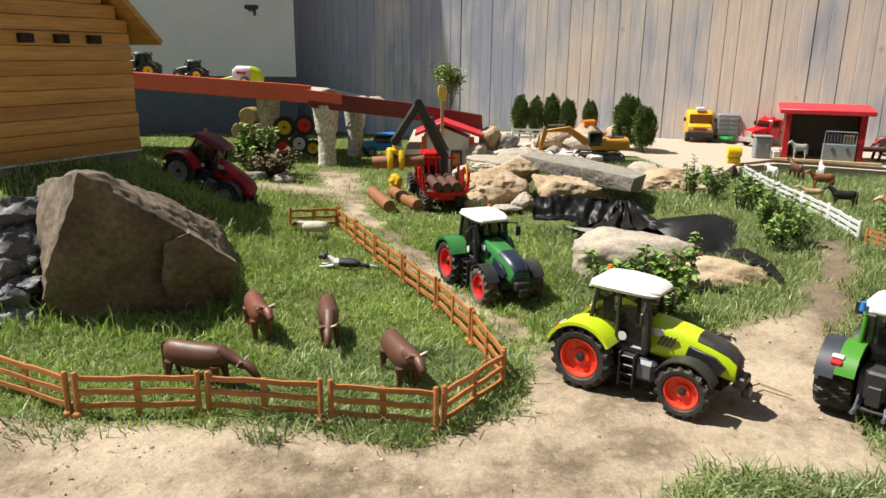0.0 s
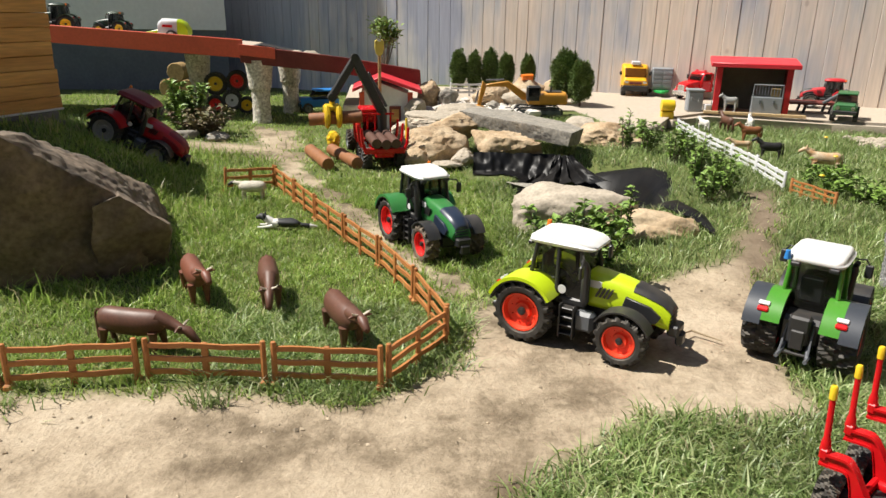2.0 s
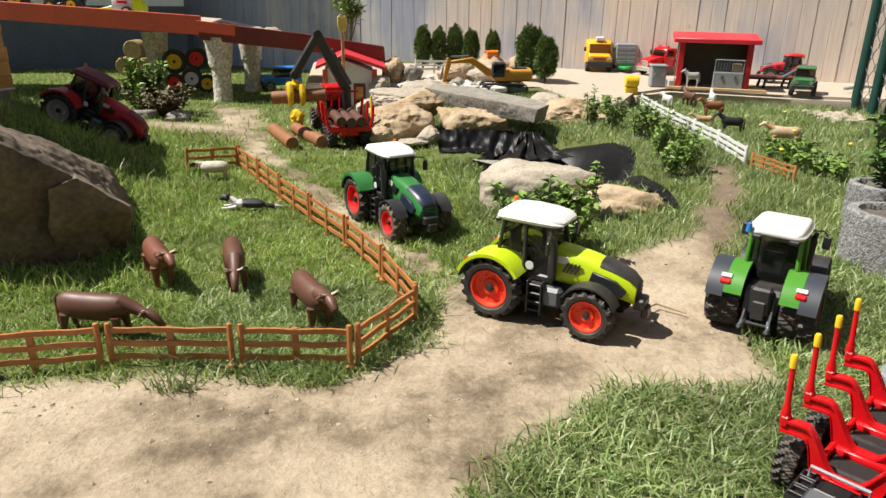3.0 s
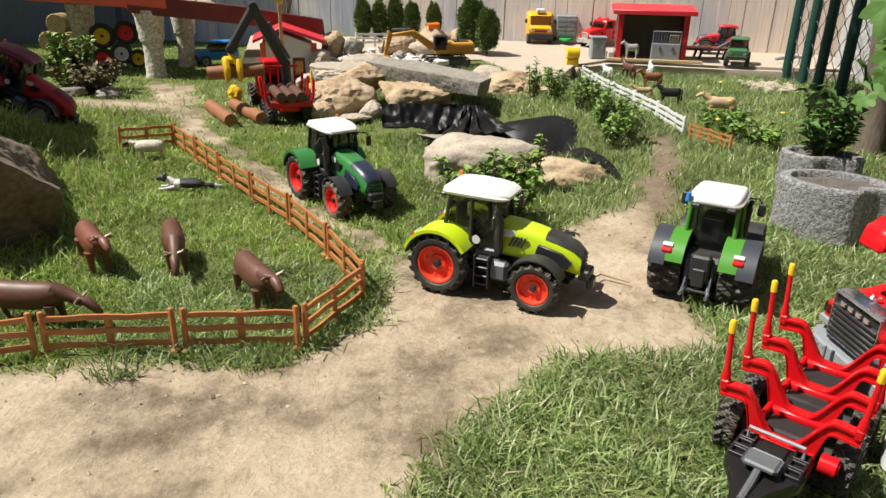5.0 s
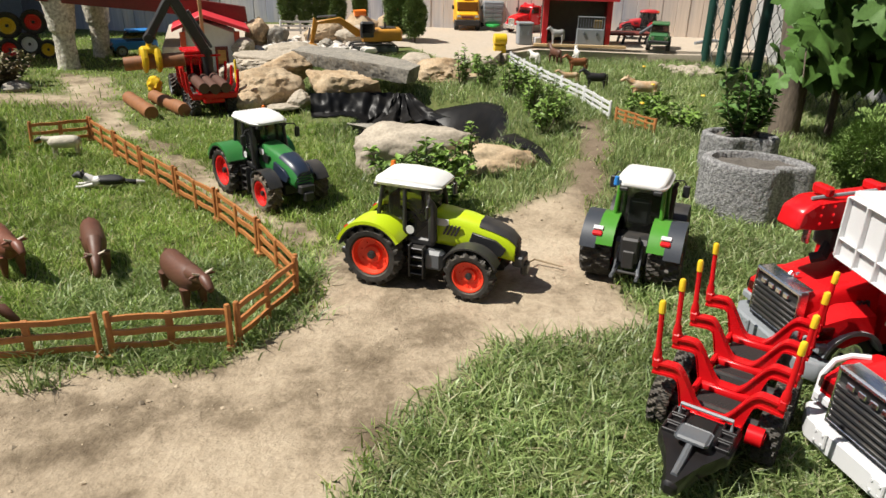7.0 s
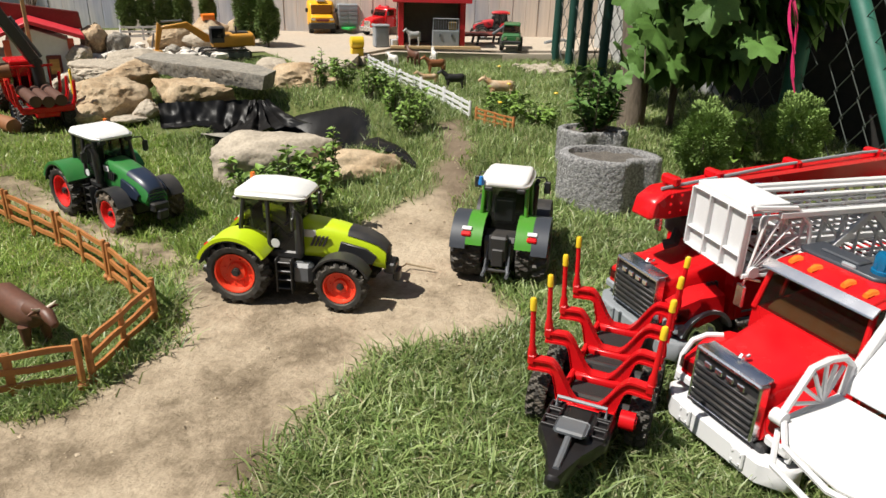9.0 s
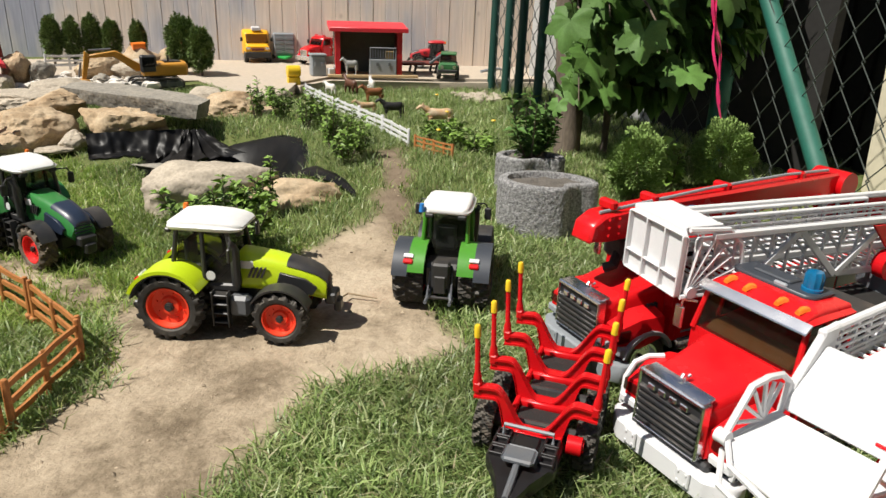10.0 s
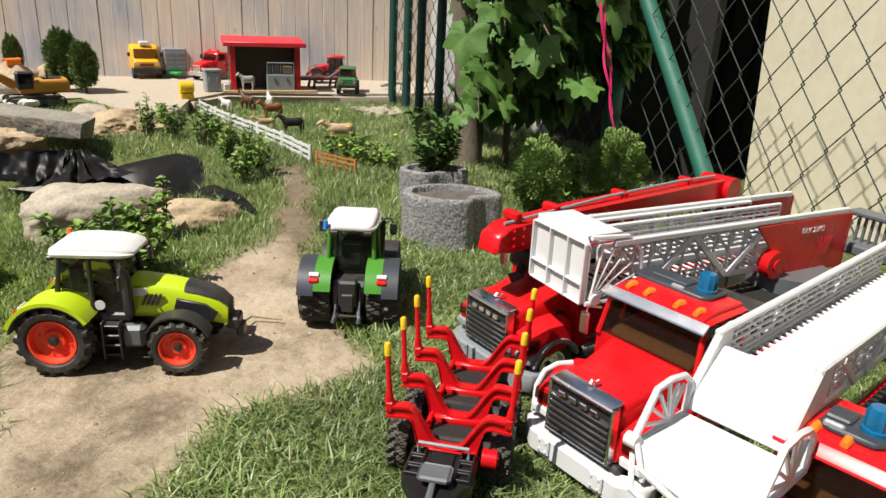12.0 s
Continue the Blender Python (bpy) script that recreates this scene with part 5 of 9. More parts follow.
def truck_three():
    place = Matrix.Translation((0.520, 0.182, 0)) @ HEAD @ Matrix.Scale(0.92, 4)
    own = place.inverted() @ Matrix.Translation((0.500, 0.178, 0)) @ HEAD       # the ladder's own axes
    t = thing("ladder_truck", place, "red toy fire truck with a white ladder and basket", "toy truck", "toy fire trucks")
    truck_front(t, False, False)
    truck_rear(t, 0.66)
    beacon(t, -0.178, -0.010, 0.237, 0.045)
    part("ladder_bearing", rod(B(), (-0.60, -0.10, 0.16), (-0.60, -0.10, 0.235), 0.05, n=20), M_dgrey, t)
    ly = -0.115
    hw = 0.049
    lattice(t, own @ Matrix.Translation((-0.66, ly, 0.220)), 0.475, 2 * hw, 0.042, 32, M_white)
    bm = B()
    box(bm, (-0.425, ly, 0.226), (0.47, 0.062, 0.005), 0.001)
    part("ladder_deck", bm, M_white, t, "white inner ladder deck", m=own)
    for s in (-1, 1):
        bm = B()
        box(bm, (-0.425, ly + s * hw, 0.264), (0.50, 0.009, 0.008), 0.002)
        part("hand_rail", bm, M_white, t, m=own)
        bm = B()
        prism(bm, [(-0.205, 0.270), (-0.178, 0.266), (-0.140, 0.218), (-0.136, 0.196), (-0.165, 0.200), (-0.200, 0.226)], ly + s * hw - 0.004, ly + s * hw + 0.004, "y", 0.002)
        part("head_cheek", bm, M_white, t, m=own)
        for x0 in (-0.25, -0.33, -0.43, -0.52):
            bm = B()
            d = Vector((0.05, 0, 0.040 if x0 in (-0.25, -0.43) else -0.040))
            box(bm, (x0, ly + s * (hw + 0.004), 0.241), (d.length, 0.004, 0.008), 0.001, Matrix.Rotation(-math.atan2(d.z, d.x), 4, "Y"))
            part("brace", bm, M_white, t, m=own)
    bm = B()
    prism(bm, [(-0.190, 0.248), (-0.182, 0.250), (-0.136, 0.208), (-0.134, 0.192), (-0.142, 0.192)], ly - hw, ly + hw, "y", 0.002)
    part("ladder_head", bm, M_white, t, m=own)
    x0, hy, ly = -0.134, 0.059, -0.106
    bm = B()
    prism(bm, [(x0, ly - hy), (-0.045, ly - hy), (-0.022, ly - hy + 0.022), (-0.010, ly + 0.020), (-0.022, ly + hy), (x0, ly + hy)], 0.184, 0.190, "z", 0.002)
    basket = part("basket", bm, M_white, t, "white rescue basket with fan-shaped sides", m=own)
    for y in (ly - hy, ly + hy):
        bm = B()
        tube(bm, [(x0, y, 0.190), (x0 - 0.004, y, 0.222), (x0 + 0.012, y, 0.234), (x0 + 0.035, y, 0.238), (x0 + 0.060, y, 0.236), (x0 + 0.088, y, 0.196), (x0 + 0.090, y, 0.188), (x0, y, 0.188)], 0.0036, 6)
        side = part("basket_side", bm, M_white, basket)
        for k in range(6):
            a = radians(16 + k * 21)
            L = 0.046 if k < 4 else 0.040
            bm = B()
            rod(bm, (x0 + 0.030, y, 0.190), (x0 + 0.030 + L * math.cos(a), y, 0.190 + L * math.sin(a)), 0.0022, n=5)
            part("rib", bm, M_white, side)
    bm = B()
    tube(bm, [(x0 + 0.085, ly - hy, 0.192), (-0.012, ly - 0.030, 0.192), (0.004, ly + 0.020, 0.192), (-0.006, ly + hy, 0.192), (x0 + 0.085, ly + hy, 0.192)], 0.0030, 6)
    part("step_rail", bm, M_white, basket)
    bm = B()
    tube(bm, [(x0 + 0.088, ly - hy, 0.178), (0.0, ly - 0.030, 0.178), (0.014, ly + 0.020, 0.178), (0.0, ly + hy, 0.178)], 0.0030, 6)
    part("step_rail", bm, M_white, basket)
    bm = B()
    rod(bm, (x0 + 0.092, ly - hy - 0.006, 0.194), (x0 + 0.092, ly - hy + 0.006, 0.194), 0.007, n=12)
    part("pivot", bm, M_white, basket)



truck_two()
truck_one()
truck_three()


def timber_trailer():
    # local x points from the drawbar to the rear
    o, ang = Vector((0.535, 0.581)), math.atan2(0.131, 0.175)
    t = thing("timber_trailer", Matrix.Translation((o.x, o.y, 0.002)) @ Matrix.Rotation(ang, 4, "Z"), "red toy timber trailer with yellow-tipped stakes", "toy trailer")
    for s in (-1, 1):
        for x in (0.03, 0.115):
            wheel(t, x, s * 0.064, 0.036, 0.026, M_black, 18, 0.2)
    for y in (-0.034, 0.034):
        bm = B()
        box(bm, (0.108, y, 0.050), (0.245, 0.007, 0.014), 0.002)
        part("side_rail", bm, M_red, t)
    for x in (0.03, 0.115):
        bm = B()
        rod(bm, (x, -0.06, 0.040), (x, 0.06, 0.040), 0.009)
        box(bm, (x, 0, 0.040), (0.05, 0.04, 0.014), 0.003)
        part("axle", bm, M_black, t)
    bm = B()
    rod(bm, (-0.008, -0.044, 0.054), (-0.008, -0.062, 0.054), 0.0115, n=20)
    rod(bm, (-0.008, -0.062, 0.054), (-0.008, -0.064, 0.054), 0.0075, n=16)
    part("crane_socket", bm, M_red, t)

    def crest(u):
        """The upper edge of a bolster: a deep trough between two level arms."""
        a = abs(u)
        return 0.056 + 0.050 * smoothstep(0.10, 0.66, a) - 0.002 * smoothstep(0.66, 1.0, a)

    def belly(u):
        """Its lower edge: down on the frame in the middle, a slim arm outside."""
        a = abs(u)
        return 0.041 + (crest(u) - 0.0165 - 0.041) * smoothstep(0.40, 0.60, a)

    def band(bm, us, low, high, x, w):
        prism(bm, [(u * 0.076, high(u)) for u in us] + [(u * 0.076, low(u)) for u in reversed(us)], x - w, x + w, "x")

    for i in range(4):
        x = 0.0 + i * 0.0735
        us = [-1 + k / 24 for k in range(49)]
        outer = [k / 24 for k in range(10, 25)]
        bm = B()
        band(bm, us, belly, lambda u: crest(u) - 0.001, x, 0.0034)
        band(bm, us, lambda u: crest(u) - 0.0034, crest, x, 0.0064)
        for side in (outer, [-u for u in reversed(outer)]):
            band(bm, side, belly, lambda u: belly(u) + 0.0030, x, 0.0058)
        box(bm, (x + 0.002, 0, 0.048), (0.024, 0.066, 0.013), 0.002)
        bol = part("bolster", bm, M_red, t, smooth=50)
        for s in (-1, 1):
            bm = B()
            box(bm, (x, s * 0.0725, 0.102), (0.013, 0.010, 0.014), 0.002)
            tube(bm, [(x, s * 0.0735, 0.106), (x, s * 0.0738, 0.116), (x, s * 0.0742, 0.122), (x, s * 0.0768, 0.172)], [0.0060, 0.0052, 0.0036, 0.0032], 10)
            st = part("stake", bm, M_red, bol)
            bm = B()
            tube(bm, [(x, s * 0.0767, 0.169), (x, s * 0.0774, 0.183), (x, s * 0.0775, 0.185)], [0.0042, 0.0041, 0.0028], 10)
            part("cap", bm, M_yellow, st, "yellow cap")
    for x in (0.037, 0.11, 0.184):
        bm = B()
        box(bm, (x, 0, 0.046), (0.050, 0.058, 0.003), 0.001)
        part("deck_panel", bm, M_tread, t)
    # front deck and drawbar
    bm = B()
    prism(bm, [(-0.010, -0.041), (-0.010, 0.041), (-0.068, 0.041), (-0.082, 0.030), (-0.100, 0.016), (-0.150, 0.008), (-0.150, -0.008), (-0.100, -0.016), (-0.082, -0.030), (-0.068, -0.041)], 0.040, 0.058, "z", 0.004)
    front = part("front_deck", bm, M_gloss, t, "black front deck")
    bm = B()
    box(bm, (-0.045, 0, 0.059), (0.05, 0.030, 0.005), 0.002)
    part("deck_ridge", bm, M_gloss, front)
    for y in (-0.029, 0.029):
        for x in (-0.024, -0.042, -0.060):
            bm = B()
            for dx, dy, lx, wy in ((-0.0065, 0, 0.003, 0.016), (0.0065, 0, 0.003, 0.016), (0, -0.0075, 0.016, 0.003), (0, 0.0075, 0.016, 0.003)):
                box(bm, (x + dx, y + dy, 0.0600), (lx, wy, 0.006), 0.0008)
            part("socket_frame", bm, M_gloss, front)
    bm = B()
    tube(bm, [(-0.025, -0.030, 0.060), (-0.025, -0.030, 0.074), (-0.025, 0.030, 0.074), (-0.025, 0.030, 0.060)], 0.0022, 6)
    part("chrome_bar", bm, M_mgrey, t, "thin grey bar")
    bm = B()
    box(bm, (-0.072, 0, 0.070), (0.030, 0.038, 0.005), 0.004)
    tube(bm, [(-0.075, 0, 0.067), (-0.105, 0, 0.060), (-0.135, 0, 0.058)], [0.004, 0.0045, 0.004], 8)
    part("control_seat", bm, M_dgrey, t, "grey seat-shaped lever plate")


timber_trailer()


# ---------- paddock: fence, animal figures ----------
def fence_panel(a, c, name, label, material, group, h=0.078, mid=1, rails=(0.020, 0.043, 0.066), rh=0.0085, z0=None, feet=True, category="toy fence"):
    """A toy fence panel from a to c with end posts, mid posts and rails."""
    a, c = Vector((*a, gzf(*a) if z0 is None else z0)), Vector((*c, gzf(*c) if z0 is None else z0))
    d = c - a
    L = d.length
    f = thing(name, Matrix.Translation(a) @ d.to_track_quat("X", "Z").to_matrix().to_4x4(), label, category, group)
    for z in rails:
        bm = B()
        n = 6
        rings = []
        for k in range(n + 1):
            x = 0.004 + (L - 0.008) * k / n
            zz = z + 0.0012 * math.sin(k * 1.9 + z * 90 + a.x * 40)
            rings.append([(x, -0.0022, zz - rh / 2), (x, 0.0022, zz - rh / 2), (x, 0.0022, zz + rh / 2), (x, -0.0022, zz + rh / 2)])
        loft(bm, rings)
        part("rail", bm, material, f)
    for x in (0.004, L - 0.004):
        bm = B()
        tube(bm, [(x, 0, -0.012), (x, 0, h * 0.96), (x, 0, h * 0.99), (x, 0, h)], [0.0052, 0.0048, 0.0040, 0.0018], 8)
        if feet:
            box(bm, (x, 0, 0.004), (0.014, 0.017, 0.013), 0.003)
        part("post", bm, material, f)
    for k in range(mid):
        bm = B()
        box(bm, (L * (k + 1) / (mid + 1), 0.002, h * 0.46), (0.011, 0.005, h * 0.92), 0.0015)
        part("mid_post", bm, material, f)
    return f


POSTS = [(-0.96, 1.20), (-0.785, 1.11), (-0.588, 1.012), (-0.383, 1.028), (-0.183, 1.010), (0.0, 0.988), (0.112, 1.140), (0.060, 1.330), (-0.012, 1.520), (-0.100, 1.713), (-0.190, 1.915), (-0.268, 2.10), (-0.350, 2.280), (-0.500, 2.190)]
for i, (p, q) in enumerate(zip(POSTS, POSTS[1:])):
    p, q = Vector(p), Vector(q)
    u = (q - p).normalized() * 0.0045
    fence_panel(p + u, q - u, "fence_panel", "brown plastic toy paddock fence panel with three rails", M_fence_br, "paddock fence panels")


def figure(name, m, label, category, group, mats, L, H, kind="cow", graze=0.3, turn=0.0):
    """A toy animal as one mesh, facing x; mats: coat, pale trim."""
    bm = B()
    belly, back = H * 0.44, H * 0.97
    cz, rz = (belly + back) / 2, (back - belly) / 2
    prof = {"cow": [(-0.50, 0.30, 0.12), (-0.46, 0.72, 0.06), (-0.36, 0.95, 0.03), (-0.15, 1.0, -0.06), (0.1, 1.0, -0.08), (0.28, 0.95, -0.02), (0.42, 0.75, 0.06), (0.52, 0.45, 0.12)],
            "horse": [(-0.50, 0.30, 0.08), (-0.45, 0.75, 0.05), (-0.32, 0.95, 0.02), (-0.1, 0.85, -0.02), (0.15, 0.88, -0.02), (0.32, 0.92, 0.02), (0.45, 0.7, 0.12), (0.52, 0.4, 0.3)],
            "sheep": [(-0.52, 0.4, 0.0), (-0.46, 0.85, 0.0), (-0.3, 1.05, 0), (0, 1.1, 0), (0.3, 1.05, 0), (0.45, 0.8, 0.05), (0.54, 0.4, 0.1)]}[kind]
    wy = {"cow": 0.30, "horse": 0.25, "sheep": 0.42}[kind]
    rings = []
    for u, r, dz in prof:
        ring = []
        for k in range(12):
            a = k * math.tau / 12
            bump = 1 + (0.06 * noise.noise(Vector((u * 9, a, L * 50))) if kind == "sheep" else 0)
            ring.append((u * L, math.cos(a) * rz * r * wy / 0.30 * 0.80 * bump, cz + dz * rz + math.sin(a) * rz * r * bump))
        rings.append(ring)
    loft(bm, rings)
    # neck and head
    nx, nz = 0.45 * L, cz + rz * 0.45
    drop = graze
    hx, hz = nx + L * (0.27 if kind != "horse" else 0.22), nz + H * (0.28 if kind == "horse" else 0.12) - drop * H
    hx2, hz2 = hx + L * 0.22, hz - H * (0.10 + 0.12 * (drop > 0.1))
    ty = L * turn
    rn = rz * (0.55 if kind != "horse" else 0.5)
    h0 = len(bm.faces)
    tube(bm, [(nx - L * 0.08, 0, nz), (nx + L * 0.08, ty * 0.3, (nz * 0.6 + hz * 0.4)), (hx, ty * 0.8, hz), (hx + L * 0.07, ty, hz + H * 0.01), (hx2, ty * 1.3, hz2), (hx2 + L * 0.02, ty * 1.35, hz2 - H * 0.01)],
         [rn, rn * 0.85, rn * 0.62, rn * 0.66, rn * 0.42, rn * 0.30], 10)
    h1 = len(bm.faces)
    # legs
    for x, back_leg in ((-0.38, True), (0.34, False)):
        for s in (-1, 1):
            y = s * rz * 0.52
            k = 0.02 * L * (1 if s > 0 else -1)
            tube(bm, [(x * L, y, belly + rz * 0.5), (x * L + (0.02 * L if not back_leg else -0.02 * L) + k, y, H * 0.26), (x * L + k, y, H * 0.10), (x * L + k, y, 0.004), (x * L + 0.01 + k, y, -0.004)],
                 [rz * 0.36, rz * 0.20, rz * 0.13, rz * 0.17, rz * 0.18], 8)
    # tail, ears
    tube(bm, [(-0.50 * L, 0, back - rz * 0.3), (-0.55 * L, 0, back - rz * 0.6), (-0.54 * L, 0, H * 0.3)], [rz * 0.13, rz * 0.08, rz * (0.12 if kind != "horse" else 0.2)], 6)
    for s in (-1, 1):
        e0 = (hx - L * 0.01, ty * 0.8 + s * rn * 0.5, hz + rn * 0.35)
        e1 = (hx - L * 0.02, ty * 0.8 + s * rn * (1.5 if kind != "horse" else 0.6), hz + rn * (0.25 if kind != "horse" else 1.2))
        tube(bm, [e0, ((e0[0] + e1[0]) / 2, (e0[1] + e1[1]) / 2, (e0[2] + e1[2]) / 2 + rn * 0.1), e1], [rn * 0.18, rn * 0.22, rn * 0.05], 6)
    if kind == "horse":
        tube(bm, [(nx - L * 0.05, 0, back + rz * 0.1), (nx + L * 0.08, ty * 0.4, (nz + hz) / 2 + rn * 0.75), (hx, ty * 0.8, hz + rn * 0.7)], [rn * 0.25, rn * 0.3, rn * 0.2], 6)
    nf = len(bm.faces)
    if kind == "cow":
        for s in (-1, 1):
            tube(bm, [(hx, ty * 0.8 + s * rn * 0.35, hz + rn * 0.5), (hx + L * 0.01, ty * 0.8 + s * rn * 0.95, hz + rn * 0.75), (hx + L * 0.04, ty * 0.8 + s * rn * 1.15, hz + rn * 1.05)], [rn * 0.14, rn * 0.12, rn * 0.04], 6)
        blob(bm, (-0.22 * L, 0, belly - rz * 0.02), (rz * 0.3, rz * 0.3, rz * 0.25), 1, 0.1)
    bm.faces.ensure_lookup_table()
    for i, f in enumerate(bm.faces):
        f.material_index = 1 if i >= nf or (kind == "sheep" and h0 + 20 <= i < h1) else 0
    ob = part(name, bm, mats[0], smooth=60)
    if len(mats) > 1:
        ob.data.materials.append(mats[1])
    ob.matrix_world = m
    return tagged(ob, label, category, group)


M_horn = mat("horn", (0.70, 0.60, 0.48), 0.5)
M_sheep = mat("sheep_cream", (0.62, 0.57, 0.47), 0.8, var=0.2, scale=60, bump=0.8, bscale=300)
M_black_coat = mat("black_coat", (0.018, 0.017, 0.017), 0.5)
M_white_coat = mat("white_coat", (0.68, 0.65, 0.60), 0.55, var=0.15, scale=40)
M_chestnut = mat("chestnut_coat", (0.27, 0.10, 0.04), 0.5, var=0.15)
M_tan_coat = mat("tan_coat", (0.45, 0.25, 0.11), 0.5, var=0.3, scale=50, col2=(0.6, 0.48, 0.34))
figure("cow_figure", heading(-0.430, 1.140, -14, dz=-0.012), "dark brown toy cow figure grazing behind the fence", "toy cow", "toy cows", (M_cow, M_horn), 0.125, 0.092, "cow", 0.34)
figure("cow_figure", heading(-0.385, 1.375, -65, dz=-0.008), "red-brown toy cow figure standing on the grass", "toy cow", "toy cows", (M_cow_red, M_horn), 0.115, 0.098, "cow", 0.03, 0.05)
figure("cow_figure", heading(-0.232, 1.350, -78, dz=-0.010), "brown toy cow figure with lowered head", "toy cow", "toy cows", (M_cow, M_horn), 0.120, 0.096, "cow", 0.30, -0.05)
figure("cow_figure", heading(-0.075, 1.155, -66, dz=-0.008), "brown toy cow figure looking over the fence", "toy cow", "toy cows", (M_cow, M_horn), 0.118, 0.100, "cow", 0.06, 0.0)
figure("sheep_figure", heading(-0.395, 2.115, 178), "cream toy sheep figure with a dark face", "toy sheep", "", (M_sheep, M_black_coat), 0.075, 0.062, "sheep", 0.05)


def collie():
    bm = B()
    blob(bm, (0, 0, 0.018), (0.055, 0.022, 0.018), 3, 0.15, 1.5, 3)
    tube(bm, [(-0.045, 0, 0.022), (-0.065, 0.0, 0.034), (-0.082, 0.002, 0.040), (-0.098, 0.003, 0.034)], [0.014, 0.012, 0.012, 0.005], 8)
    for s in (-1, 1):
        tube(bm, [(-0.04, s * 0.014, 0.012), (-0.075, s * 0.016, 0.006), (-0.09, s * 0.016, 0.006)], [0.007, 0.005, 0.005], 6)
        tube(bm, [(-0.070, s * 0.008, 0.044), (-0.068, s * 0.012, 0.054)], [0.005, 0.001], 5)
    tube(bm, [(0.05, 0, 0.015), (0.08, 0.006, 0.010), (0.105, 0.01, 0.008)], [0.008, 0.009, 0.003], 6)
    m = mat("collie_coat", (0.02, 0.02, 0.022), 0.6, var=0.2, scale=30)
    dog = solo("dog_figure", bm, m, heading(-0.262, 1.83, -8, dz=0.006) @ Matrix.Scale(0.8, 4), "black and white toy sheepdog figure lying in grass", "toy dog", smooth=60)
    dog.data.materials.append(mat("collie_white", (0.62, 0.60, 0.57), 0.6, var=0.1))
    for f in dog.data.polygons:
        c = f.center
        f.material_index = int(-0.062 < c.x < -0.022 or c.z < 0.010 or c.x > 0.09)


collie()


# ---------- barn, boulder and mound ----------
def hull_rock(pts, sub=4, amp=0.008, freq=14.0, seed=1.0):
    bm = B()
    vs = [bm.verts.new(p) for p in pts]
    r = bmesh.ops.convex_hull(bm, input=vs)
    junk = list({g for g in r["geom_interior"] + r["geom_unused"] if isinstance(g, bmesh.types.BMVert) and g.is_valid})
    bmesh.ops.delete(bm, geom=junk, context="VERTS")
    for k in range(sub):
        long = [e for e in bm.edges if e.calc_length() > 0.012]
        if not long:
            break
        bmesh.ops.subdivide_edges(bm, edges=long, cuts=1, use_grid_fill=True)
        bmesh.ops.triangulate(bm, faces=[f for f in bm.faces if len(f.verts) > 4])
    if sub:
        bmesh.ops.smooth_vert(bm, verts=bm.verts[:], factor=0.15, use_axis_x=True, use_axis_y=True, use_axis_z=True)
    off = Vector((seed * 3.3, seed, seed * 2.1))
    bm.normal_update()
    for v in bm.verts:
        n1 = noise.noise(v.co * freq + off) + 0.5 * noise.noise(v.co * freq * 3 + off) + 0.25 * noise.noise(v.co * freq * 8 + off)
        v.co += v.normal * amp * n1
    return bm


def boulder():
    bm = hull_rock([(-0.713, 1.360, 0.337), (-0.740, 1.390, 0.332), (-0.691, 1.420, 0.321), (-0.632, 1.460, 0.268), (-0.551, 1.480, 0.188), (-0.500, 1.510, 0.11), (-0.940, 1.600, 0.268), (-0.955, 1.560, 0.00), (-0.815, 1.375, 0.114), (-0.868, 1.43, 0.02),
                    (-0.737, 1.430, -0.035), (-0.605, 1.470, -0.035), (-0.500, 1.58, -0.03), (-0.930, 1.90, 0.24), (-0.62, 1.92, 0.10), (-1.02, 1.95, 0.10), (-0.56, 1.9, -0.03)], 6, 0.0115, 11, 1.0)
    solo("boulder", bm, M_rock_dark, Matrix(), "large angular tan and grey boulder lying on the grass", "rock", smooth=30)
    bm = hull_rock([(-0.590, 1.428, 0.180), (-0.540, 1.455, 0.196), (-0.467, 1.500, 0.118), (-0.478, 1.545, 0.030), (-0.500, 1.57, -0.03), (-0.61, 1.495, -0.04), (-0.600, 1.425, 0.100), (-0.60, 1.60, 0.17), (-0.50, 1.62, 0.08)], 5, 0.0095, 12, 2.0)
    solo("boulder", bm, M_rock_dark, Matrix(), "angular brown slab of stone leaning on the boulder", "rock", smooth=30)


boulder()
rnd = random.Random(12)
M_stone_blue = mat("blue_grey_stone", (0.055, 0.055, 0.062), 0.55, var=0.5, scale=16, col2=(0.20, 0.20, 0.21), bump=1.0, bscale=45, island=0.3)
for i, (x, y, z, s) in enumerate([(-0.955, 1.53, 0.224, 0.036), (-0.918, 1.52, 0.177, 0.03), (-0.953, 1.5, 0.163, 0.038), (-0.917, 1.49, 0.127, 0.026), (-0.942, 1.47, 0.103, 0.036), (-0.9, 1.45, 0.075, 0.026), (-0.94, 1.44, 0.052, 0.04), (-0.93, 1.4, 0.003, 0.044), (-0.894, 1.42, 0.015, 0.03), (-0.869, 1.38, -0.031, 0.036), (-0.911, 1.36, -0.045, 0.042), (-0.842, 1.4, -0.016, 0.026)]):
    bm = B()
    blob(bm, (0, 0, 0), (s * 1.75, s * 1.5, s * 1.15), 4, 0.30, 1.6, i + 0.3, facet=0.8, fine=0.12)
    solo("stone", bm, M_stone_blue, pose(x, y, z, rnd.uniform(-20, 20), rnd.uniform(-20, 20), rnd.uniform(0, 360)), "dark blue-grey field stone stacked beside the boulder", "stone", "stacked stones", smooth=40)


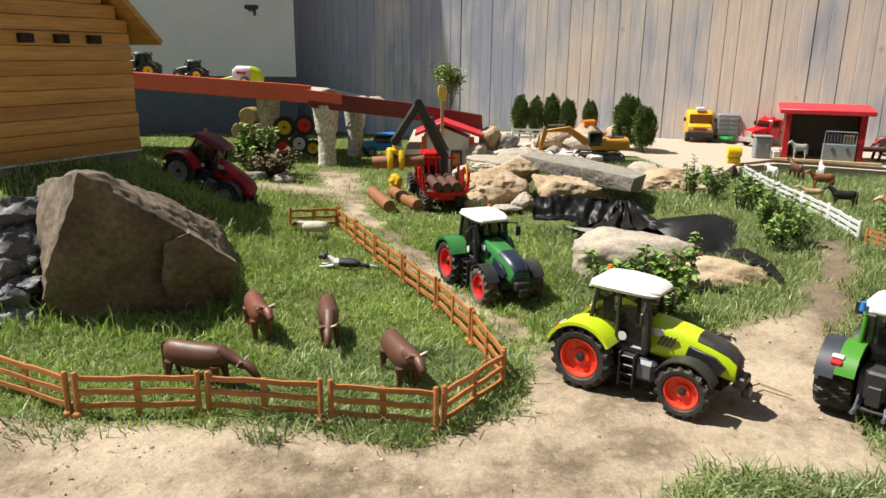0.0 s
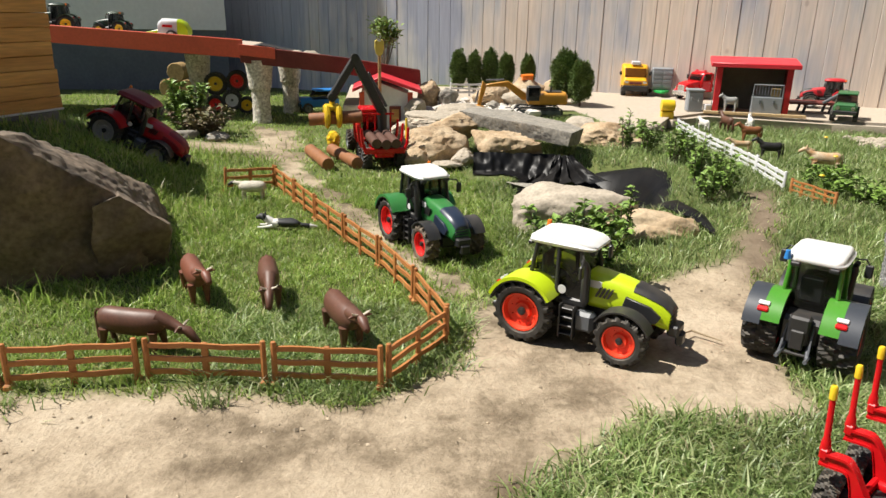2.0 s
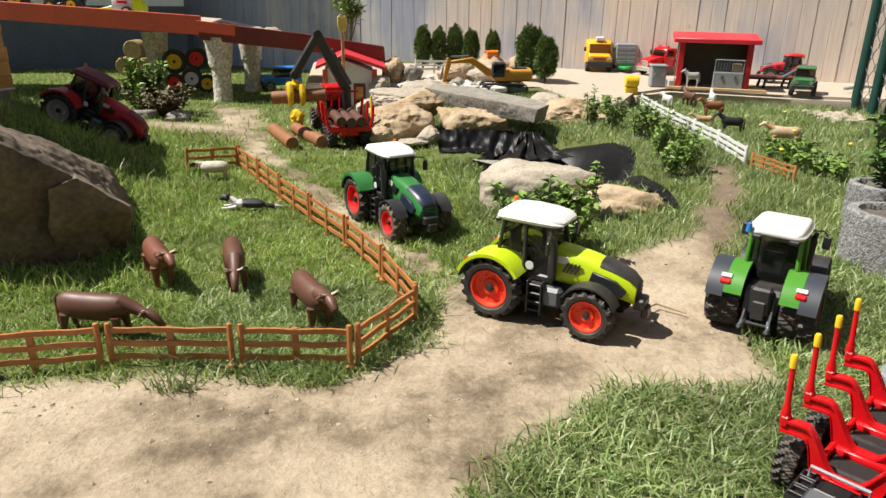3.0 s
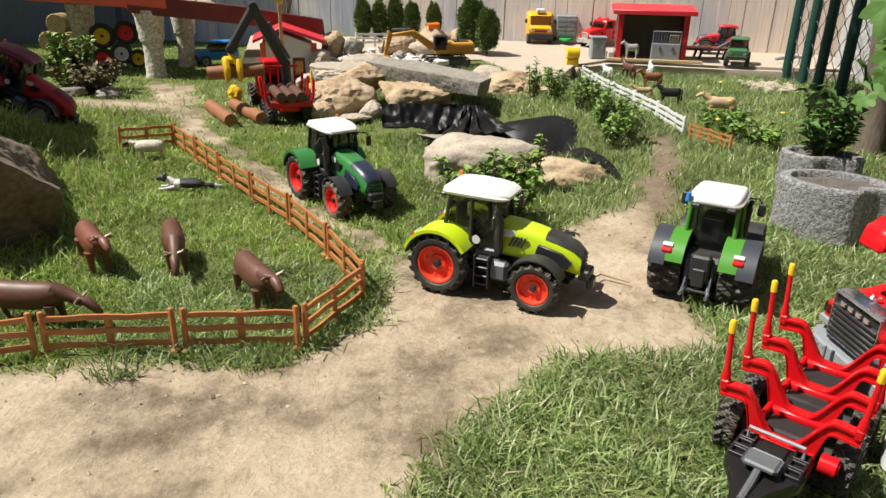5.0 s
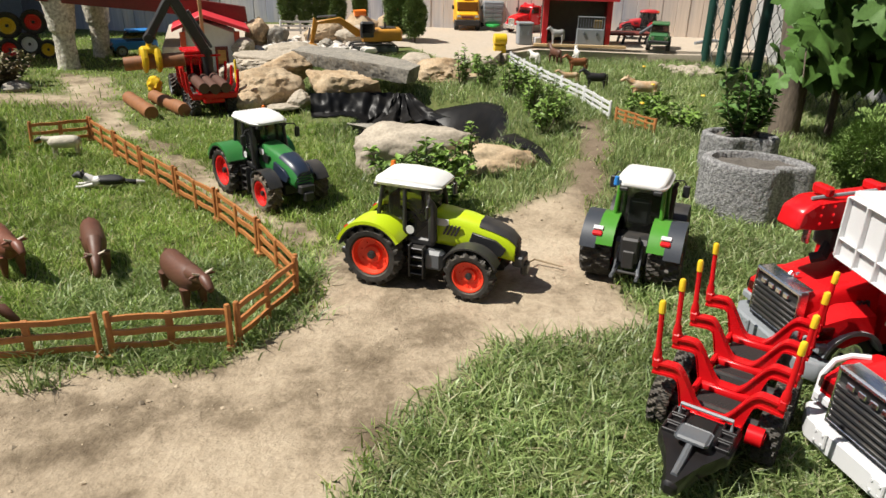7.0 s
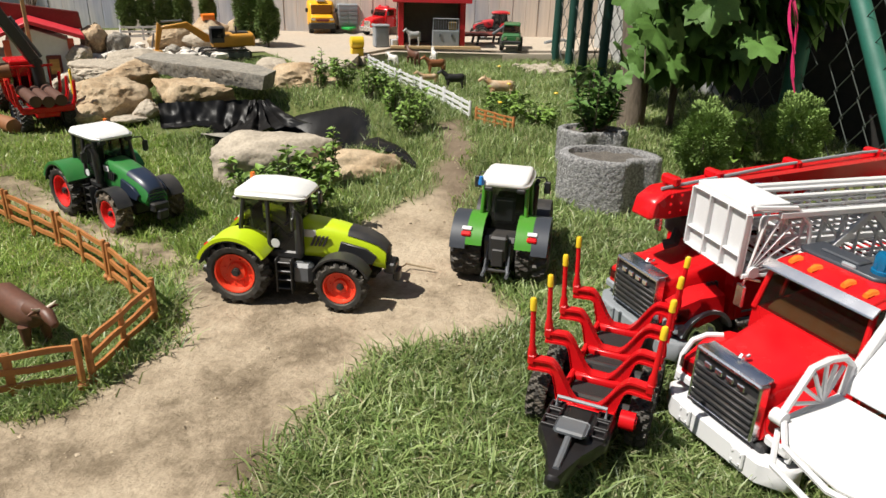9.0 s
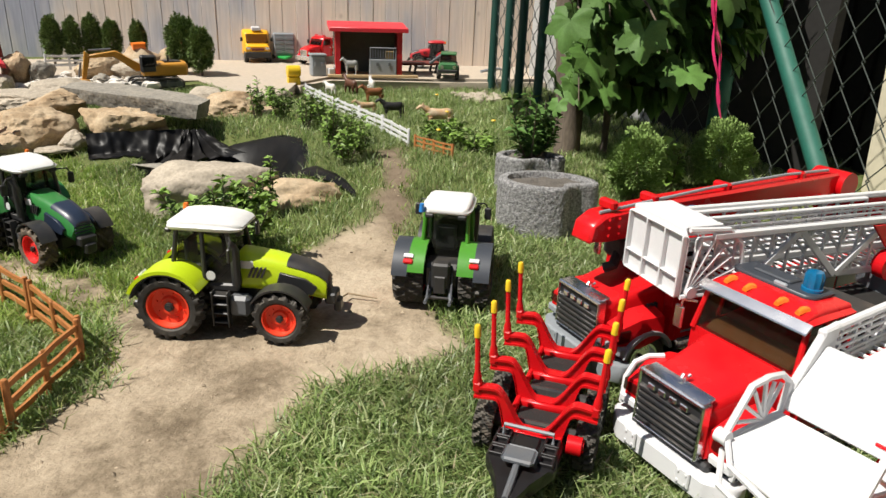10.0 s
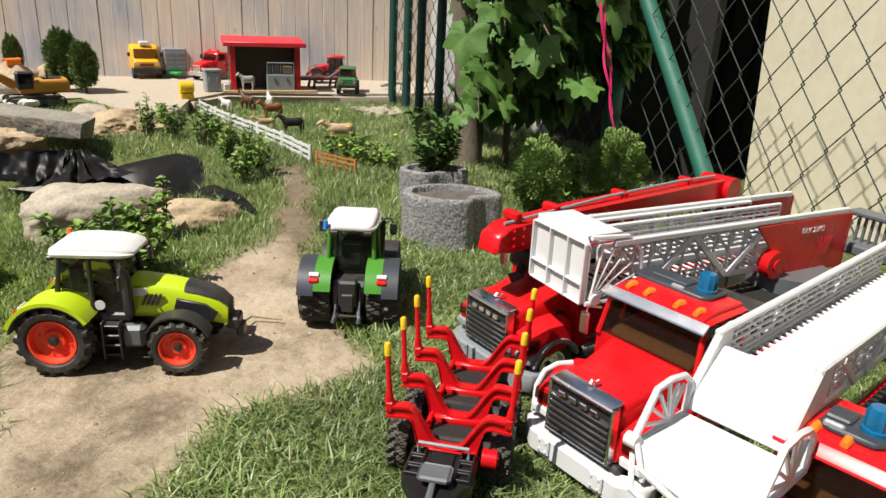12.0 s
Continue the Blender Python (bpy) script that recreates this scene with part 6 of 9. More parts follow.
def barn():
    A, D = Vector((-1.06, 2.45, 0)), Vector((-0.23, -0.42, 0)).normalized()     # right corner, along the gable wall
    Nn = Vector((-D.y, D.x, 0)) * -1                                               # into the barn is -Nn
    Nn = Vector((0.88, -0.48, 0)).normalized()
    m = Matrix(((D.x, -Nn.x, 0, A.x), (D.y, -Nn.y, 0, A.y), (0, 0, 1, 0), (0, 0, 0, 1)))   # local x along the wall, y inward
    b = thing("barn", m, "toy barn of oiled pine boards on a grey block base", "toy barn")
    W, DEP, z0, eave = 0.54, 0.55, 0.235, 0.66
    bh = 0.043
    rn = random.Random(4)
    k = 0
    z = z0
    while z < 1.06:
        cut = max(0.0, (z + bh - eave)) * 1.0
        if 2 * cut < W - 0.05:
            bm = B()
            x0, x1 = cut + rn.uniform(-0.004, 0.004), W - cut
            box(bm, ((x0 + x1) / 2, 0.0 + rn.uniform(-0.0012, 0.0012), z + bh / 2), (x1 - x0, 0.018, bh - 0.0014), 0.0015)
            part("board", bm, M_barn, b)
        if z < eave:
            bm = B()
            box(bm, (0.006, DEP / 2 + 0.012, z + bh / 2), (0.018, DEP - 0.02, bh - 0.0014), 0.0015)
            part("board", bm, M_barn, b)
            bm = B()
            box(bm, (W - 0.006, DEP / 2 + 0.012, z + bh / 2), (0.018, DEP - 0.02, bh - 0.0014), 0.0015)
            part("board", bm, M_barn, b)
        z += bh
        k += 1
    bm = B()
    prism(bm, [(0, z0), (W, z0), (W, eave), (W / 2, eave + W / 2 * 1.0), (0, eave)], DEP - 0.02, DEP, "y")
    part("back_wall", bm, M_barn, b)
    for s, x in ((1, 0), (-1, W)):
        bm = B()
        prism(bm, [(W / 2, eave + W / 2 + 0.03), (W / 2, eave + W / 2), (W / 2 - s * (W / 2 + 0.075), eave - 0.075), (W / 2 - s * (W / 2 + 0.085), eave - 0.060)], -0.07, DEP + 0.07, "y", 0.002)
        part("roof", bm, M_barn, b, "sloping pine roof")
    for row in range(2):
        n = 5
        for j in range(n):
            bm = B()
            w = W / n
            box(bm, ((j + 0.5) * w + (0.02 if row else 0), -0.004, 0.168 + row * 0.034 + 0.015), (w - 0.003, 0.03, 0.031), 0.003)
            part("block", bm, M_block, b)
    bm = B()
    box(bm, (W / 2, DEP / 2, 0.13), (W - 0.02, DEP - 0.04, 0.20), 0.004)
    part("foundation", bm, M_block, b)
    for x in (0.14, 0.25, 0.36, 0.47):
        bm = B()
        box(bm, (x, -0.016, 0.600), (0.040, 0.03, 0.026), 0.002)
        part("beam_end", bm, M_barn_dark, b, "dark beam end")
    bm = B()
    box(bm, (W / 2, -0.012, z0 + 0.002), (W, 0.012, 0.006), 0.001)
    part("sill", bm, M_white_dusty, b, "pale sill strip")


barn()
tractor("tractor", heading(-0.915, 2.46, -10, dz=0.004, pitch=-24), "dark red toy tractor standing nose-down on the grassy slope", mat("dark_red_plastic", (0.46, 0.012, 0.020), 0.3, dust=0.06), mat("dark_red_roof", (0.16, 0.010, 0.014), 0.4), M_rim_grey, nose=mat("dull_red", (0.22, 0.01, 0.015), 0.4), k=1.0)


# ---------- plants ----------
def leaf_mesh(name, pts, axis, size, width, rng, material, fold=0.25, droop=0.2):
    """Many folded pointed leaves as one mesh: pts roots, axis growing directions."""
    n = len(pts)
    axis = axis / np.linalg.norm(axis, axis=1, keepdims=True)
    up = np.tile([0.0, 0.0, 1.0], (n, 1)) + rng.normal(0, 0.35, (n, 3))
    side = np.cross(axis, up)
    side /= np.linalg.norm(side, axis=1, keepdims=True) + 1e-9
    nor = np.cross(side, axis)
    s = size[:, None]
    w = s * width
    mid = pts + axis * s * 0.5
    tip = pts + axis * s - nor * s * droop
    v = np.stack([pts, mid + side * w / 2 + nor * w * fold, tip, mid - side * w / 2 + nor * w * fold, mid - nor * s * droop * 0.15], 1).reshape(-1, 3)
    base = (np.arange(n) * 5)[:, None]
    loops = np.concatenate([base + [0, 1, 4], base + [1, 2, 4], base + [2, 3, 4], base + [3, 0, 4]], 1)
    me = bpy.data.meshes.new(name)
    me.vertices.add(5 * n)
    me.vertices.foreach_set("co", v.astype(np.float32).ravel())
    me.loops.add(12 * n)
    me.loops.foreach_set("vertex_index", loops.astype(np.int32).ravel())
    me.polygons.add(4 * n)
    me.polygons.foreach_set("loop_start", (np.arange(4 * n) * 3).astype(np.int32))
    me.update(calc_edges=True)
    me.materials.append(material)
    return me


def shrub(name, m, label, category, h, r, stems, leaves, size, material, seed, group="", spread=0.6, bushy=False, width=0.5, low=0.15):
    """A leafy shrub: bent stems with leaves all along them."""
    rng = np.random.default_rng(seed)
    t = thing(name, m, label, category, group)
    P, A = [], []
    for k in range(stems):
        a = rng.uniform(0, math.tau)
        hh = h * rng.uniform(0.55, 1.0)
        rr = r * rng.uniform(0.1, 1.0) * spread
        b0 = np.array([math.cos(a), math.sin(a), 0]) * r * 0.15
        b3 = np.array([math.cos(a) * rr, math.sin(a) * rr, hh])
        ctrl = np.array([math.cos(a) * rr * 0.8, math.sin(a) * rr * 0.8, hh * 0.45])
        us = np.linspace(0, 1, 6)[:, None]
        path = (1 - us) ** 2 * b0 + 2 * us * (1 - us) * ctrl + us ** 2 * b3
        bm = B()
        tube(bm, [tuple(p) for p in path], [0.0035 * h / 0.18 * (1 - 0.75 * u) for u in np.linspace(0, 1, 6)], 5)
        part("stem", bm, M_bark, t)
        n = leaves // stems
        u = rng.uniform(low, 1, n)[:, None]
        q = (1 - u) ** 2 * b0 + 2 * u * (1 - u) * ctrl + u ** 2 * b3
        th = rng.uniform(0, math.tau, n)
        dirv = np.stack([np.cos(th), np.sin(th), rng.uniform(-0.1, 0.9, n)], -1)
        if bushy:
            q = q + dirv * rng.uniform(0, 1, n)[:, None] * r * 0.30
        P.append(q)
        A.append(dirv)
    P, A = np.concatenate(P), np.concatenate(A)
    P[:, 2] = np.maximum(P[:, 2], 0.004)
    me = leaf_mesh("foliage", P, A, size * rng.uniform(0.6, 1.3, len(P)), width, rng, material)
    part("foliage", me, material, t)
    return t


def ball_bush(name, m, label, category, rx, rz, n, size, material, seed, group="", trunk=0.03, taper=0.0):
    """A clipped or natural dense bush: leaves filling a lumpy egg, on a short trunk."""
    rng = np.random.default_rng(seed)
    t = thing(name, m, label, category, group)
    bm = B()
    tube(bm, [(0, 0, -0.01), (0.002, 0.001, rz * 0.7), (0.0, 0.0, rz * 1.4)], [trunk * 0.22, trunk * 0.17, trunk * 0.08], 7)
    part("trunk", bm, M_bark, t)
    d = rng.normal(0, 1, (n, 3))
    d /= np.linalg.norm(d, axis=1, keepdims=True)
    lump = 1 + 0.16 * np.sin(d[:, 0] * 5 + seed) * np.cos(d[:, 2] * 6 + d[:, 1] * 4) + 0.10 * np.sin(d[:, 1] * 11 + seed * 2)
    rad = lump * np.cbrt(rng.uniform(0.35, 1.0, n))
    sc = np.array([rx, rx, rz])
    p = d * rad[:, None] * sc
    if taper:
        p[:, :2] *= (1 - taper * (p[:, 2:] / rz) * 0.5)
    p[:, 2] += rz + trunk
    ax = d * [1, 1, 0.6] + [0, 0, 0.8] + rng.normal(0, 0.35, (n, 3))
    me = leaf_mesh("crown", p, ax, size * rng.uniform(0.6, 1.3, n), 0.42, rng, material)
    part("crown", me, material, t)
    return t


# ---------- canopy with ramp, hut, forwarder ----------
def canopy():
    c = thing("canopy_building", Matrix(), "toy parking deck with a red fascia on pebble-dash columns", "toy building")
    bm = B()
    prism(bm, [(-2.15, 0.495), (-0.70, 0.402), (-0.70, 0.312), (-2.15, 0.415)], 3.75, 3.775, "y", 0.003)
    part("fascia", bm, M_red_roof, c, "red painted fascia board")
    bm = B()
    prism(bm, [(-2.15, 0.455), (-0.69, 0.362), (-0.69, 0.325), (-2.15, 0.42)], 3.775, 4.35, "y", 0.002)
    part("deck", bm, M_concrete, c, "grey deck slab")
    bm = B()
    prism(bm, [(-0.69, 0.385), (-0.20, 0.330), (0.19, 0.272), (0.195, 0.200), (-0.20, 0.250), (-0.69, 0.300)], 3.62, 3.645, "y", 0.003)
    part("ramp_fascia", bm, M_red_dark, c, "dark red ramp fascia")
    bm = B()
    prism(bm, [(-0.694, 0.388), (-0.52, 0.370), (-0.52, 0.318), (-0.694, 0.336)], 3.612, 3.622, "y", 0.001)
    part("patch", bm, M_red_roof, c, "brighter red board")
    bm = B()
    prism(bm, [(-0.69, 0.345), (-0.20, 0.291), (0.19, 0.233), (0.19, 0.21), (-0.69, 0.315)], 3.645, 3.93, "y", 0.002)
    part("ramp", bm, M_concrete, c)
    for x, y, r in ((-1.00, 4.06, 0.050), (-0.612, 3.685, 0.052), (-0.505, 4.03, 0.050)):
        bm = B()
        prof = [(r * 0.95, -0.02), (r * 0.85, 0.03), (r * 0.80, 0.10), (r * 0.85, 0.16), (r * 1.0, 0.17), (r * 1.05, 0.19), (r * 1.15, 0.24), (r * 1.3, 0.31), (0, 0.31)]
        prof2 = []
        for (r0, h0), (r1, h1) in zip(prof, prof[1:]):
            for k in range(4):
                prof2.append((r0 + (r1 - r0) * k / 4, h0 + (h1 - h0) * k / 4))
        prof2.append(prof[-1])
        lathe(bm, prof2, 36, Matrix.Translation((x, y, 0)))
        for v in bm.verts:
            d = Vector((v.co.x - x, v.co.y - y, 0))
            if d.length > 1e-4:
                v.co += d.normalized() * 0.004 * (noise.noise(v.co * 90) + 0.5)
        part("column", bm, M_pebble_col, c, "column covered in pale pebbles", smooth=60)


canopy()
for x, z, r, mt, lab in ((-0.900, 0.160, 0.062, M_yellow, "yellow"), (-0.785, 0.175, 0.058, M_rim, "red"), (-0.905, 0.052, 0.052, M_rim, "red"), (-0.815, 0.075, 0.055, M_white, "white"), (-0.738, 0.048, 0.048, M_yellow, "yellow")):
    t = thing("spare_wheel", pose(x, 3.98 + 0.02 * (z > 0.1), 0), "stacked black toy wheel with a %s rim" % lab, "toy wheel", "stacked toy wheels")
    wheel(t, 0, -0.0001, r, r * 0.62, mt, 18, 0.3, z=z)
for x, y, z in ((-1.35, 4.75, 0.055), (-1.22, 4.72, 0.055), (-1.29, 4.74, 0.155)):
    bm = B()
    lathe(bm, [(0, -0.05), (0.055, -0.05), (0.060, -0.044), (0.060, 0.044), (0.055, 0.05), (0, 0.05)], 22, pose(0, 0, 0, 0, 90, 0))
    for v in bm.verts:
        v.co += v.co.normalized() * 0.003 * noise.noise(v.co * 60)
    solo("straw_bale", bm, M_hay, pose(x, y, z, 0, 0, 80), "round straw bale in the shade", "straw bale", "straw bales", smooth=40)

# toys on the deck
M_dk_green = mat("dark_green_plastic", (0.012, 0.045, 0.02), 0.35)
def deck(x):
    return 0.362 + (-0.69 - x) * 0.0637


tractor("tractor", heading(-1.60, 3.95, 185, z=deck(-1.6)), "dark green toy tractor parked on the deck", M_dk_green, M_dk_green, M_yellow, k=0.72)
tractor("tractor", heading(-1.36, 4.02, 175, z=deck(-1.36)), "small dark green toy tractor with yellow rims", M_dk_green, M_dk_green, M_yellow, k=0.60)


def baler():
    t = thing("baler", heading(-1.10, 3.95, 180, z=deck(-1.1), pitch=3), "white and lime toy baler parked on the deck", "toy baler")
    bm = B()
    loft(bm, [rring(-0.05, 0.10, 0.03, 0.105, 0.2), rring(0.03, 0.11, 0.02, 0.105, 0.25), rring(0.05, 0.10, 0.02, 0.085, 0.3)])
    part("hood", bm, M_white, t, "white side hood")
    bm = B()
    loft(bm, [rring(-0.10, 0.09, 0.03, 0.06, 0.3), rring(-0.08, 0.10, 0.02, 0.092, 0.25), rring(-0.048, 0.104, 0.02, 0.106, 0.2)])
    part("tailgate", bm, M_lime, t, "lime tailgate")
    bm = B()
    prism(bm, [(0.05, 0.03), (0.05, 0.05), (0.16, 0.022), (0.16, 0.015)], -0.012, 0.012, "y", 0.002)
    part("drawbar", bm, M_lime, t)
    for s in (-1, 1):
        wheel(t, -0.02, s * 0.06, 0.026, 0.022, M_white, 0, 0.2)
        bm = B()
        box(bm, (0.0, s * 0.056, 0.07), (0.05, 0.002, 0.012), 0)
        part("label_bar", bm, M_red, t, "red label bar")


baler()
bm = B()
prism(bm, [(-0.12, 0.0), (-0.13, 0.016), (-0.10, 0.024), (0.10, 0.006), (0.12, 0.0)], -0.06, 0.06, "y", 0.003)
solo("rubber_mat", bm, M_black, pose(-0.52, 3.85, 0.345, 0, 6, 0), "folded black rubber mat on the ramp", "mat")
for i, (x, y, z, s) in enumerate(((-0.36, 3.70, 0.335, 0.035), (-0.31, 3.68, 0.325, 0.028), (-0.43, 3.80, 0.335, 0.03))):
    bm = B()
    blob(bm, (0, 0, 0), (s * 1.4, s, s * 0.6), 3, 0.3, 1.5, i + 4.4, facet=0.4)
    solo("stone", bm, M_rock_pale, pose(x, y, z, 0, 0, i * 70), "pale flat stone on the ramp", "stone", "loose stones")


def hut():
    h = thing("hut", pose(0.02, 3.42, 0.0, 0, 0, 0), "white toy hut with a bright red roof and trim", "toy hut")
    bm = B()
    prism(bm, [(-0.12, -0.02), (0.11, -0.02), (0.11, 0.175), (-0.02, 0.225), (-0.12, 0.185)], 0.0, 0.2, "y", 0.002)
    part("wall", bm, M_wall_white, h)
    for s, a, c in ((1, (-0.025, 0.262), (0.165, 0.198)), (-1, (-0.025, 0.262), (-0.16, 0.205))):
        bm = B()
        prism(bm, [a, c, (c[0], c[1] - 0.016), (a[0], a[1] - 0.016)], -0.045, 0.23, "y", 0.002)
        part("roof", bm, M_red2, h, "bright red roof board")
    for x in (0.112, -0.118):
        bm = B()
        box(bm, (x, -0.003, 0.085), (0.024, 0.012, 0.20), 0.002)
        part("corner_post", bm, M_red_roof, h)
    bm = B()
    box(bm, (0.04, -0.004, 0.055), (0.055, 0.008, 0.13), 0.002)
    door = part("door", bm, M_red_dark, h, "dark red door")
    bm = B()
    box(bm, (0.04, -0.009, 0.075), (0.035, 0.004, 0.06), 0.001)
    part("door_panel", bm, M_barn, door)


hut()


def sign_mast():
    t = thing("sign_mast", pose(-0.010, 2.92, 0.0), "wooden mast with a small yellow sign on top", "sign")
    bm = B()
    box(bm, (0, 0, 0.19), (0.013, 0.010, 0.40), 0.002)
    part("mast", bm, mat("pale_wood", (0.55, 0.36, 0.17), 0.6), t)
    bm = B()
    prism(bm, [(-0.014, 0.392), (-0.019, 0.412), (-0.018, 0.440), (-0.010, 0.448), (-0.003, 0.436), (0.003, 0.436), (0.010, 0.448), (0.018, 0.440), (0.019, 0.412), (0.014, 0.392), (0.006, 0.384), (-0.006, 0.384)], -0.011, -0.004, "y", 0.002)
    part("sign_board", bm, mat("pale_yellow", (0.78, 0.62, 0.12), 0.45), t, "plain yellow sign shape")


sign_mast()
shrub("sapling", pose(0.0, 3.74, 0.26), "small green sapling with a bushy top", "sapling", 0.255, 0.105, 10, 900, 0.022, mat("sapling_leaf", (0.17, 0.26, 0.04), 0.5, island=0.35), 21, bushy=True, spread=0.8, low=0.70)
shrub("shrub", heading(-0.90, 3.32, 0), "leafy green shrub growing beside the deck", "shrub", 0.24, 0.15, 18, 1500, 0.030, M_leaf, 22, spread=0.85)
shrub("shrub", heading(-0.78, 3.24, 0), "low grey-green shrub with reddish leaves", "shrub", 0.14, 0.17, 22, 1300, 0.026, mat("mixed_leaf", (0.13, 0.14, 0.05), 0.6, col2=(0.17, 0.10, 0.06), island=0.4), 23, spread=1.0)
for i, (x, y, s) in enumerate(((-0.98, 3.16, 0.05), (-0.86, 3.12, 0.045), (-0.72, 3.13, 0.05))):
    bm = B()
    blob(bm, (0, 0, 0), (s * 1.5, s, s * 0.5), 3, 0.3, 1.3, i + 9.1, facet=0.3)
    solo("stone", bm, M_slab, heading(x, y, i * 40, dz=0.01), "flat dark stone edging the shrubs", "stone", "loose stones")


def log(name, a, c, r, label, group, parent=None):
    a, c = Vector(a), Vector(c)
    bm = B()
    n = 8
    tube(bm, [a + (c - a) * k / n + Vector((0, 0, 0.0012 * math.sin(k * 2.1))) for k in range(n + 1)], [r * (1 + 0.05 * math.sin(k * 1.7 + r * 900)) for k in range(n + 1)], 14)
    if parent:
        return part(name, bm, M_log, parent, smooth=40)
    mid = (a + c) / 2
    for v in bm.verts:
        v.co -= mid
    return solo(name, bm, M_log, Matrix.Translation(mid), label, "toy log", group, smooth=40)


log("log", (-0.290, 2.83, 0.022), (-0.200, 2.56, 0.022), 0.024, "brown toy log lying on the grass", "toy logs")
log("log", (-0.205, 2.84, 0.022), (-0.095, 2.58, 0.022), 0.024, "brown toy log lying on the grass", "toy logs")


def forwarder():
    t = thing("forwarder", heading(0.000, 2.60, 100, z=0), "red toy forwarder with a black loading crane", "toy forwarder")
    for s in (-1, 1):
        wheel(t, 0.0, s * 0.062, 0.040, 0.036, M_mgrey, 18, 0.3)
        wheel(t, 0.11, s * 0.062, 0.040, 0.036, M_mgrey, 18, 0.3)
        wheel(t, 0.36, s * 0.070, 0.044, 0.038, M_mgrey, 18, 0.3)
    bm = B()
    box(bm, (0.18, 0, 0.06), (0.44, 0.07, 0.03), 0.004)
    box(bm, (0.36, 0, 0.10), (0.13, 0.10, 0.07), 0.01)
    part("frame", bm, M_red, t)
    bm = B()
    loft(bm, [rring(0.20, 0.09, 0.08, 0.18, 0.15), rring(0.28, 0.09, 0.08, 0.18, 0.15)])
    cab = part("cab", bm, M_glass_dark, t, "dark cab windows")
    bm = B()
    box(bm, (0.24, 0, 0.186), (0.11, 0.10, 0.014), 0.004)
    part("roof", bm, M_red, cab)
    bm = B()
    for x in (-0.045, 0.15):
        box(bm, (x, 0, 0.072), (0.014, 0.15, 0.02), 0.003)
    box(bm, (0.052, 0, 0.068), (0.20, 0.06, 0.012), 0.003)
    bunk = part("bunk", bm, M_red, t, "red log bunk")
    for x in (-0.045, 0.05, 0.15):
        for s in (-1, 1):
            bm = B()
            tube(bm, [(x, s * 0.07, 0.07), (x, s * 0.082, 0.10), (x, s * 0.086, 0.155)], [0.007, 0.006, 0.005], 8)
            part("stake", bm, M_red, bunk)
    bm = B()
    box(bm, (0.17, 0, 0.175), (0.006, 0.15, 0.008), 0.001)
    headboard = part("headboard", bm, M_red, t)
    for k in range(5):
        bm = B()
        box(bm, (0.17, -0.06 + k * 0.03, 0.123), (0.006, 0.006, 0.096), 0.001)
        part("bar", bm, M_red, headboard)
    for y, z in ((-0.040, 0.098), (-0.004, 0.096), (0.032, 0.100)):
        bm = B()
        tube(bm, [(-0.055, y, z), (0.05, y, z + 0.001), (0.16, y, z)], [0.018, 0.0185, 0.018], 14)
        part("log", bm, mat("dark_log", (0.10, 0.045, 0.03), 0.6) if y == -0.040 else bpy.data.materials["dark_log"], t, "dark brown toy log")
    bm = B()
    prism(bm, [(0.0, 0.10), (0.01, 0.18), (0.02, 0.18), (0.02, 0.10)], -0.095, -0.088, "y", 0.001)
    part("marker", bm, M_yellow, t, "yellow marker strip")
    # crane
    bm = B()
    rod(bm, (0.185, -0.03, 0.08), (0.185, -0.03, 0.19), 0.020, n=14)
    part("crane_column", bm, M_black, t)

    def beam(name, a, c, w, h2):
        a, c = Vector(a), Vector(c)
        d = c - a
        bm = B()
        box(bm, (0, 0, 0), (d.length, w, h2), 0.003)
        return part(name, bm, M_black, t, m=Matrix.Translation((a + c) / 2) @ d.to_track_quat("X", "Z").to_matrix().to_4x4())

    beam("crane_boom", (0.185, -0.03, 0.18), (0.17, 0.075, 0.385), 0.028, 0.034)
    beam("crane_arm", (0.17, 0.072, 0.385), (0.16, 0.165, 0.245), 0.024, 0.028)
    for p in ((0.185, -0.03, 0.185), (0.17, 0.074, 0.386), (0.16, 0.165, 0.243)):
        bm = B()
        rod(bm, (p[0] - 0.018, p[1], p[2]), (p[0] + 0.018, p[1], p[2]), 0.016, n=12)
        part("crane_joint", bm, M_black, t)
    bm = B()
    tube(bm, [(0.195, -0.05, 0.20), (0.19, 0.02, 0.33)], 0.006, 8)
    part("cylinder", bm, M_dgrey, t)
    # grapple with its log
    g = Vector((0.16, 0.165, 0.165))
    bm = B()
    rod(bm, (g.x, g.y, 0.20), (g.x, g.y, 0.24), 0.010, n=10)
    for s in (-1, 1):
        for dy in (-0.022, 0.022):
            tube(bm, [(g.x, g.y + dy, 0.208), (g.x + s * 0.022, g.y + dy, 0.204), (g.x + s * 0.036, g.y + dy, 0.182), (g.x + s * 0.034, g.y + dy, 0.155), (g.x + s * 0.018, g.y + dy, 0.136), (g.x + s * 0.004, g.y + dy, 0.132)], [0.010, 0.012, 0.012, 0.011, 0.008, 0.004], 8)
    box(bm, (g.x, g.y, 0.206), (0.050, 0.062, 0.022), 0.007)
    part("grapple", bm, M_yellow, t, "yellow grapple")
    bm = B()
    tube(bm, [(g.x + 0.02, g.y + 0.085, 0.158), (g.x, g.y, 0.165), (g.x - 0.02, g.y - 0.11, 0.172)], [0.024, 0.0245, 0.024], 14)
    part("held_log", bm, M_log, t, "brown log held in the grapple")
    bm = B()
    blob(bm, (0.30, 0.150, 0.055), (0.028, 0.028, 0.034), 3, 0.35, 2.4, 5)
    part("harvester_head", bm, M_yellow, t, "yellow harvester head")


forwarder()


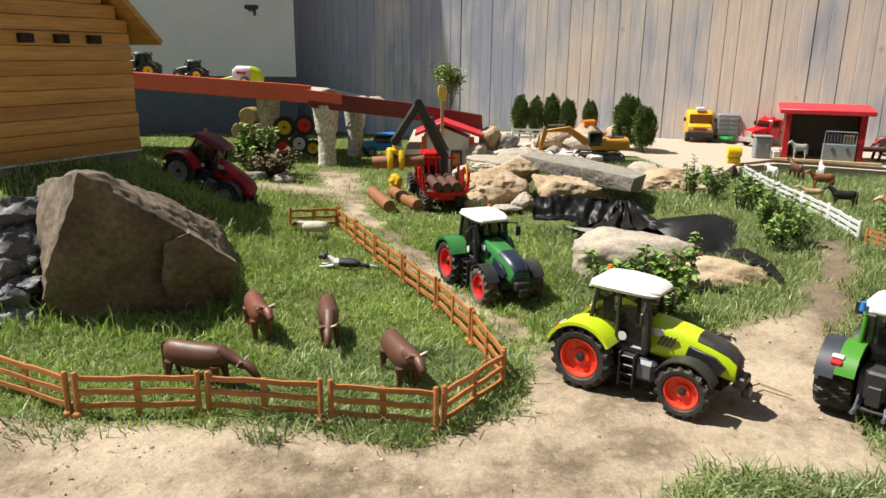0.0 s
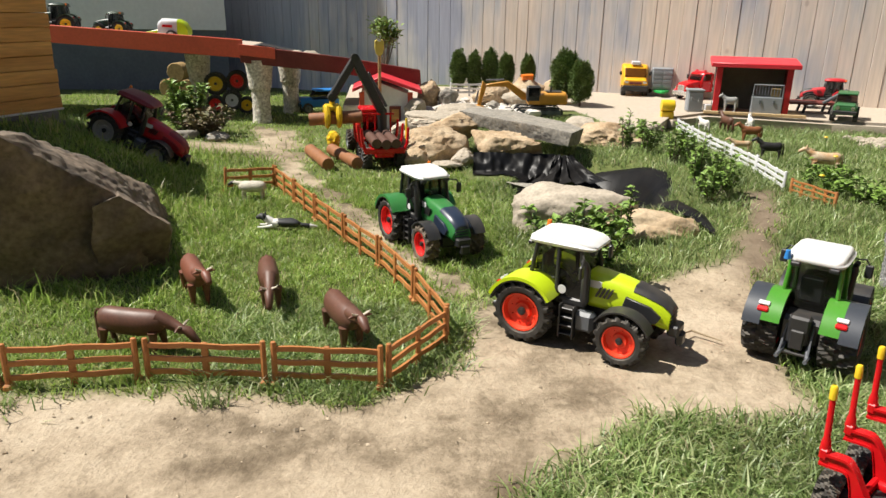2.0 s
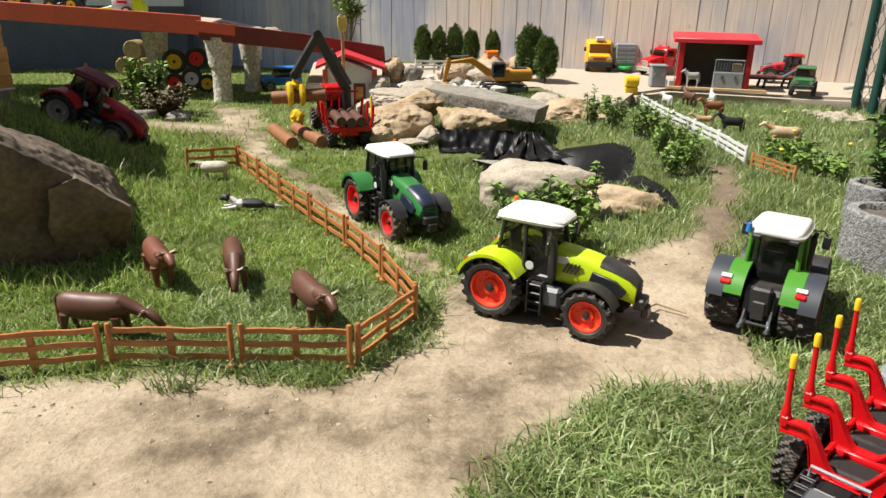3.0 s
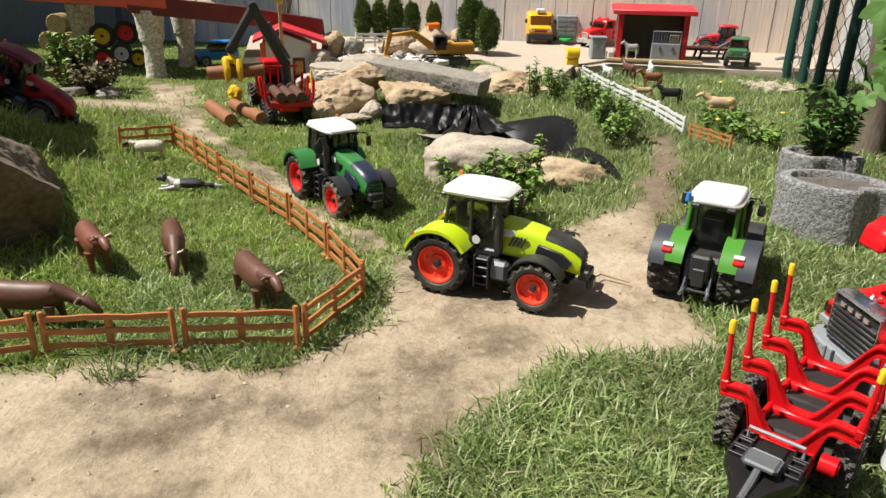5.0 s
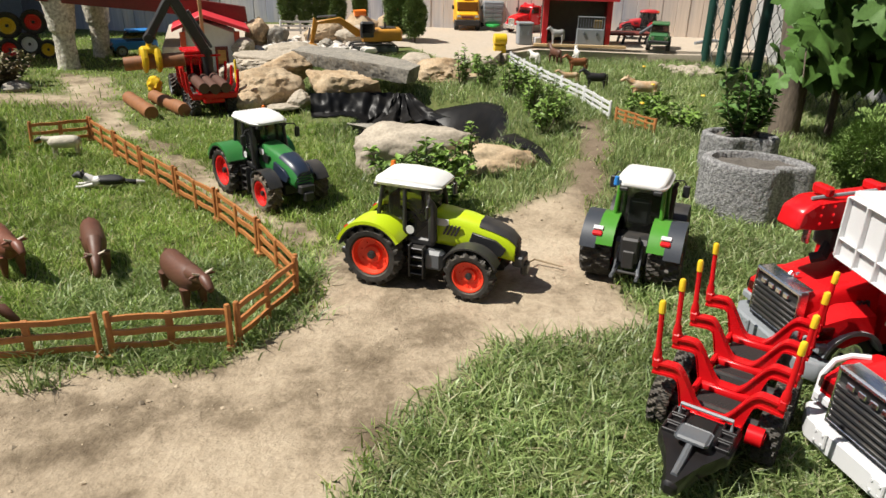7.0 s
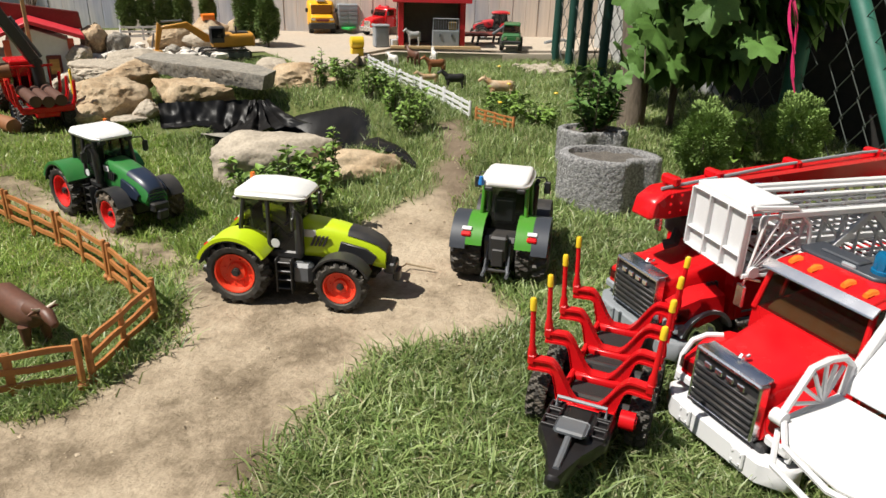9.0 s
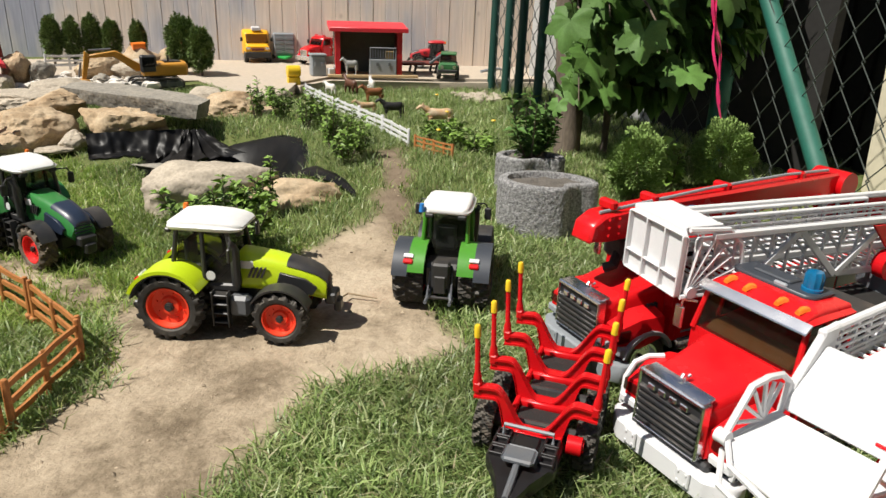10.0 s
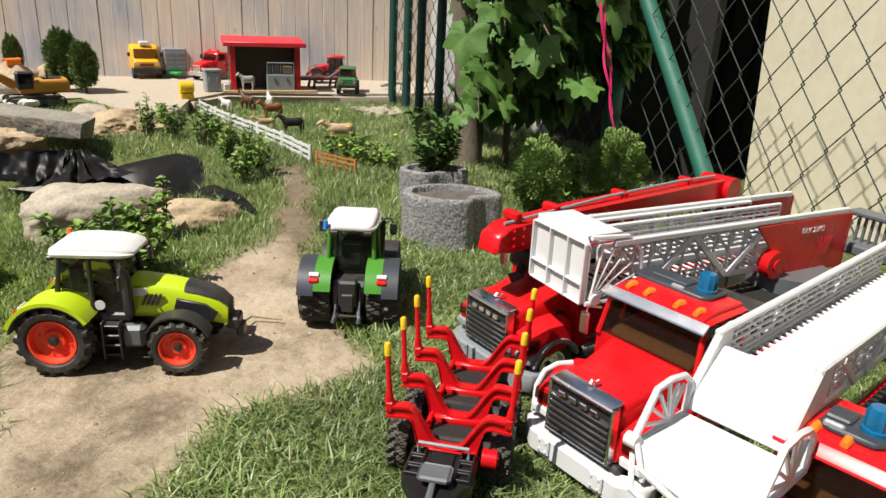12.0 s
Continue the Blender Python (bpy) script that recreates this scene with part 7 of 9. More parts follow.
def jeep(name, m, label, body, k=1.0, open_top=False):
    t = thing(name, m @ Matrix.Scale(k, 4), label, "toy car", "toy cars")
    bm = B()
    box(bm, (0, 0, 0.055), (0.22, 0.10, 0.045), 0.008)
    box(bm, (0.075, 0, 0.075), (0.07, 0.09, 0.02), 0.008)
    part("body", bm, body, t)
    bm = B()
    loft(bm, [[(-0.105, -0.045, 0.075), (0.045, -0.045, 0.075), (0.045, 0.045, 0.075), (-0.105, 0.045, 0.075)], [(-0.10, -0.040, 0.118), (0.02, -0.040, 0.118), (0.02, 0.040, 0.118), (-0.10, 0.040, 0.118)]])
    part("glazing", bm, M_glass_dark, t, "dark glazing")
    bm = B()
    box(bm, (-0.04, 0, 0.122), (0.13, 0.088, 0.010), 0.004)
    part("roof", bm, body, t)
    bm = B()
    box(bm, (0.112, 0, 0.045), (0.012, 0.10, 0.016), 0.003)
    part("bumper", bm, M_black, t)
    for y in (-0.032, 0.032):
        bm = B()
        rod(bm, (0.108, y, 0.065), (0.114, y, 0.065), 0.009, n=12)
        part("headlight", bm, M_chrome, t)
    for s in (-1, 1):
        for x in (-0.068, 0.072):
            wheel(t, x, s * 0.048, 0.029, 0.022, M_mgrey, 0, 0.2)


jeep("car", heading(-0.36, 4.06, 200, z=0.0), "bright blue toy off-road car under the ramp", M_blue)


# ---------- pond and stones ----------
def liner():
    """Black pond foil: a hollow with a rim that follows the ground, and a folded apron under the slab."""
    bm = B()
    n, rings = 56, []
    for j in range(9):
        f = j / 8
        ring = []
        for k in range(n):
            a = k * math.tau / n
            ex = 0.255 + 0.05 * math.cos(2 * a + 0.6) + 0.02 * math.sin(5 * a)
            ey = 0.27 + 0.04 * math.sin(3 * a)
            x, y = 0.655 + ex * 0.88 * math.cos(a) * f, 2.15 + ey * 1.08 * math.sin(a) * f
            g = gzf(x, y)
            rim = (0.010 + 0.012 * max(0.0, math.cos(a))) * math.exp(-((f - 0.90) / 0.09) ** 2)
            z = g + 0.006 + rim + 0.009 * noise.noise(Vector((x * 12, y * 12, 1.0))) + 0.005 * abs(noise.noise(Vector((x * 34, y * 22, 4.0))))
            if f > 0.97:
                z = g + 0.001
            ring.append((x, y, z))
        rings.append(ring)
    loft(bm, rings[::-1], caps=False)
    solo("pond_liner", bm, M_liner, Matrix(), "shiny black pond liner sheet lying in its hollow", "pond liner", smooth=70)
    # folded apron: a hanging sheet below the block, and a fan of folds gathered below the slab
    bm = B()

    def cloth(top, bot, nu, nv, amp, waves, seed, sag=0.0):
        rows = []
        for i in range(nu + 1):
            u = i / nu
            a, c = Vector(top[0]).lerp(Vector(top[1]), u), Vector(bot[0]).lerp(Vector(bot[1]), u)
            ph = u * waves + 0.35 * math.sin(u * waves * 1.7 + seed)
            tri = 2 * abs(2 * (ph - math.floor(ph)) - 1) - 1
            row = []
            for j in range(nv + 1):
                v = j / nv
                p = a.lerp(c, v)
                out = amp * tri * (0.25 + 0.75 * v) + 0.010 * noise.noise(Vector((u * 11 + seed, v * 5, seed)))
                p += Vector((0.15, -0.8, 0.55)) * out
                p.z -= sag * math.sin(v * math.pi)
                p.z = max(p.z, gzf(p.x, p.y) + 0.006)
                row.append(bm.verts.new(p))
            rows.append(row)
        for r0, r1 in zip(rows, rows[1:]):
            for j in range(nv):
                bm.faces.new((r0[j], r0[j + 1], r1[j + 1], r1[j]))

    cloth(((0.325, 2.50, 0.080), (0.60, 2.41, 0.088)), ((0.315, 2.43, -0.01), (0.54, 2.33, -0.02)), 70, 14, 0.008, 3.6, 1.0, 0.012)
    cloth(((0.600, 2.43, 0.082), (0.670, 2.42, 0.080)), ((0.47, 2.33, 0.0), (0.77, 2.27, 0.02)), 80, 16, 0.017, 4.1, 2.0, 0.014)
    solo("liner_apron", bm, M_liner, Matrix(), "crumpled black liner folds hanging below the stone slab", "pond liner", smooth=35)
    # overflow strip running down to the path
    bm = B()
    rows = []
    for i in range(24):
        u = i / 23
        cy = 2.04 - 0.43 * u
        cx = 0.79 + 0.035 * math.sin((cy - 1.5) * 9)
        row = []
        for j in range(7):
            v = -1 + 2 * j / 6
            x, y = cx + v * 0.046 * (1 - 0.80 * u), cy + v * 0.02
            row.append(bm.verts.new((x, y, gzf(x, y) + 0.014 + 0.006 * (1 - v * v) + 0.003 * noise.noise(Vector((x * 30, y * 30, 2))))))
        rows.append(row)
    for a, c in zip(rows, rows[1:]):
        for j in range(6):
            bm.faces.new((a[j], a[j + 1], c[j + 1], c[j]))
    solo("liner_strip", bm, M_liner, Matrix(), "strip of black liner trailing beside the yellow stone", "pond liner", smooth=70)


liner()


def stone(x, y, z, sx, sy, sz, rz, material, label, seed, rx=0, ry=0, group="pond stones"):
    rn = random.Random(int(seed * 1000))
    bm = B()
    bmesh.ops.create_icosphere(bm, subdivisions=5, radius=1.0)
    flats = []
    for k in range(9):
        d = Vector((rn.gauss(0, 1), rn.gauss(0, 1), rn.gauss(0, 0.8))).normalized()
        flats.append((d, rn.uniform(0.70, 0.92)))
    off = Vector((seed * 2.1, seed, seed * 3.7))
    for v in bm.verts:
        d = v.co.normalized()
        r = 1.08
        for f, c in flats:
            k = d.dot(f)
            if k > 0.05:
                r = min(r, c / k)
        r += 0.09 * noise.noise(d * 2.6 + off) + 0.06 * noise.noise(d * 6 + off) + 0.035 * noise.noise(d * 14 + off) + 0.018 * noise.noise(d * 33 + off)
        v.co = Vector((d.x * r * sx, d.y * r * sy, d.z * r * sz))
    return solo("stone", bm, material, pose(x, y, z, rx, ry, rz), label, "stone", group, smooth=45)




def round_stone(x, y, z, sx, sy, sz, rz, material, label, seed):
    """A full, worn stone: a lumpy egg with a few soft flats."""
    bm = B()
    bmesh.ops.create_icosphere(bm, subdivisions=5, radius=1.0)
    off = Vector((seed, seed * 2.3, seed * 0.7))
    for v in bm.verts:
        d = v.co.normalized()
        r = 1 + 0.20 * noise.noise(d * 1.3 + off) + 0.10 * noise.noise(d * 3.1 + off) + 0.035 * noise.noise(d * 9 + off) + 0.014 * noise.noise(d * 26 + off)
        q = Vector((abs(d.x) ** 0.8 * math.copysign(1, d.x), abs(d.y) ** 0.8 * math.copysign(1, d.y), abs(d.z) ** 0.75 * math.copysign(1, d.z))) * r
        v.co = Vector((q.x * sx, q.y * sy, q.z * sz))
    return solo("stone", bm, material, pose(x, y, z, 0, 0, rz), label, "stone", "pond stones", smooth=60)


round_stone(0.515, 1.810, 0.036, 0.176, 0.088, 0.084, -14, M_rock_pale, "large pale rounded stone beside the pond", 1.7)
round_stone(0.692, 1.690, 0.016, 0.122, 0.060, 0.064, -14, M_rock, "yellowish sandstone beside the pond", 2.9)
bm = hull_rock([(0.318, 2.930, 0.166), (0.372, 3.030, 0.168), (0.520, 2.930, 0.170), (0.690, 2.620, 0.166), (0.728, 2.520, 0.160), (0.664, 2.435, 0.158), (0.560, 2.555, 0.166), (0.430, 2.720, 0.168),
                (0.330, 2.915, 0.122), (0.380, 3.010, 0.120), (0.690, 2.610, 0.105), (0.715, 2.515, 0.104), (0.655, 2.445, 0.108), (0.440, 2.725, 0.116)], 6, 0.0035, 26, 3.0)
solo("stone_slab", bm, M_slab, Matrix(), "long grey stone slab bridging the pond head", "stone", smooth=45)
bm = hull_rock([(0.335, 2.68, 0.125), (0.36, 2.52, 0.06), (0.55, 2.42, 0.125), (0.57, 2.46, 0.07), (0.40, 2.50, 0.135), (0.50, 2.62, 0.13), (0.36, 2.70, 0.06)], 5, 0.011, 22, 4.0)
solo("stone", bm, M_rock, Matrix(), "angular sandstone block under the slab", "stone", "pond stones", smooth=45)
for i, (x, y, z, sx, sy, sz, r, mt, lab) in enumerate((
        (0.20, 2.70, 0.055, 0.125, 0.09, 0.085, 20, M_rock, "rough sandstone boulder"), (0.12, 2.83, 0.05, 0.08, 0.07, 0.06, 70, M_rock, "rough sandstone boulder"), (0.29, 2.84, 0.115, 0.10, 0.07, 0.055, 10, M_rock, "angular yellow sandstone"),
        (0.30, 2.60, 0.035, 0.05, 0.04, 0.035, 40, M_rock_pale, "mottled pale stone"), (0.235, 2.56, 0.022, 0.055, 0.035, 0.012, 0, M_rock_pale, "thin flat pale stone"), (0.13, 2.62, 0.03, 0.06, 0.05, 0.04, 30, M_rock, "small sandstone"),
        (0.22, 3.12, 0.095, 0.15, 0.10, 0.045, -5, M_rock_pale, "broad brownish flagstone"), (0.36, 3.22, 0.11, 0.16, 0.10, 0.045, 15, M_rock_pale, "broad pale flagstone"), (0.16, 3.40, 0.115, 0.06, 0.05, 0.04, 50, M_rock_pale, "pale stone"),
        (0.86, 2.66, 0.095, 0.10, 0.13, 0.06, 15, M_rock, "sloping sandstone"), (0.93, 2.55, 0.085, 0.06, 0.08, 0.03, 25, M_rock, "reddish sandstone piece"), (0.80, 2.82, 0.11, 0.08, 0.08, 0.05, 0, M_rock_pale, "pale stone"),
        (0.23, 3.62, 0.15, 0.06, 0.05, 0.07, 10, M_rock, "upright brown stone"), (0.33, 3.60, 0.14, 0.05, 0.05, 0.055, 80, M_slab, "pointed grey stone"), (0.08, 3.00, 0.06, 0.06, 0.05, 0.05, 15, M_rock_pale, "pale stone"), (0.53, 3.42, 0.115, 0.035, 0.035, 0.03, 0, M_slab, "round grey stone"),
        (0.56, 3.66, 0.14, 0.10, 0.07, 0.06, 25, M_rock, "sandstone behind the digger"), (0.70, 3.62, 0.13, 0.10, 0.08, 0.055, -15, M_rock_pale, "pale sandstone behind the digger"))):
    stone(x, y, z, sx, sy, sz, r, mt, lab + " in the pond surround", i * 1.37 + 0.5)
bm = hull_rock([(0.42, 2.27, 0.010), (0.52, 2.13, 0.016), (0.60, 2.08, 0.020), (0.57, 2.06, 0.03), (0.46, 2.14, 0.034), (0.40, 2.24, 0.03), (0.48, 2.17, 0.040)], 3, 0.004, 20, 6.0)
solo("stone", bm, M_slab, Matrix(), "flat grey stone at the liner edge", "stone", "pond stones", smooth=45)
rnd = random.Random(31)
bm = B()
for k in range(160):
    x, y = rnd.uniform(0.05, 0.75), rnd.uniform(3.3, 3.75)
    s = rnd.uniform(0.008, 0.024)
    blob(bm, (x, y, gzf(x, y) + s * 0.4 + 0.008), (s * 1.3, s, s * 0.8), 1, 0.3, 1.5, k * 0.7)
tagged(part("gravel", bm, mat("white_gravel", (0.62, 0.58, 0.52), 0.9, island=0.3), smooth=40), "loose white quarry gravel below the digger", "gravel", kind="stuff")
bm = B()
for k in range(50):
    x, y = rnd.uniform(0.50, 0.72), rnd.uniform(3.24, 3.46)
    s = rnd.uniform(0.012, 0.024)
    blob(bm, (x, y, 0.10 + s * 0.6), (s * 1.3, s, s * 0.8), 1, 0.3, 1.5, k * 0.9)
tagged(part("gravel", bm, bpy.data.materials["white_gravel"], smooth=40), "heap of white gravel in front of the digger", "gravel", kind="stuff")
# leafy shrubs round the pond
shrub("shrub", heading(0.455, 1.47, 0), "glossy green privet shrub beside the track", "shrub", 0.150, 0.15, 22, 1500, 0.025, M_leaf, 41, spread=0.95)
shrub("shrub", heading(0.40, 1.42, 0), "low green privet shrub beside the track", "shrub", 0.12, 0.12, 16, 1000, 0.023, M_leaf, 42, spread=0.95)
shrub("shrub", heading(0.58, 1.62, 0), "tall thin privet shoot beside the stone", "shrub", 0.165, 0.06, 5, 220, 0.022, M_leaf, 43)
for i, (x, y, h) in enumerate(((0.88, 2.50, 0.15), (0.94, 2.42, 0.12), (0.97, 2.27, 0.13), (0.99, 2.12, 0.13), (0.95, 2.02, 0.14), (0.98, 1.92, 0.11), (1.02, 2.04, 0.11), (0.97, 2.58, 0.10), (1.03, 2.28, 0.10), (0.92, 1.86, 0.11))):
    shrub("shrub", heading(x, y, i * 40), "upright privet shrub in the row beside the pond", "shrub", h, 0.060, 7, 230, 0.019, M_leaf, 60 + i, "row of shrubs", spread=0.8)
for i, (x, y, h) in enumerate(((1.38, 2.02, 0.08), (1.45, 2.16, 0.07), (1.42, 1.9, 0.07))):
    shrub("shrub", heading(x, y, i * 40), "weedy green plant in the meadow", "plant", h, 0.09, 9, 260, 0.024, M_leaf, 80 + i, spread=1.0)


# ---------- yard at the back ----------
YZ = 0.098
M_red_p = mat("bright_red_plastic", (0.50, 0.018, 0.026), 0.4)
for i, (x, y, rx, rz) in enumerate(((0.445, 4.22, 0.040, 0.100), (0.535, 4.20, 0.036, 0.095), (0.630, 4.20, 0.039, 0.102), (0.715, 4.15, 0.038, 0.092), (0.838, 4.12, 0.034, 0.090))):
    ball_bush("conifer", pose(x, y, YZ), "small dense dark green conifer in a row", "tree", rx * 1.02, rz, 5200, 0.016, M_leaf_thuja, 100 + i, "row of conifers", trunk=0.03, taper=0.08)
ball_bush("conifer", pose(0.955, 3.70, YZ - 0.01), "broad dark green conifer beside the digger", "tree", 0.070, 0.120, 8000, 0.018, M_leaf_thuja, 110, "yard bushes", trunk=0.03, taper=0.05)
ball_bush("conifer", pose(1.01, 3.60, YZ - 0.01), "narrow dark green conifer beside the digger", "tree", 0.052, 0.100, 6000, 0.017, M_leaf_thuja, 111, "yard bushes", trunk=0.03, taper=0.05)


def digger():
    t = thing("digger", pose(0.735, 3.33, YZ - 0.01, 0, 0, 176) @ Matrix.Scale(0.86, 4), "yellow toy excavator with black tracks on white gravel", "toy excavator")
    for s in (-1, 1):
        bm = B()
        rings = []
        for k in range(24):
            a = k * math.tau / 24
            cx = 0.10 if math.cos(a) > 0 else -0.10
            p0 = (cx + 0.026 * math.cos(a), 0.028 + 0.026 * math.sin(a))
            p1 = (cx + 0.020 * math.cos(a), 0.028 + 0.020 * math.sin(a))
            rings.append([(p0[0], s * 0.075, p0[1]), (p0[0], s * 0.045, p0[1]), (p1[0], s * 0.045, p1[1]), (p1[0], s * 0.075, p1[1])])
        loft(bm, rings + [rings[0]], caps=False)
        for k in range(18):
            for z in (0.001, 0.055):
                box(bm, (-0.10 + 0.2 * k / 17, s * 0.060, z), (0.006, 0.032, 0.004), 0)
        tr = part("track", bm, M_black, t)
        bm = B()
        box(bm, (0, s * 0.058, 0.028), (0.20, 0.022, 0.03), 0.005)
        for x in (-0.10, -0.05, 0, 0.05, 0.10):
            rod(bm, (x, s * 0.042, 0.028), (x, s * 0.077, 0.028), 0.016, n=14)
        part("track_frame", bm, M_dgrey, tr)
    bm = B()
    rod(bm, (0, 0, 0.04), (0, 0, 0.066), 0.045, n=20)
    part("slew_ring", bm, M_black, t)
    bm = B()
    loft(bm, [rring(-0.150, 0.105, 0.070, 0.120, 0.3), rring(-0.140, 0.12, 0.066, 0.132, 0.25), rring(-0.02, 0.12, 0.066, 0.128, 0.15), rring(0.06, 0.115, 0.066, 0.096, 0.2)])
    part("house", bm, M_cat, t, "yellow engine house")
    bm = B()
    box(bm, (-0.08, 0.0, 0.133), (0.08, 0.08, 0.006), 0.001)
    rod(bm, (-0.06, 0.03, 0.13), (-0.06, 0.03, 0.165), 0.005, n=8)
    part("engine_cover", bm, M_black, t)
    bm = B()
    box(bm, (0.035, 0.038, 0.125), (0.075, 0.045, 0.085), 0.008)
    cab = part("cab", bm, M_black, t, "black cab")
    for s2 in (0.0145, 0.0615):
        bm = B()
        box(bm, (0.037, s2, 0.134), (0.058, 0.002, 0.045), 0.001)
        part("window", bm, M_glass, cab)
    # boom, arm, bucket
    bm = B()
    prism(bm, [(0.05, 0.085), (0.06, 0.115), (0.17, 0.185), (0.30, 0.165), (0.305, 0.150), (0.18, 0.158), (0.09, 0.085)], -0.032, -0.008, "y", 0.003)
    boom = part("boom", bm, M_cat, t)
    bm = B()
    prism(bm, [(0.285, 0.165), (0.31, 0.185), (0.335, 0.05), (0.318, 0.045)], -0.031, -0.009, "y", 0.003)
    part("arm", bm, M_cat, t)
    bm = B()
    prism(bm, [(0.30, 0.05), (0.345, 0.055), (0.35, 0.02), (0.32, 0.002), (0.29, 0.015)], -0.045, 0.005, "y", 0.003)
    part("bucket", bm, M_cat, t)
    for a, c in (((0.08, 0.10), (0.20, 0.165)), ((0.19, 0.19), (0.29, 0.185)), ((0.33, 0.13), (0.345, 0.06))):
        bm = B()
        rod(bm, (a[0], -0.038, a[1]), (c[0], -0.038, c[1]), 0.005, n=8)
        part("cylinder", bm, M_dgrey, boom)


digger()


def van():
    t = thing("van", pose(1.485, 4.17, YZ, 0, 0, -104), "yellow toy delivery van parked against the board fence", "toy van")
    bm = B()
    loft(bm, [rring(-0.12, 0.150, 0.03, 0.175, 0.1), rring(0.03, 0.150, 0.03, 0.175, 0.1), rring(0.075, 0.146, 0.03, 0.155, 0.14, wt=0.132), rring(0.105, 0.142, 0.03, 0.105, 0.2, wt=0.125), rring(0.135, 0.136, 0.03, 0.090, 0.25)])
    part("body", bm, mat("van_yellow", (0.85, 0.42, 0.01), 0.35), t, smooth=40)
    bm = B()
    prism(bm, [(0.072, 0.150), (0.104, 0.107), (0.108, 0.110), (0.076, 0.155)], -0.060, 0.060, "y", 0.001)
    part("windscreen", bm, M_glass_dark, t, "dark windscreen")
    bm = B()
    box(bm, (0.137, 0, 0.045), (0.014, 0.146, 0.034), 0.005)
    part("bumper", bm, M_black, t)
    bm = B()
    box(bm, (0.139, 0, 0.075), (0.006, 0.07, 0.014), 0.002)
    part("grille", bm, M_red_dark, t)
    bm = B()
    box(bm, (0.05, 0, 0.182), (0.04, 0.05, 0.022), 0.005)
    part("roof_unit", bm, M_white, t, "white roof unit")
    for s in (-1, 1):
        bm = B()
        box(bm, (0.130, s * 0.052, 0.080), (0.012, 0.026, 0.016), 0.003)
        part("headlight", bm, M_chrome, t)
        bm = B()
        box(bm, (0.078, s * 0.083, 0.125), (0.008, 0.014, 0.022), 0.002)
        part("mirror", bm, M_black, t)
        for x in (-0.075, 0.085):
            wheel(t, x, s * 0.062, 0.030, 0.026, M_mgrey, 0, 0.2)


van()


def animal_trailer():
    t = thing("livestock_trailer", pose(1.622, 4.085, YZ, 0, 0, -104), "grey toy livestock trailer with a green drawbar", "toy trailer")
    bm = B()
    box(bm, (-0.05, 0, 0.098), (0.17, 0.118, 0.125), 0.006)
    body = part("body", bm, M_mgrey, t)
    for j in range(4):
        for x in (-0.03, 0.03):
            bm = B()
            box(bm, (0.037, x, 0.06 + j * 0.024), (0.006, 0.048, 0.016), 0.001)
            part("panel", bm, M_mgrey, body)
    for j in range(5):
        bm = B()
        box(bm, (-0.11 + j * 0.03, -0.061, 0.135), (0.02, 0.004, 0.022), 0.001)
        part("vent", bm, M_dgrey, body)
    bm = B()
    prism(bm, [(0.035, -0.045), (0.11, -0.010), (0.11, 0.010), (0.035, 0.045)], 0.022, 0.036, "z", 0.002)
    part("drawbar", bm, mat("bright_green", (0.02, 0.32, 0.06), 0.4), t, "green drawbar")
    for s in (-1, 1):
        for x in (-0.09, -0.03):
            wheel(t, x, s * 0.056, 0.026, 0.02, M_mgrey, 0, 0.2)


animal_trailer()


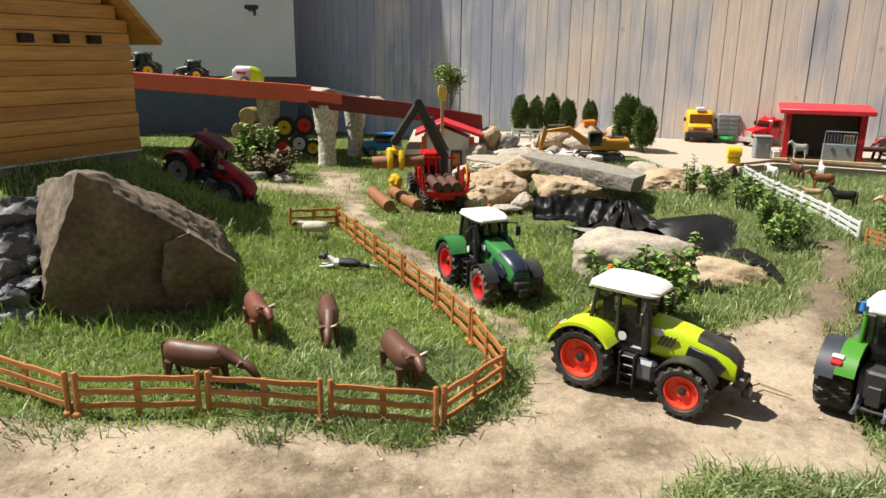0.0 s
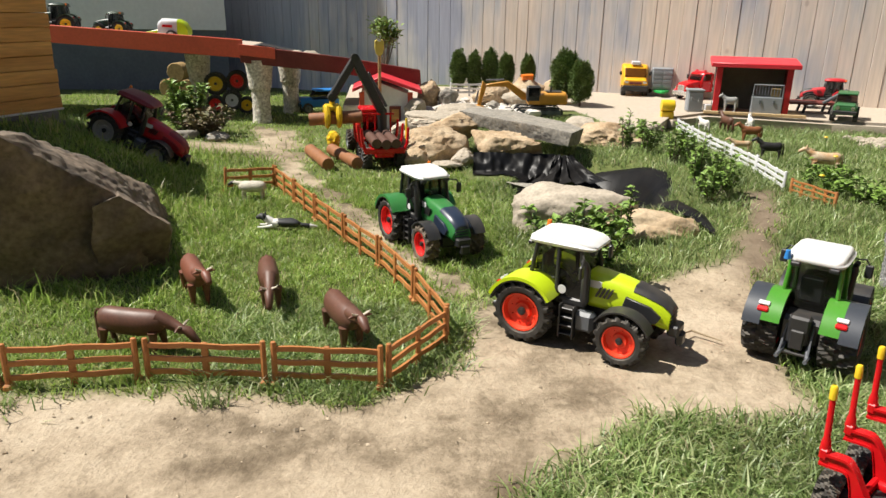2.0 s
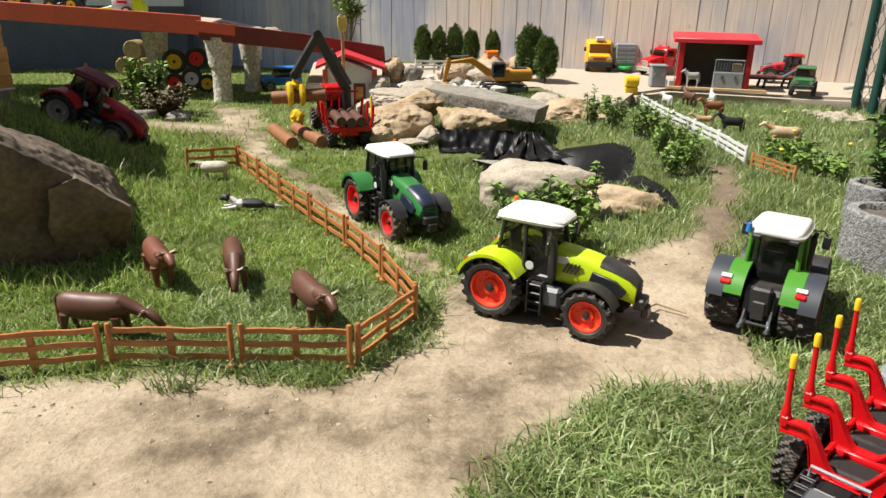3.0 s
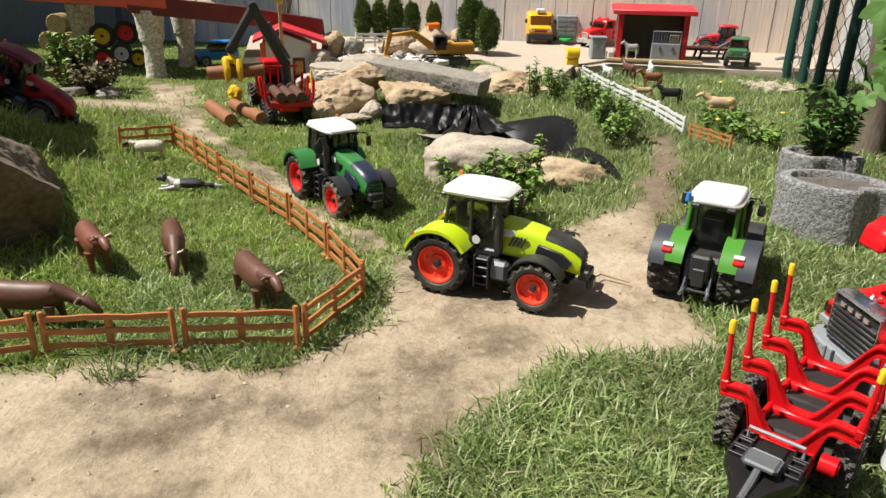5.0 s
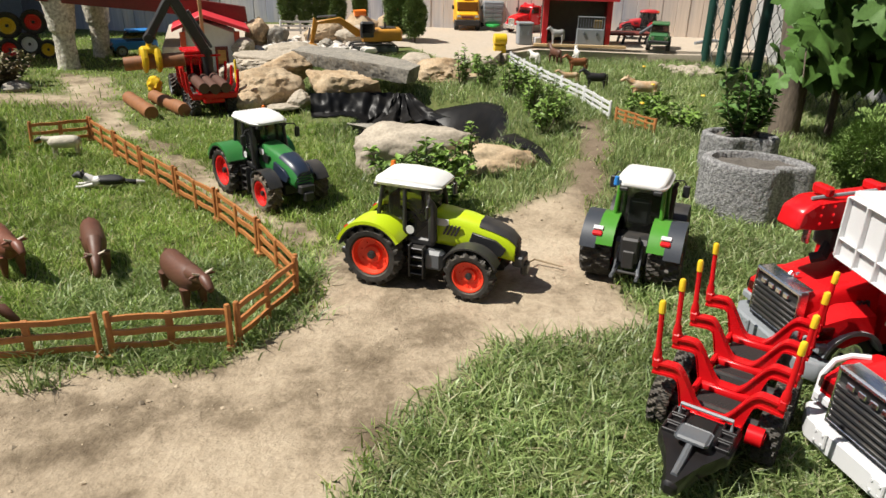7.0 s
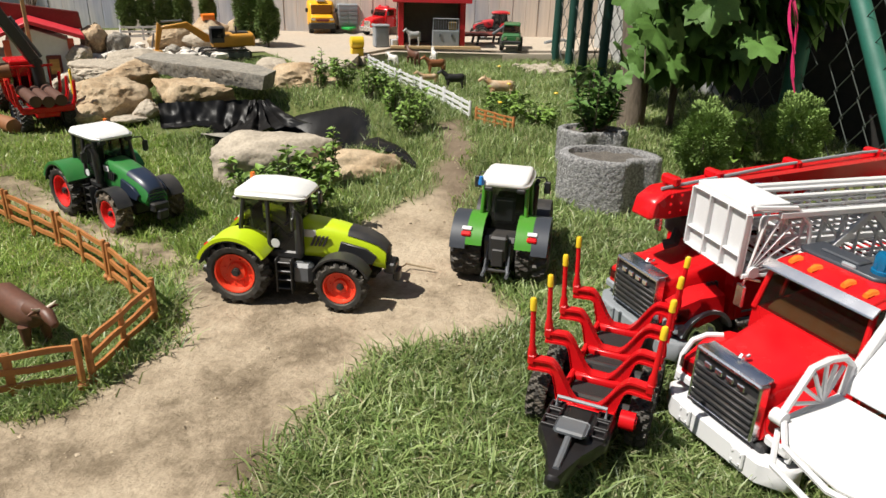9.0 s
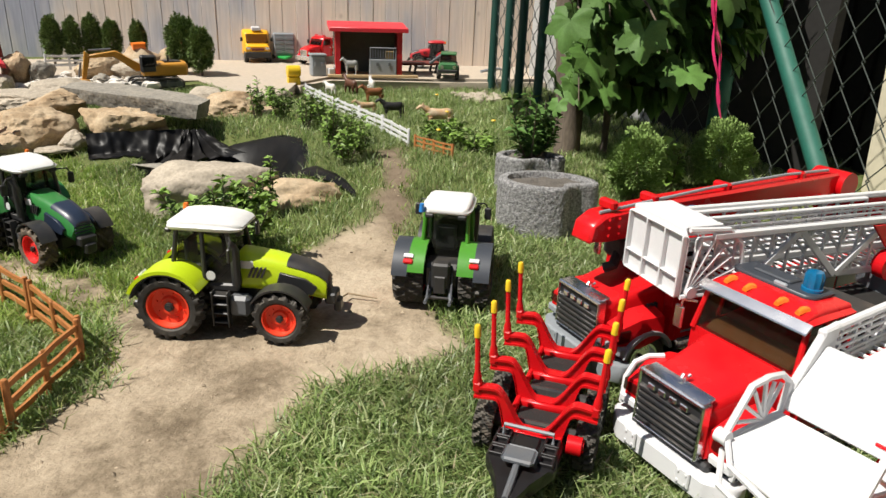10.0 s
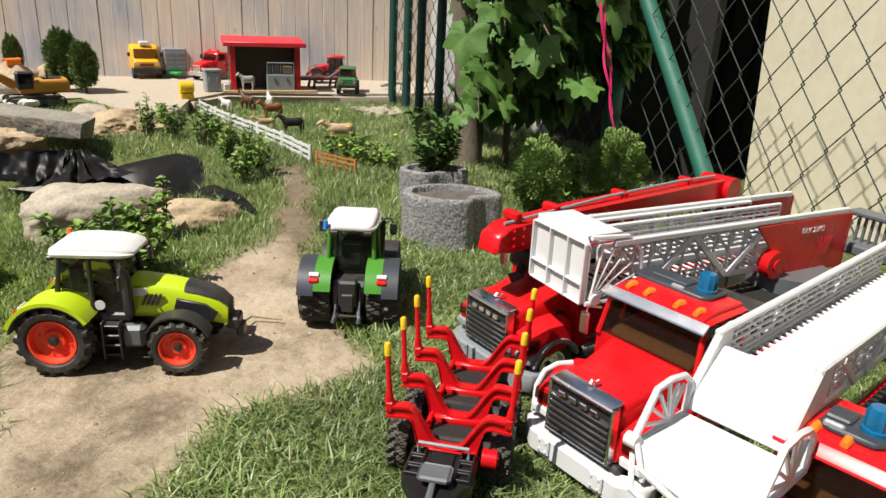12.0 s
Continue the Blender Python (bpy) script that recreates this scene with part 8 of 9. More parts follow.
def red_lorry():
    t = thing("lorry", pose(1.742, 3.93, YZ, 0, 0, 200) @ Matrix.Scale(0.88, 4), "red toy lorry with a long bonnet and chrome exhaust pipe", "toy lorry")
    bm = B()
    loft(bm, [rring(-0.02, 0.100, 0.050, 0.118, 0.12), rring(0.04, 0.094, 0.050, 0.112, 0.16), rring(0.078, 0.086, 0.050, 0.102, 0.2), rring(0.090, 0.078, 0.052, 0.092, 0.25)])
    hood = part("hood", bm, M_red, t, smooth=40)
    bm = B()
    box(bm, (0.091, 0, 0.073), (0.006, 0.060, 0.038), 0.003)
    part("grille", bm, M_chrome, hood, "chrome grille")
    bm = B()
    prism(bm, [(-0.115, 0.048), (-0.018, 0.048), (-0.018, 0.116), (-0.034, 0.160), (-0.044, 0.167), (-0.108, 0.167), (-0.115, 0.160)], -0.060, 0.060, "y", 0.004)
    cab = part("cab", bm, M_red, t, smooth=40)
    bm = B()
    prism(bm, [(-0.0145, 0.119), (-0.029, 0.156), (-0.033, 0.156), (-0.0185, 0.119)], -0.050, 0.050, "y", 0.001)
    part("windscreen", bm, M_glass_dark, cab)
    for s in (-1, 1):
        bm = B()
        prism(bm, [(-0.092, 0.120), (-0.028, 0.120), (-0.042, 0.155), (-0.092, 0.155)], s * 0.0585, s * 0.0618, "y", 0.001)
        part("window", bm, M_glass_dark, cab)
        bm = B()
        box(bm, (-0.060, s * 0.0612, 0.082), (0.062, 0.003, 0.062), 0.001)
        door = part("door", bm, M_red2, cab)
        bm = B()
        box(bm, (-0.084, s * 0.064, 0.104), (0.014, 0.004, 0.004), 0.001)
        part("handle", bm, M_chrome, door)
        bm = B()
        box(bm, (-0.024, s * 0.074, 0.136), (0.008, 0.014, 0.026), 0.002)
        part("mirror", bm, M_black, cab)
        bm = B()
        rod(bm, (-0.128, s * 0.052, 0.050), (-0.128, s * 0.052, 0.172), 0.007, n=12)
        part("exhaust_pipe", bm, M_chrome, t, "chrome exhaust pipe")
    bm = B()
    for y in (-0.034, 0.034):
        rod(bm, (-0.060, y, 0.166), (-0.060, y, 0.182), 0.009, n=10)
    box(bm, (-0.060, 0, 0.171), (0.022, 0.090, 0.009), 0.002)
    part("lamp_bar", bm, M_red2, cab)
    bm = B()
    box(bm, (-0.225, 0, 0.058), (0.24, 0.060, 0.022), 0.003)
    part("chassis", bm, M_black, t)
    bm = B()
    loft(bm, [rring(-0.345, 0.11, 0.072, 0.135, 0.15), rring(-0.335, 0.12, 0.070, 0.140, 0.15), rring(-0.150, 0.12, 0.070, 0.140, 0.15), rring(-0.142, 0.11, 0.072, 0.135, 0.15)])
    part("body", bm, M_red, t, smooth=40)
    bm = B()
    box(bm, (0.095, 0, 0.042), (0.016, 0.128, 0.026), 0.004)
    part("bumper", bm, M_chrome, t)
    for s in (-1, 1):
        bm = B()
        arc_shell(bm, 0.036, 0.043, 5, 175, s * 0.040, s * 0.068, 0.045, 0.034)
        wing = part("wing", bm, M_red2, t)
        bm = B()
        rod(bm, (0.084, s * 0.050, 0.074), (0.092, s * 0.050, 0.074), 0.009, n=12)
        part("headlight", bm, M_chrome, wing, "round chrome headlight")
        for x in (0.045, -0.20, -0.28):
            wheel(t, x, s * 0.053, 0.034, 0.026, M_chrome, 0, 0.2)


red_lorry()


def shed():
    t = thing("shed", pose(1.785, 3.345, YZ, 0, 0, -22) @ Matrix.Diagonal((0.85, 0.85, 0.97, 1)), "open-fronted toy stable with red posts and roof", "toy stable")
    W = 0.40
    bm = B()
    prism(bm, [(-0.045, 0.226), (-0.045, 0.248), (0.20, 0.268), (0.20, 0.246)], -W / 2 - 0.035, W / 2 + 0.035, "x", 0.003)
    part("roof", bm, M_red2, t, "bright red roof board")
    bm = B()
    box(bm, (0, 0.165, 0.12), (W, 0.012, 0.24), 0.001)
    part("back_wall", bm, mat("stable_grey", (0.13, 0.13, 0.105), 0.9), t, "grey-green inner wall")
    for s in (-1, 1):
        bm = B()
        box(bm, (s * (W / 2 - 0.015), -0.01, 0.113), (0.032, 0.030, 0.226), 0.002)
        part("post", bm, M_red_p, t, "red post")
        bm = B()
        box(bm, (s * (W / 2 - 0.012), 0.085, 0.115), (0.014, 0.155, 0.23), 0.001)
        part("side_wall", bm, M_red_dark, t)
    bm = B()
    box(bm, (0.02, 0.06, 0.004), (W + 0.12, 0.26, 0.008), 0.001)
    box(bm, (0.02, -0.075, 0.008), (W + 0.14, 0.018, 0.014), 0.002)
    part("floor", bm, mat("pale_boards", (0.50, 0.36, 0.19), 0.7), t, "pale board floor")


shed()


def crate():
    t = thing("crate", pose(1.845, 3.305, YZ + 0.008, 0, 0, -22) @ Matrix.Scale(0.88, 4), "grey toy gate crate inside the stable", "toy crate")
    bm = B()
    box(bm, (0, 0, 0.045), (0.155, 0.05, 0.09), 0.003)
    part("box", bm, M_mgrey, t)
    for x in (-0.035, 0.035):
        bm = B()
        box(bm, (x, -0.027, 0.065), (0.012, 0.006, 0.018), 0.001)
        part("latch", bm, M_dgrey, t)
    bm = B()
    tube(bm, [(-0.074, -0.02, 0.09), (-0.074, -0.02, 0.155), (0.074, -0.02, 0.155), (0.074, -0.02, 0.09)], 0.0035, 6)
    frame_ = part("gate_frame", bm, M_mgrey, t)
    for j in range(9):
        bm = B()
        rod(bm, (-0.06 + j * 0.015, -0.02, 0.09), (-0.06 + j * 0.015, -0.02, 0.155), 0.0014, n=5)
        part("bar", bm, M_mgrey, frame_)
    bm = B()
    box(bm, (0.04, 0.0, 0.115), (0.05, 0.03, 0.045), 0.004)
    part("straw_bundle", bm, M_hay, t)


crate()
bm = B()
box(bm, (0, 0, 0.05), (0.075, 0.06, 0.10), 0.006)
box(bm, (0, 0, 0.104), (0.082, 0.066, 0.010), 0.003)
for s in (-1, 1):
    box(bm, (s * 0.018, -0.032, 0.06), (0.012, 0.004, 0.02), 0.001)
solo("feed_bin", bm, M_mgrey, pose(1.545, 3.44, YZ, 0, 0, -10), "grey plastic toy feed bin beside the stable", "toy bin")
bm = B()
box(bm, (0, 0, 0.02), (0.035, 0.03, 0.04), 0.004)
rod(bm, (0.03, 0, 0), (0.03, 0, 0.055), 0.010, n=10)
solo("bucket_set", bm, M_white, pose(1.60, 3.405, YZ, 0, 0, 0), "small white toy containers on the yard", "toy bucket")


def roller():
    t = thing("bale_drum", pose(1.335, 3.25, 0.085, 0, 0, -10) @ Matrix.Scale(0.68, 4), "yellow drum lying on a yellow block at the fence end", "toy drum")
    bm = B()
    lathe(bm, [(0, -0.045), (0.036, -0.045), (0.040, -0.041), (0.040, 0.041), (0.036, 0.045), (0, 0.045)], 24, pose(0, 0, 0.095, 0, 90, 0))
    part("drum", bm, M_yellow, t)
    bm = B()
    box(bm, (0, 0, 0.028), (0.085, 0.055, 0.056), 0.004)
    part("block", bm, M_yellow, t)


roller()
tractor("tractor", heading(2.37, 3.53, 150, z=YZ), "bright red toy tractor parked behind the flatbed", M_red_p, M_red_p, M_rim_grey, k=0.78)


def lowbed():
    t = thing("flatbed", pose(2.07, 3.42, YZ, 0, 0, -14), "dark red toy flatbed on black legs", "toy trailer")
    bm = B()
    box(bm, (0, 0, 0.05), (0.36, 0.12, 0.012), 0.003)
    part("bed", bm, M_red_dark, t)
    for x in (-0.15, -0.10, 0.02, 0.14):
        for y in (-0.045, 0.045):
            bm = B()
            rod(bm, (x, y, 0), (x + 0.01, y, 0.046), 0.007, n=8)
            part("leg", bm, M_black, t)
    bm = B()
    rod(bm, (0.10, -0.06, 0.055), (0.20, -0.06, 0.12), 0.008, n=8)
    part("ramp_arm", bm, M_dgrey, t)


lowbed()
jeep("car", heading(2.165, 3.175, 235, z=YZ), "dark green toy off-road car parked beside the flatbed", mat("jeep_green", (0.035, 0.14, 0.045), 0.4), k=0.98)
bm = B()
for j in range(4):
    rod(bm, (j * 0.03, 0, 0.02 + 0.004 * j), (j * 0.03 + 0.07, 0.0, 0.024), 0.008, n=8)
solo("pipe_stack", bm, M_mgrey, pose(2.40, 3.20, YZ, 0, 0, 10), "grey toy pipes on the yard", "toy pipes")
figure("horse_figure", pose(1.685, 3.345, YZ + 0.012, 0, 0, 165), "pale grey toy horse figure standing in the stable", "toy horse", "toy horses", (mat("grey_coat", (0.36, 0.36, 0.35), 0.6, var=0.2, scale=60),), 0.062, 0.074, "horse", 0.08)
figure("horse_figure", heading(1.449, 3.09, 100), "white toy horse figure in the meadow", "toy horse", "toy horses", (M_white_coat,), 0.065, 0.066, "horse", 0.12)
figure("horse_figure", heading(1.560, 3.10, 96), "dark brown toy horse figure facing the stable", "toy horse", "toy horses", (M_cow,), 0.085, 0.080, "horse", -0.02)
figure("horse_figure", heading(1.650, 3.06, 70), "white toy horse figure behind the paddock", "toy horse", "toy horses", (M_white_coat,), 0.080, 0.080, "horse", 0.1)
figure("horse_figure", heading(1.546, 2.85, 170), "chestnut toy horse figure in the grass", "toy horse", "toy horses", (M_chestnut,), 0.080, 0.074, "horse", 0.05)
figure("horse_figure", heading(1.394, 2.63, 165), "reddish toy foal figure lying low in the grass", "toy horse", "toy horses", (M_tan_coat,), 0.070, 0.052, "horse", 0.05)
figure("horse_figure", heading(1.443, 2.50, 160), "black toy horse figure in the grass", "toy horse", "toy horses", (M_black_coat,), 0.078, 0.072, "horse", 0.05)
figure("horse_figure", heading(1.498, 2.25, 155), "tan spotted toy horse figure in the tall grass", "toy horse", "toy horses", (M_tan_coat,), 0.095, 0.086, "horse", 0.1)
# white paddock fence and its brown end
WF = [(1.342, 3.13), (1.316, 2.91), (1.294, 2.69), (1.277, 2.47), (1.256, 2.25), (1.234, 2.03)]
for p, q in zip(WF, WF[1:]):
    fence_panel(Vector(p), Vector(q), "fence_panel", "white plastic toy paddock fence panel", M_white, "white fence panels", h=0.062, mid=2, rails=(0.014, 0.032, 0.050), rh=0.009, feet=False)
fence_panel(Vector((1.236, 2.00)), Vector((1.275, 1.83)), "fence_panel", "brown toy fence panel half hidden in grass", M_fence_br, "brown meadow fence", h=0.050, mid=3, rails=(0.014, 0.030, 0.044), rh=0.0045, feet=False)
# kerb of the yard, rubble and small white fence behind the digger
bm = B()
prism(bm, [(1.33, 3.225), (1.57, 3.365), (2.05, 3.12), (2.75, 2.89), (2.75, 2.85), (2.05, 3.08), (1.57, 3.325), (1.345, 3.19)], 0.0, 0.088, "z", 0.004)
solo("kerb", bm, M_concrete, Matrix(), "worn concrete edge of the yard", "kerb", kind="structure")
bm = B()
rnd = random.Random(8)
for k in range(90):
    x, y = rnd.gauss(2.09, 0.045), rnd.gauss(2.79, 0.06)
    s = rnd.uniform(0.010, 0.022)
    blob(bm, (x, y, gzf(x, y) + s * 0.5), (s * 1.3, s, s * 0.8), 1, 0.3, 1.5, k * 0.9)
tagged(part("rubble", bm, M_rock_pale, smooth=40), "pale rubble stones at the yard edge", "rubble", kind="stuff")
fence_panel(Vector((0.38, 4.02)), Vector((0.70, 3.98)), "fence_panel", "white toy fence panel behind the quarry stones", M_white, "quarry fence", h=0.075, mid=2, rails=(0.02, 0.042, 0.064), rh=0.010, z0=YZ, feet=False)
bm = B()
loft(bm, [rring(-0.05, 0.09, 0.02, 0.07, 0.25), rring(0.05, 0.09, 0.02, 0.075, 0.25)])
solo("quarry_box", bm, M_orange, pose(0.80, 3.95, YZ + 0.085, 0, 0, 0) @ Matrix.Scale(0.6, 4), "orange toy hopper behind the digger", "toy hopper")
bm = B()
loft(bm, [rring(-0.04, 0.08, 0.0, 0.09, 0.25), rring(0.04, 0.08, 0.0, 0.095, 0.25)])
solo("quarry_box", bm, M_red_p, pose(1.00, 3.98, YZ + 0.06, 0, 0, 0), "red toy hopper behind the digger", "toy hopper")
for x, y in ((0.80, 3.95), (1.00, 3.98)):
    bm = B()
    blob(bm, (0, 0, 0), (0.10, 0.07, 0.07), 3, 0.25, 1.3, x, facet=0.5)
    solo("stone", bm, M_rock, pose(x, y, YZ + 0.045), "sandstone under the hopper", "stone", "quarry stones")


# ---------- planters, tree, wire fence ----------
def planter(x, y, r, h, turn, bite, label, seed):
    """A concrete planting ring, flattened, with one hollowed side that takes the next ring's round."""
    bm = B()
    prof = [(r, h * 0.04 * k) for k in range(24)] + [(r * 0.99, h * 0.965), (r * 0.95, h), (r * 0.82, h), (r * 0.79, h * 0.95), (r * 0.78, h * 0.6)]
    lathe(bm, prof, 180)
    for v in bm.verts:
        d = Vector((v.co.x, v.co.y, 0))
        if d.length > 1e-4:
            a = math.atan2(v.co.y, v.co.x) - bite
            a = math.atan2(math.sin(a), math.cos(a))
            dent = 0.0020 * noise.noise(v.co * 95 + Vector((seed, 0, 0))) + 0.0030 * noise.noise(v.co * 230 + Vector((0, seed, 0))) - 0.34 * r * math.exp(-(a / 0.46) ** 4)
            v.co += d.normalized() * dent
            v.co.x *= 0.70
    t = thing("planter", heading(x, y, turn, dz=-0.004), label, "planter", "concrete planters")
    part("ring", bm, M_pot, t, smooth=60)
    bm = B()
    lathe(bm, [(r * 0.80, h * 0.88), (r * 0.6, h * 0.90), (r * 0.4, h * 0.91), (r * 0.2, h * 0.915), (0, h * 0.915)], 60)
    for v in bm.verts:
        a = math.atan2(v.co.y, v.co.x) - bite
        a = math.atan2(math.sin(a), math.cos(a))
        v.co *= 1 - 0.38 * math.exp(-(a / 0.46) ** 4) * (Vector((v.co.x, v.co.y)).length > 0.5 * r)
        v.co.x *= 0.70
        v.co.z = h * 0.90 + 0.008 * noise.noise(v.co * 60)
    part("soil", bm, M_fill, t, "grey gravelly potting soil")


planter(1.142, 1.243, 0.119, 0.130, 47, -2.22, "rough grey concrete planter ring standing on the grass", 1)
planter(1.285, 1.475, 0.094, 0.108, 49, -2.75, "second concrete planter ring in the shade", 2)
shrub("potted_plant", heading(1.300, 1.490, 0, dz=0.085), "dark leafy plant growing in the planter", "plant", 0.17, 0.11, 12, 520, 0.030, M_leaf_big, 91, spread=0.9)
ball_bush("box_bush", heading(1.50, 1.285, 0), "clipped box bush with yellowish green leaves", "bush", 0.074, 0.090, 13000, 0.0095, M_leaf_box, 120, "box bushes", trunk=0.02)
ball_bush("box_bush", heading(1.81, 1.245, 0), "clipped box bush beside the wire fence", "bush", 0.080, 0.094, 13000, 0.0095, M_leaf_box, 121, "box bushes", trunk=0.02)
shrub("weed", heading(1.69, 1.32, 0), "pale green weed between the box bushes", "plant", 0.15, 0.05, 5, 90, 0.035, mat("pale_leaf", (0.20, 0.32, 0.06), 0.5, island=0.2), 93, width=0.8)


def maple_leaf_mesh(seed, size):
    """A five-lobed leaf, folded along its veins."""
    rn = random.Random(seed)
    out = []
    lobes = [(-158, 0.50), (-120, 0.82), (-95, 0.76), (-58, 0.96), (-32, 0.80), (0, 1.15), (32, 0.80), (58, 0.96), (95, 0.76), (120, 0.82), (158, 0.50)]
    for a, r in lobes:
        for da, k in ((-10, 0.90), (0, 1.0), (10, 0.90)) if r > 0.55 else ((0, 1.0),):
            aa = radians(a + da + rn.uniform(-2, 2))
            rr = r * k * rn.uniform(0.95, 1.05) * size
            out.append(Vector((rr * math.cos(aa), rr * math.sin(aa), 0)))
    bm = B()
    c = bm.verts.new((0, 0, 0))
    inner, outer = [], []
    for p in out:
        a = math.atan2(p.y, p.x)
        q = p * 0.5
        q.z = 0.05 * size * math.cos(3 * a) + 0.02 * size
        o = p.copy()
        o.z = -0.10 * size * (p.length / size) ** 2 + 0.05 * size * math.cos(5 * a + seed)
        inner.append(bm.verts.new(q))
        outer.append(bm.verts.new(o))
    n = len(out)
    for k in range(n - 1):
        bm.faces.new((c, inner[k], inner[k + 1]))
        bm.faces.new((inner[k], outer[k], outer[k + 1], inner[k + 1]))
    tube(bm, [(0, 0, 0), (-0.25 * size, 0, -0.01), (-0.55 * size, 0, 0.02)], [0.0016, 0.0014, 0.0014], 5)
    me = fin(bm, "leaf", M_leaf_big, 60)
    return me


def maple():
    t = thing("maple_tree", pose(1.65, 1.78, 0.0), "young maple tree with large lobed leaves in front of the fence", "tree")
    bm = B()
    tube(bm, [(0.03, -0.03, -0.02), (0.035, -0.03, 0.1), (0.03, -0.01, 0.3), (0.0, 0.0, 0.6), (0.02, 0.02, 1.0), (0.05, 0.02, 1.4)], [0.048, 0.042, 0.040, 0.036, 0.032, 0.022], 14)
    for v in bm.verts:
        v.co += Vector((v.co.x, v.co.y, 0)).normalized() * 0.006 * noise.noise(Vector((v.co.x * 40, v.co.y * 40, v.co.z * 12)))
    part("trunk", bm, M_bark, t)
    for x0, y0, x1, y1, r in ((0.07, -0.04, 0.03, -0.16, 0.013), (0.11, 0.02, 0.17, -0.05, 0.010), (0.16, -0.08, 0.12, -0.20, 0.012), (0.22, -0.02, 0.30, -0.10, 0.009)):
        bm = B()
        tube(bm, [(x0, y0, -0.02), (x0 * 0.9 + x1 * 0.1, y0, 0.25), (x0 * 0.5 + x1 * 0.5, (y0 + y1) / 2, 0.6), (x1, y1, 1.05)], [r, r * 0.95, r * 0.8, r * 0.6], 8)
        part("stem", bm, M_bark, t)
    rn = random.Random(77)
    meshes = [maple_leaf_mesh(s, 0.066) for s in (1, 2, 3)]
    ends = [(-0.34, -0.42, 0.55), (-0.10, -0.50, 0.42), (0.14, -0.50, 0.52), (0.08, -0.26, 0.30), (0.02, -0.45, 0.66), (-0.24, -0.34, 0.28), (-0.30, -0.46, 0.62), (-0.22, -0.40, 0.50), (0.05, -0.36, 0.40), (-0.16, -0.30, 0.36), (0.18, -0.38, 0.62), (0.22, -0.20, 0.52), (-0.04, -0.30, 0.55), (-0.14, -0.28, 0.62), (0.10, -0.28, 0.34)]
    count = 0
    for d in ends:
        d = Vector(d)
        a = Vector((0, 0, rn.uniform(0.55, 1.0)))
        c = Vector((d.x * 0.6, d.y * 0.6, d.z + rn.uniform(0.25, 0.45)))
        pts = [a * (1 - u) ** 2 + c * 2 * u * (1 - u) + d * u * u for u in [k / 8 for k in range(9)]]
        bm = B()
        tube(bm, pts, [0.008 - 0.0008 * k for k in range(9)], 6)
        limb = part("limb", bm, M_bark, t)
        for k in range(17):
            u = rn.uniform(0.3, 1.0)
            p = a * (1 - u) ** 2 + c * 2 * u * (1 - u) + d * u * u + Vector((rn.gauss(0, 0.06), rn.gauss(0, 0.06), rn.gauss(0, 0.05)))
            s = rn.uniform(0.55, 1.25)
            if 0.73 * p.x - 0.68 * p.y < -0.02:
                continue
            m = Matrix.Translation(p) @ Euler((rn.uniform(-0.6, 0.6), rn.uniform(0.4, 1.25), rn.uniform(-2.9, -0.8))).to_matrix().to_4x4() @ Matrix.Scale(s, 4)
            part("leaf", meshes[count % 3], M_leaf_big, limb, m=m)
            count += 1
    rng = np.random.default_rng(9)
    n = 900
    d = rng.normal(0, 1, (n, 3))
    d /= np.linalg.norm(d, axis=1, keepdims=True)
    p = d * np.cbrt(rng.uniform(0.2, 1, n))[:, None] * [0.40, 0.50, 0.28] + [-0.14, 0.50, 1.50]
    me = leaf_mesh("crown", p, d + [0, 0, -0.3], 0.11 * rng.uniform(0.7, 1.2, n), 0.8, rng, M_leaf_big)
    part("crown", me, M_leaf_big, t)
    # the hanging inner foliage round the trunk, down to the bushes
    n = 1500
    d = rng.normal(0, 1, (n, 3))
    d /= np.linalg.norm(d, axis=1, keepdims=True)
    p = d * np.cbrt(rng.uniform(0.1, 1, n))[:, None] * [0.40, 0.20, 0.38] @ np.array([[0.78, -0.62, 0], [0.62, 0.78, 0], [0, 0, 1]]) + [0.12, -0.14, 0.62]
    p[:, 2] = np.maximum(p[:, 2], 0.26)
    keep = 0.73 * p[:, 0] - 0.68 * p[:, 1] > 0.03
    p, d = p[keep], d[keep]
    n = len(p)
    me = leaf_mesh("inner_foliage", p, d * [1, 1, 0.4] + [-0.3, -0.5, -0.5], 0.10 * rng.uniform(0.6, 1.2, n), 0.85, rng, M_leaf_big)
    part("inner_foliage", me, M_leaf_big, t)


maple()
rb = thing("ribbon", pose(1.70, 1.21, 0.29, 0, -13, -40), "bright pink ribbon hanging from a branch", "ribbon")
for k, (dx, L) in enumerate(((0.0, 0.30), (0.009, 0.24), (0.004, 0.34))):
    rings = []
    for j in range(16):
        x, y, z = dx + 0.005 * math.sin(j * 0.6 + k * 1.7), 0.003 * math.cos(j * 0.9 + k), 0.30 - L * j / 15
        c, d = 0.0036 * math.cos(j * 0.35 + k), 0.0036 * math.sin(j * 0.35 + k)
        rings.append([(x - c, y - d, z), (x + c, y + d, z), (x + c + 0.0006, y + d + 0.0006, z), (x - c + 0.0006, y - d + 0.0006, z)])
    part("strand", loft(B(), rings), M_pink, rb)

# wire-mesh fence in two runs
W0, W1, W2 = Vector((1.36, 0.10, 0)), Vector((1.905, 1.28, 0)), Vector((2.33, 3.02, 0))


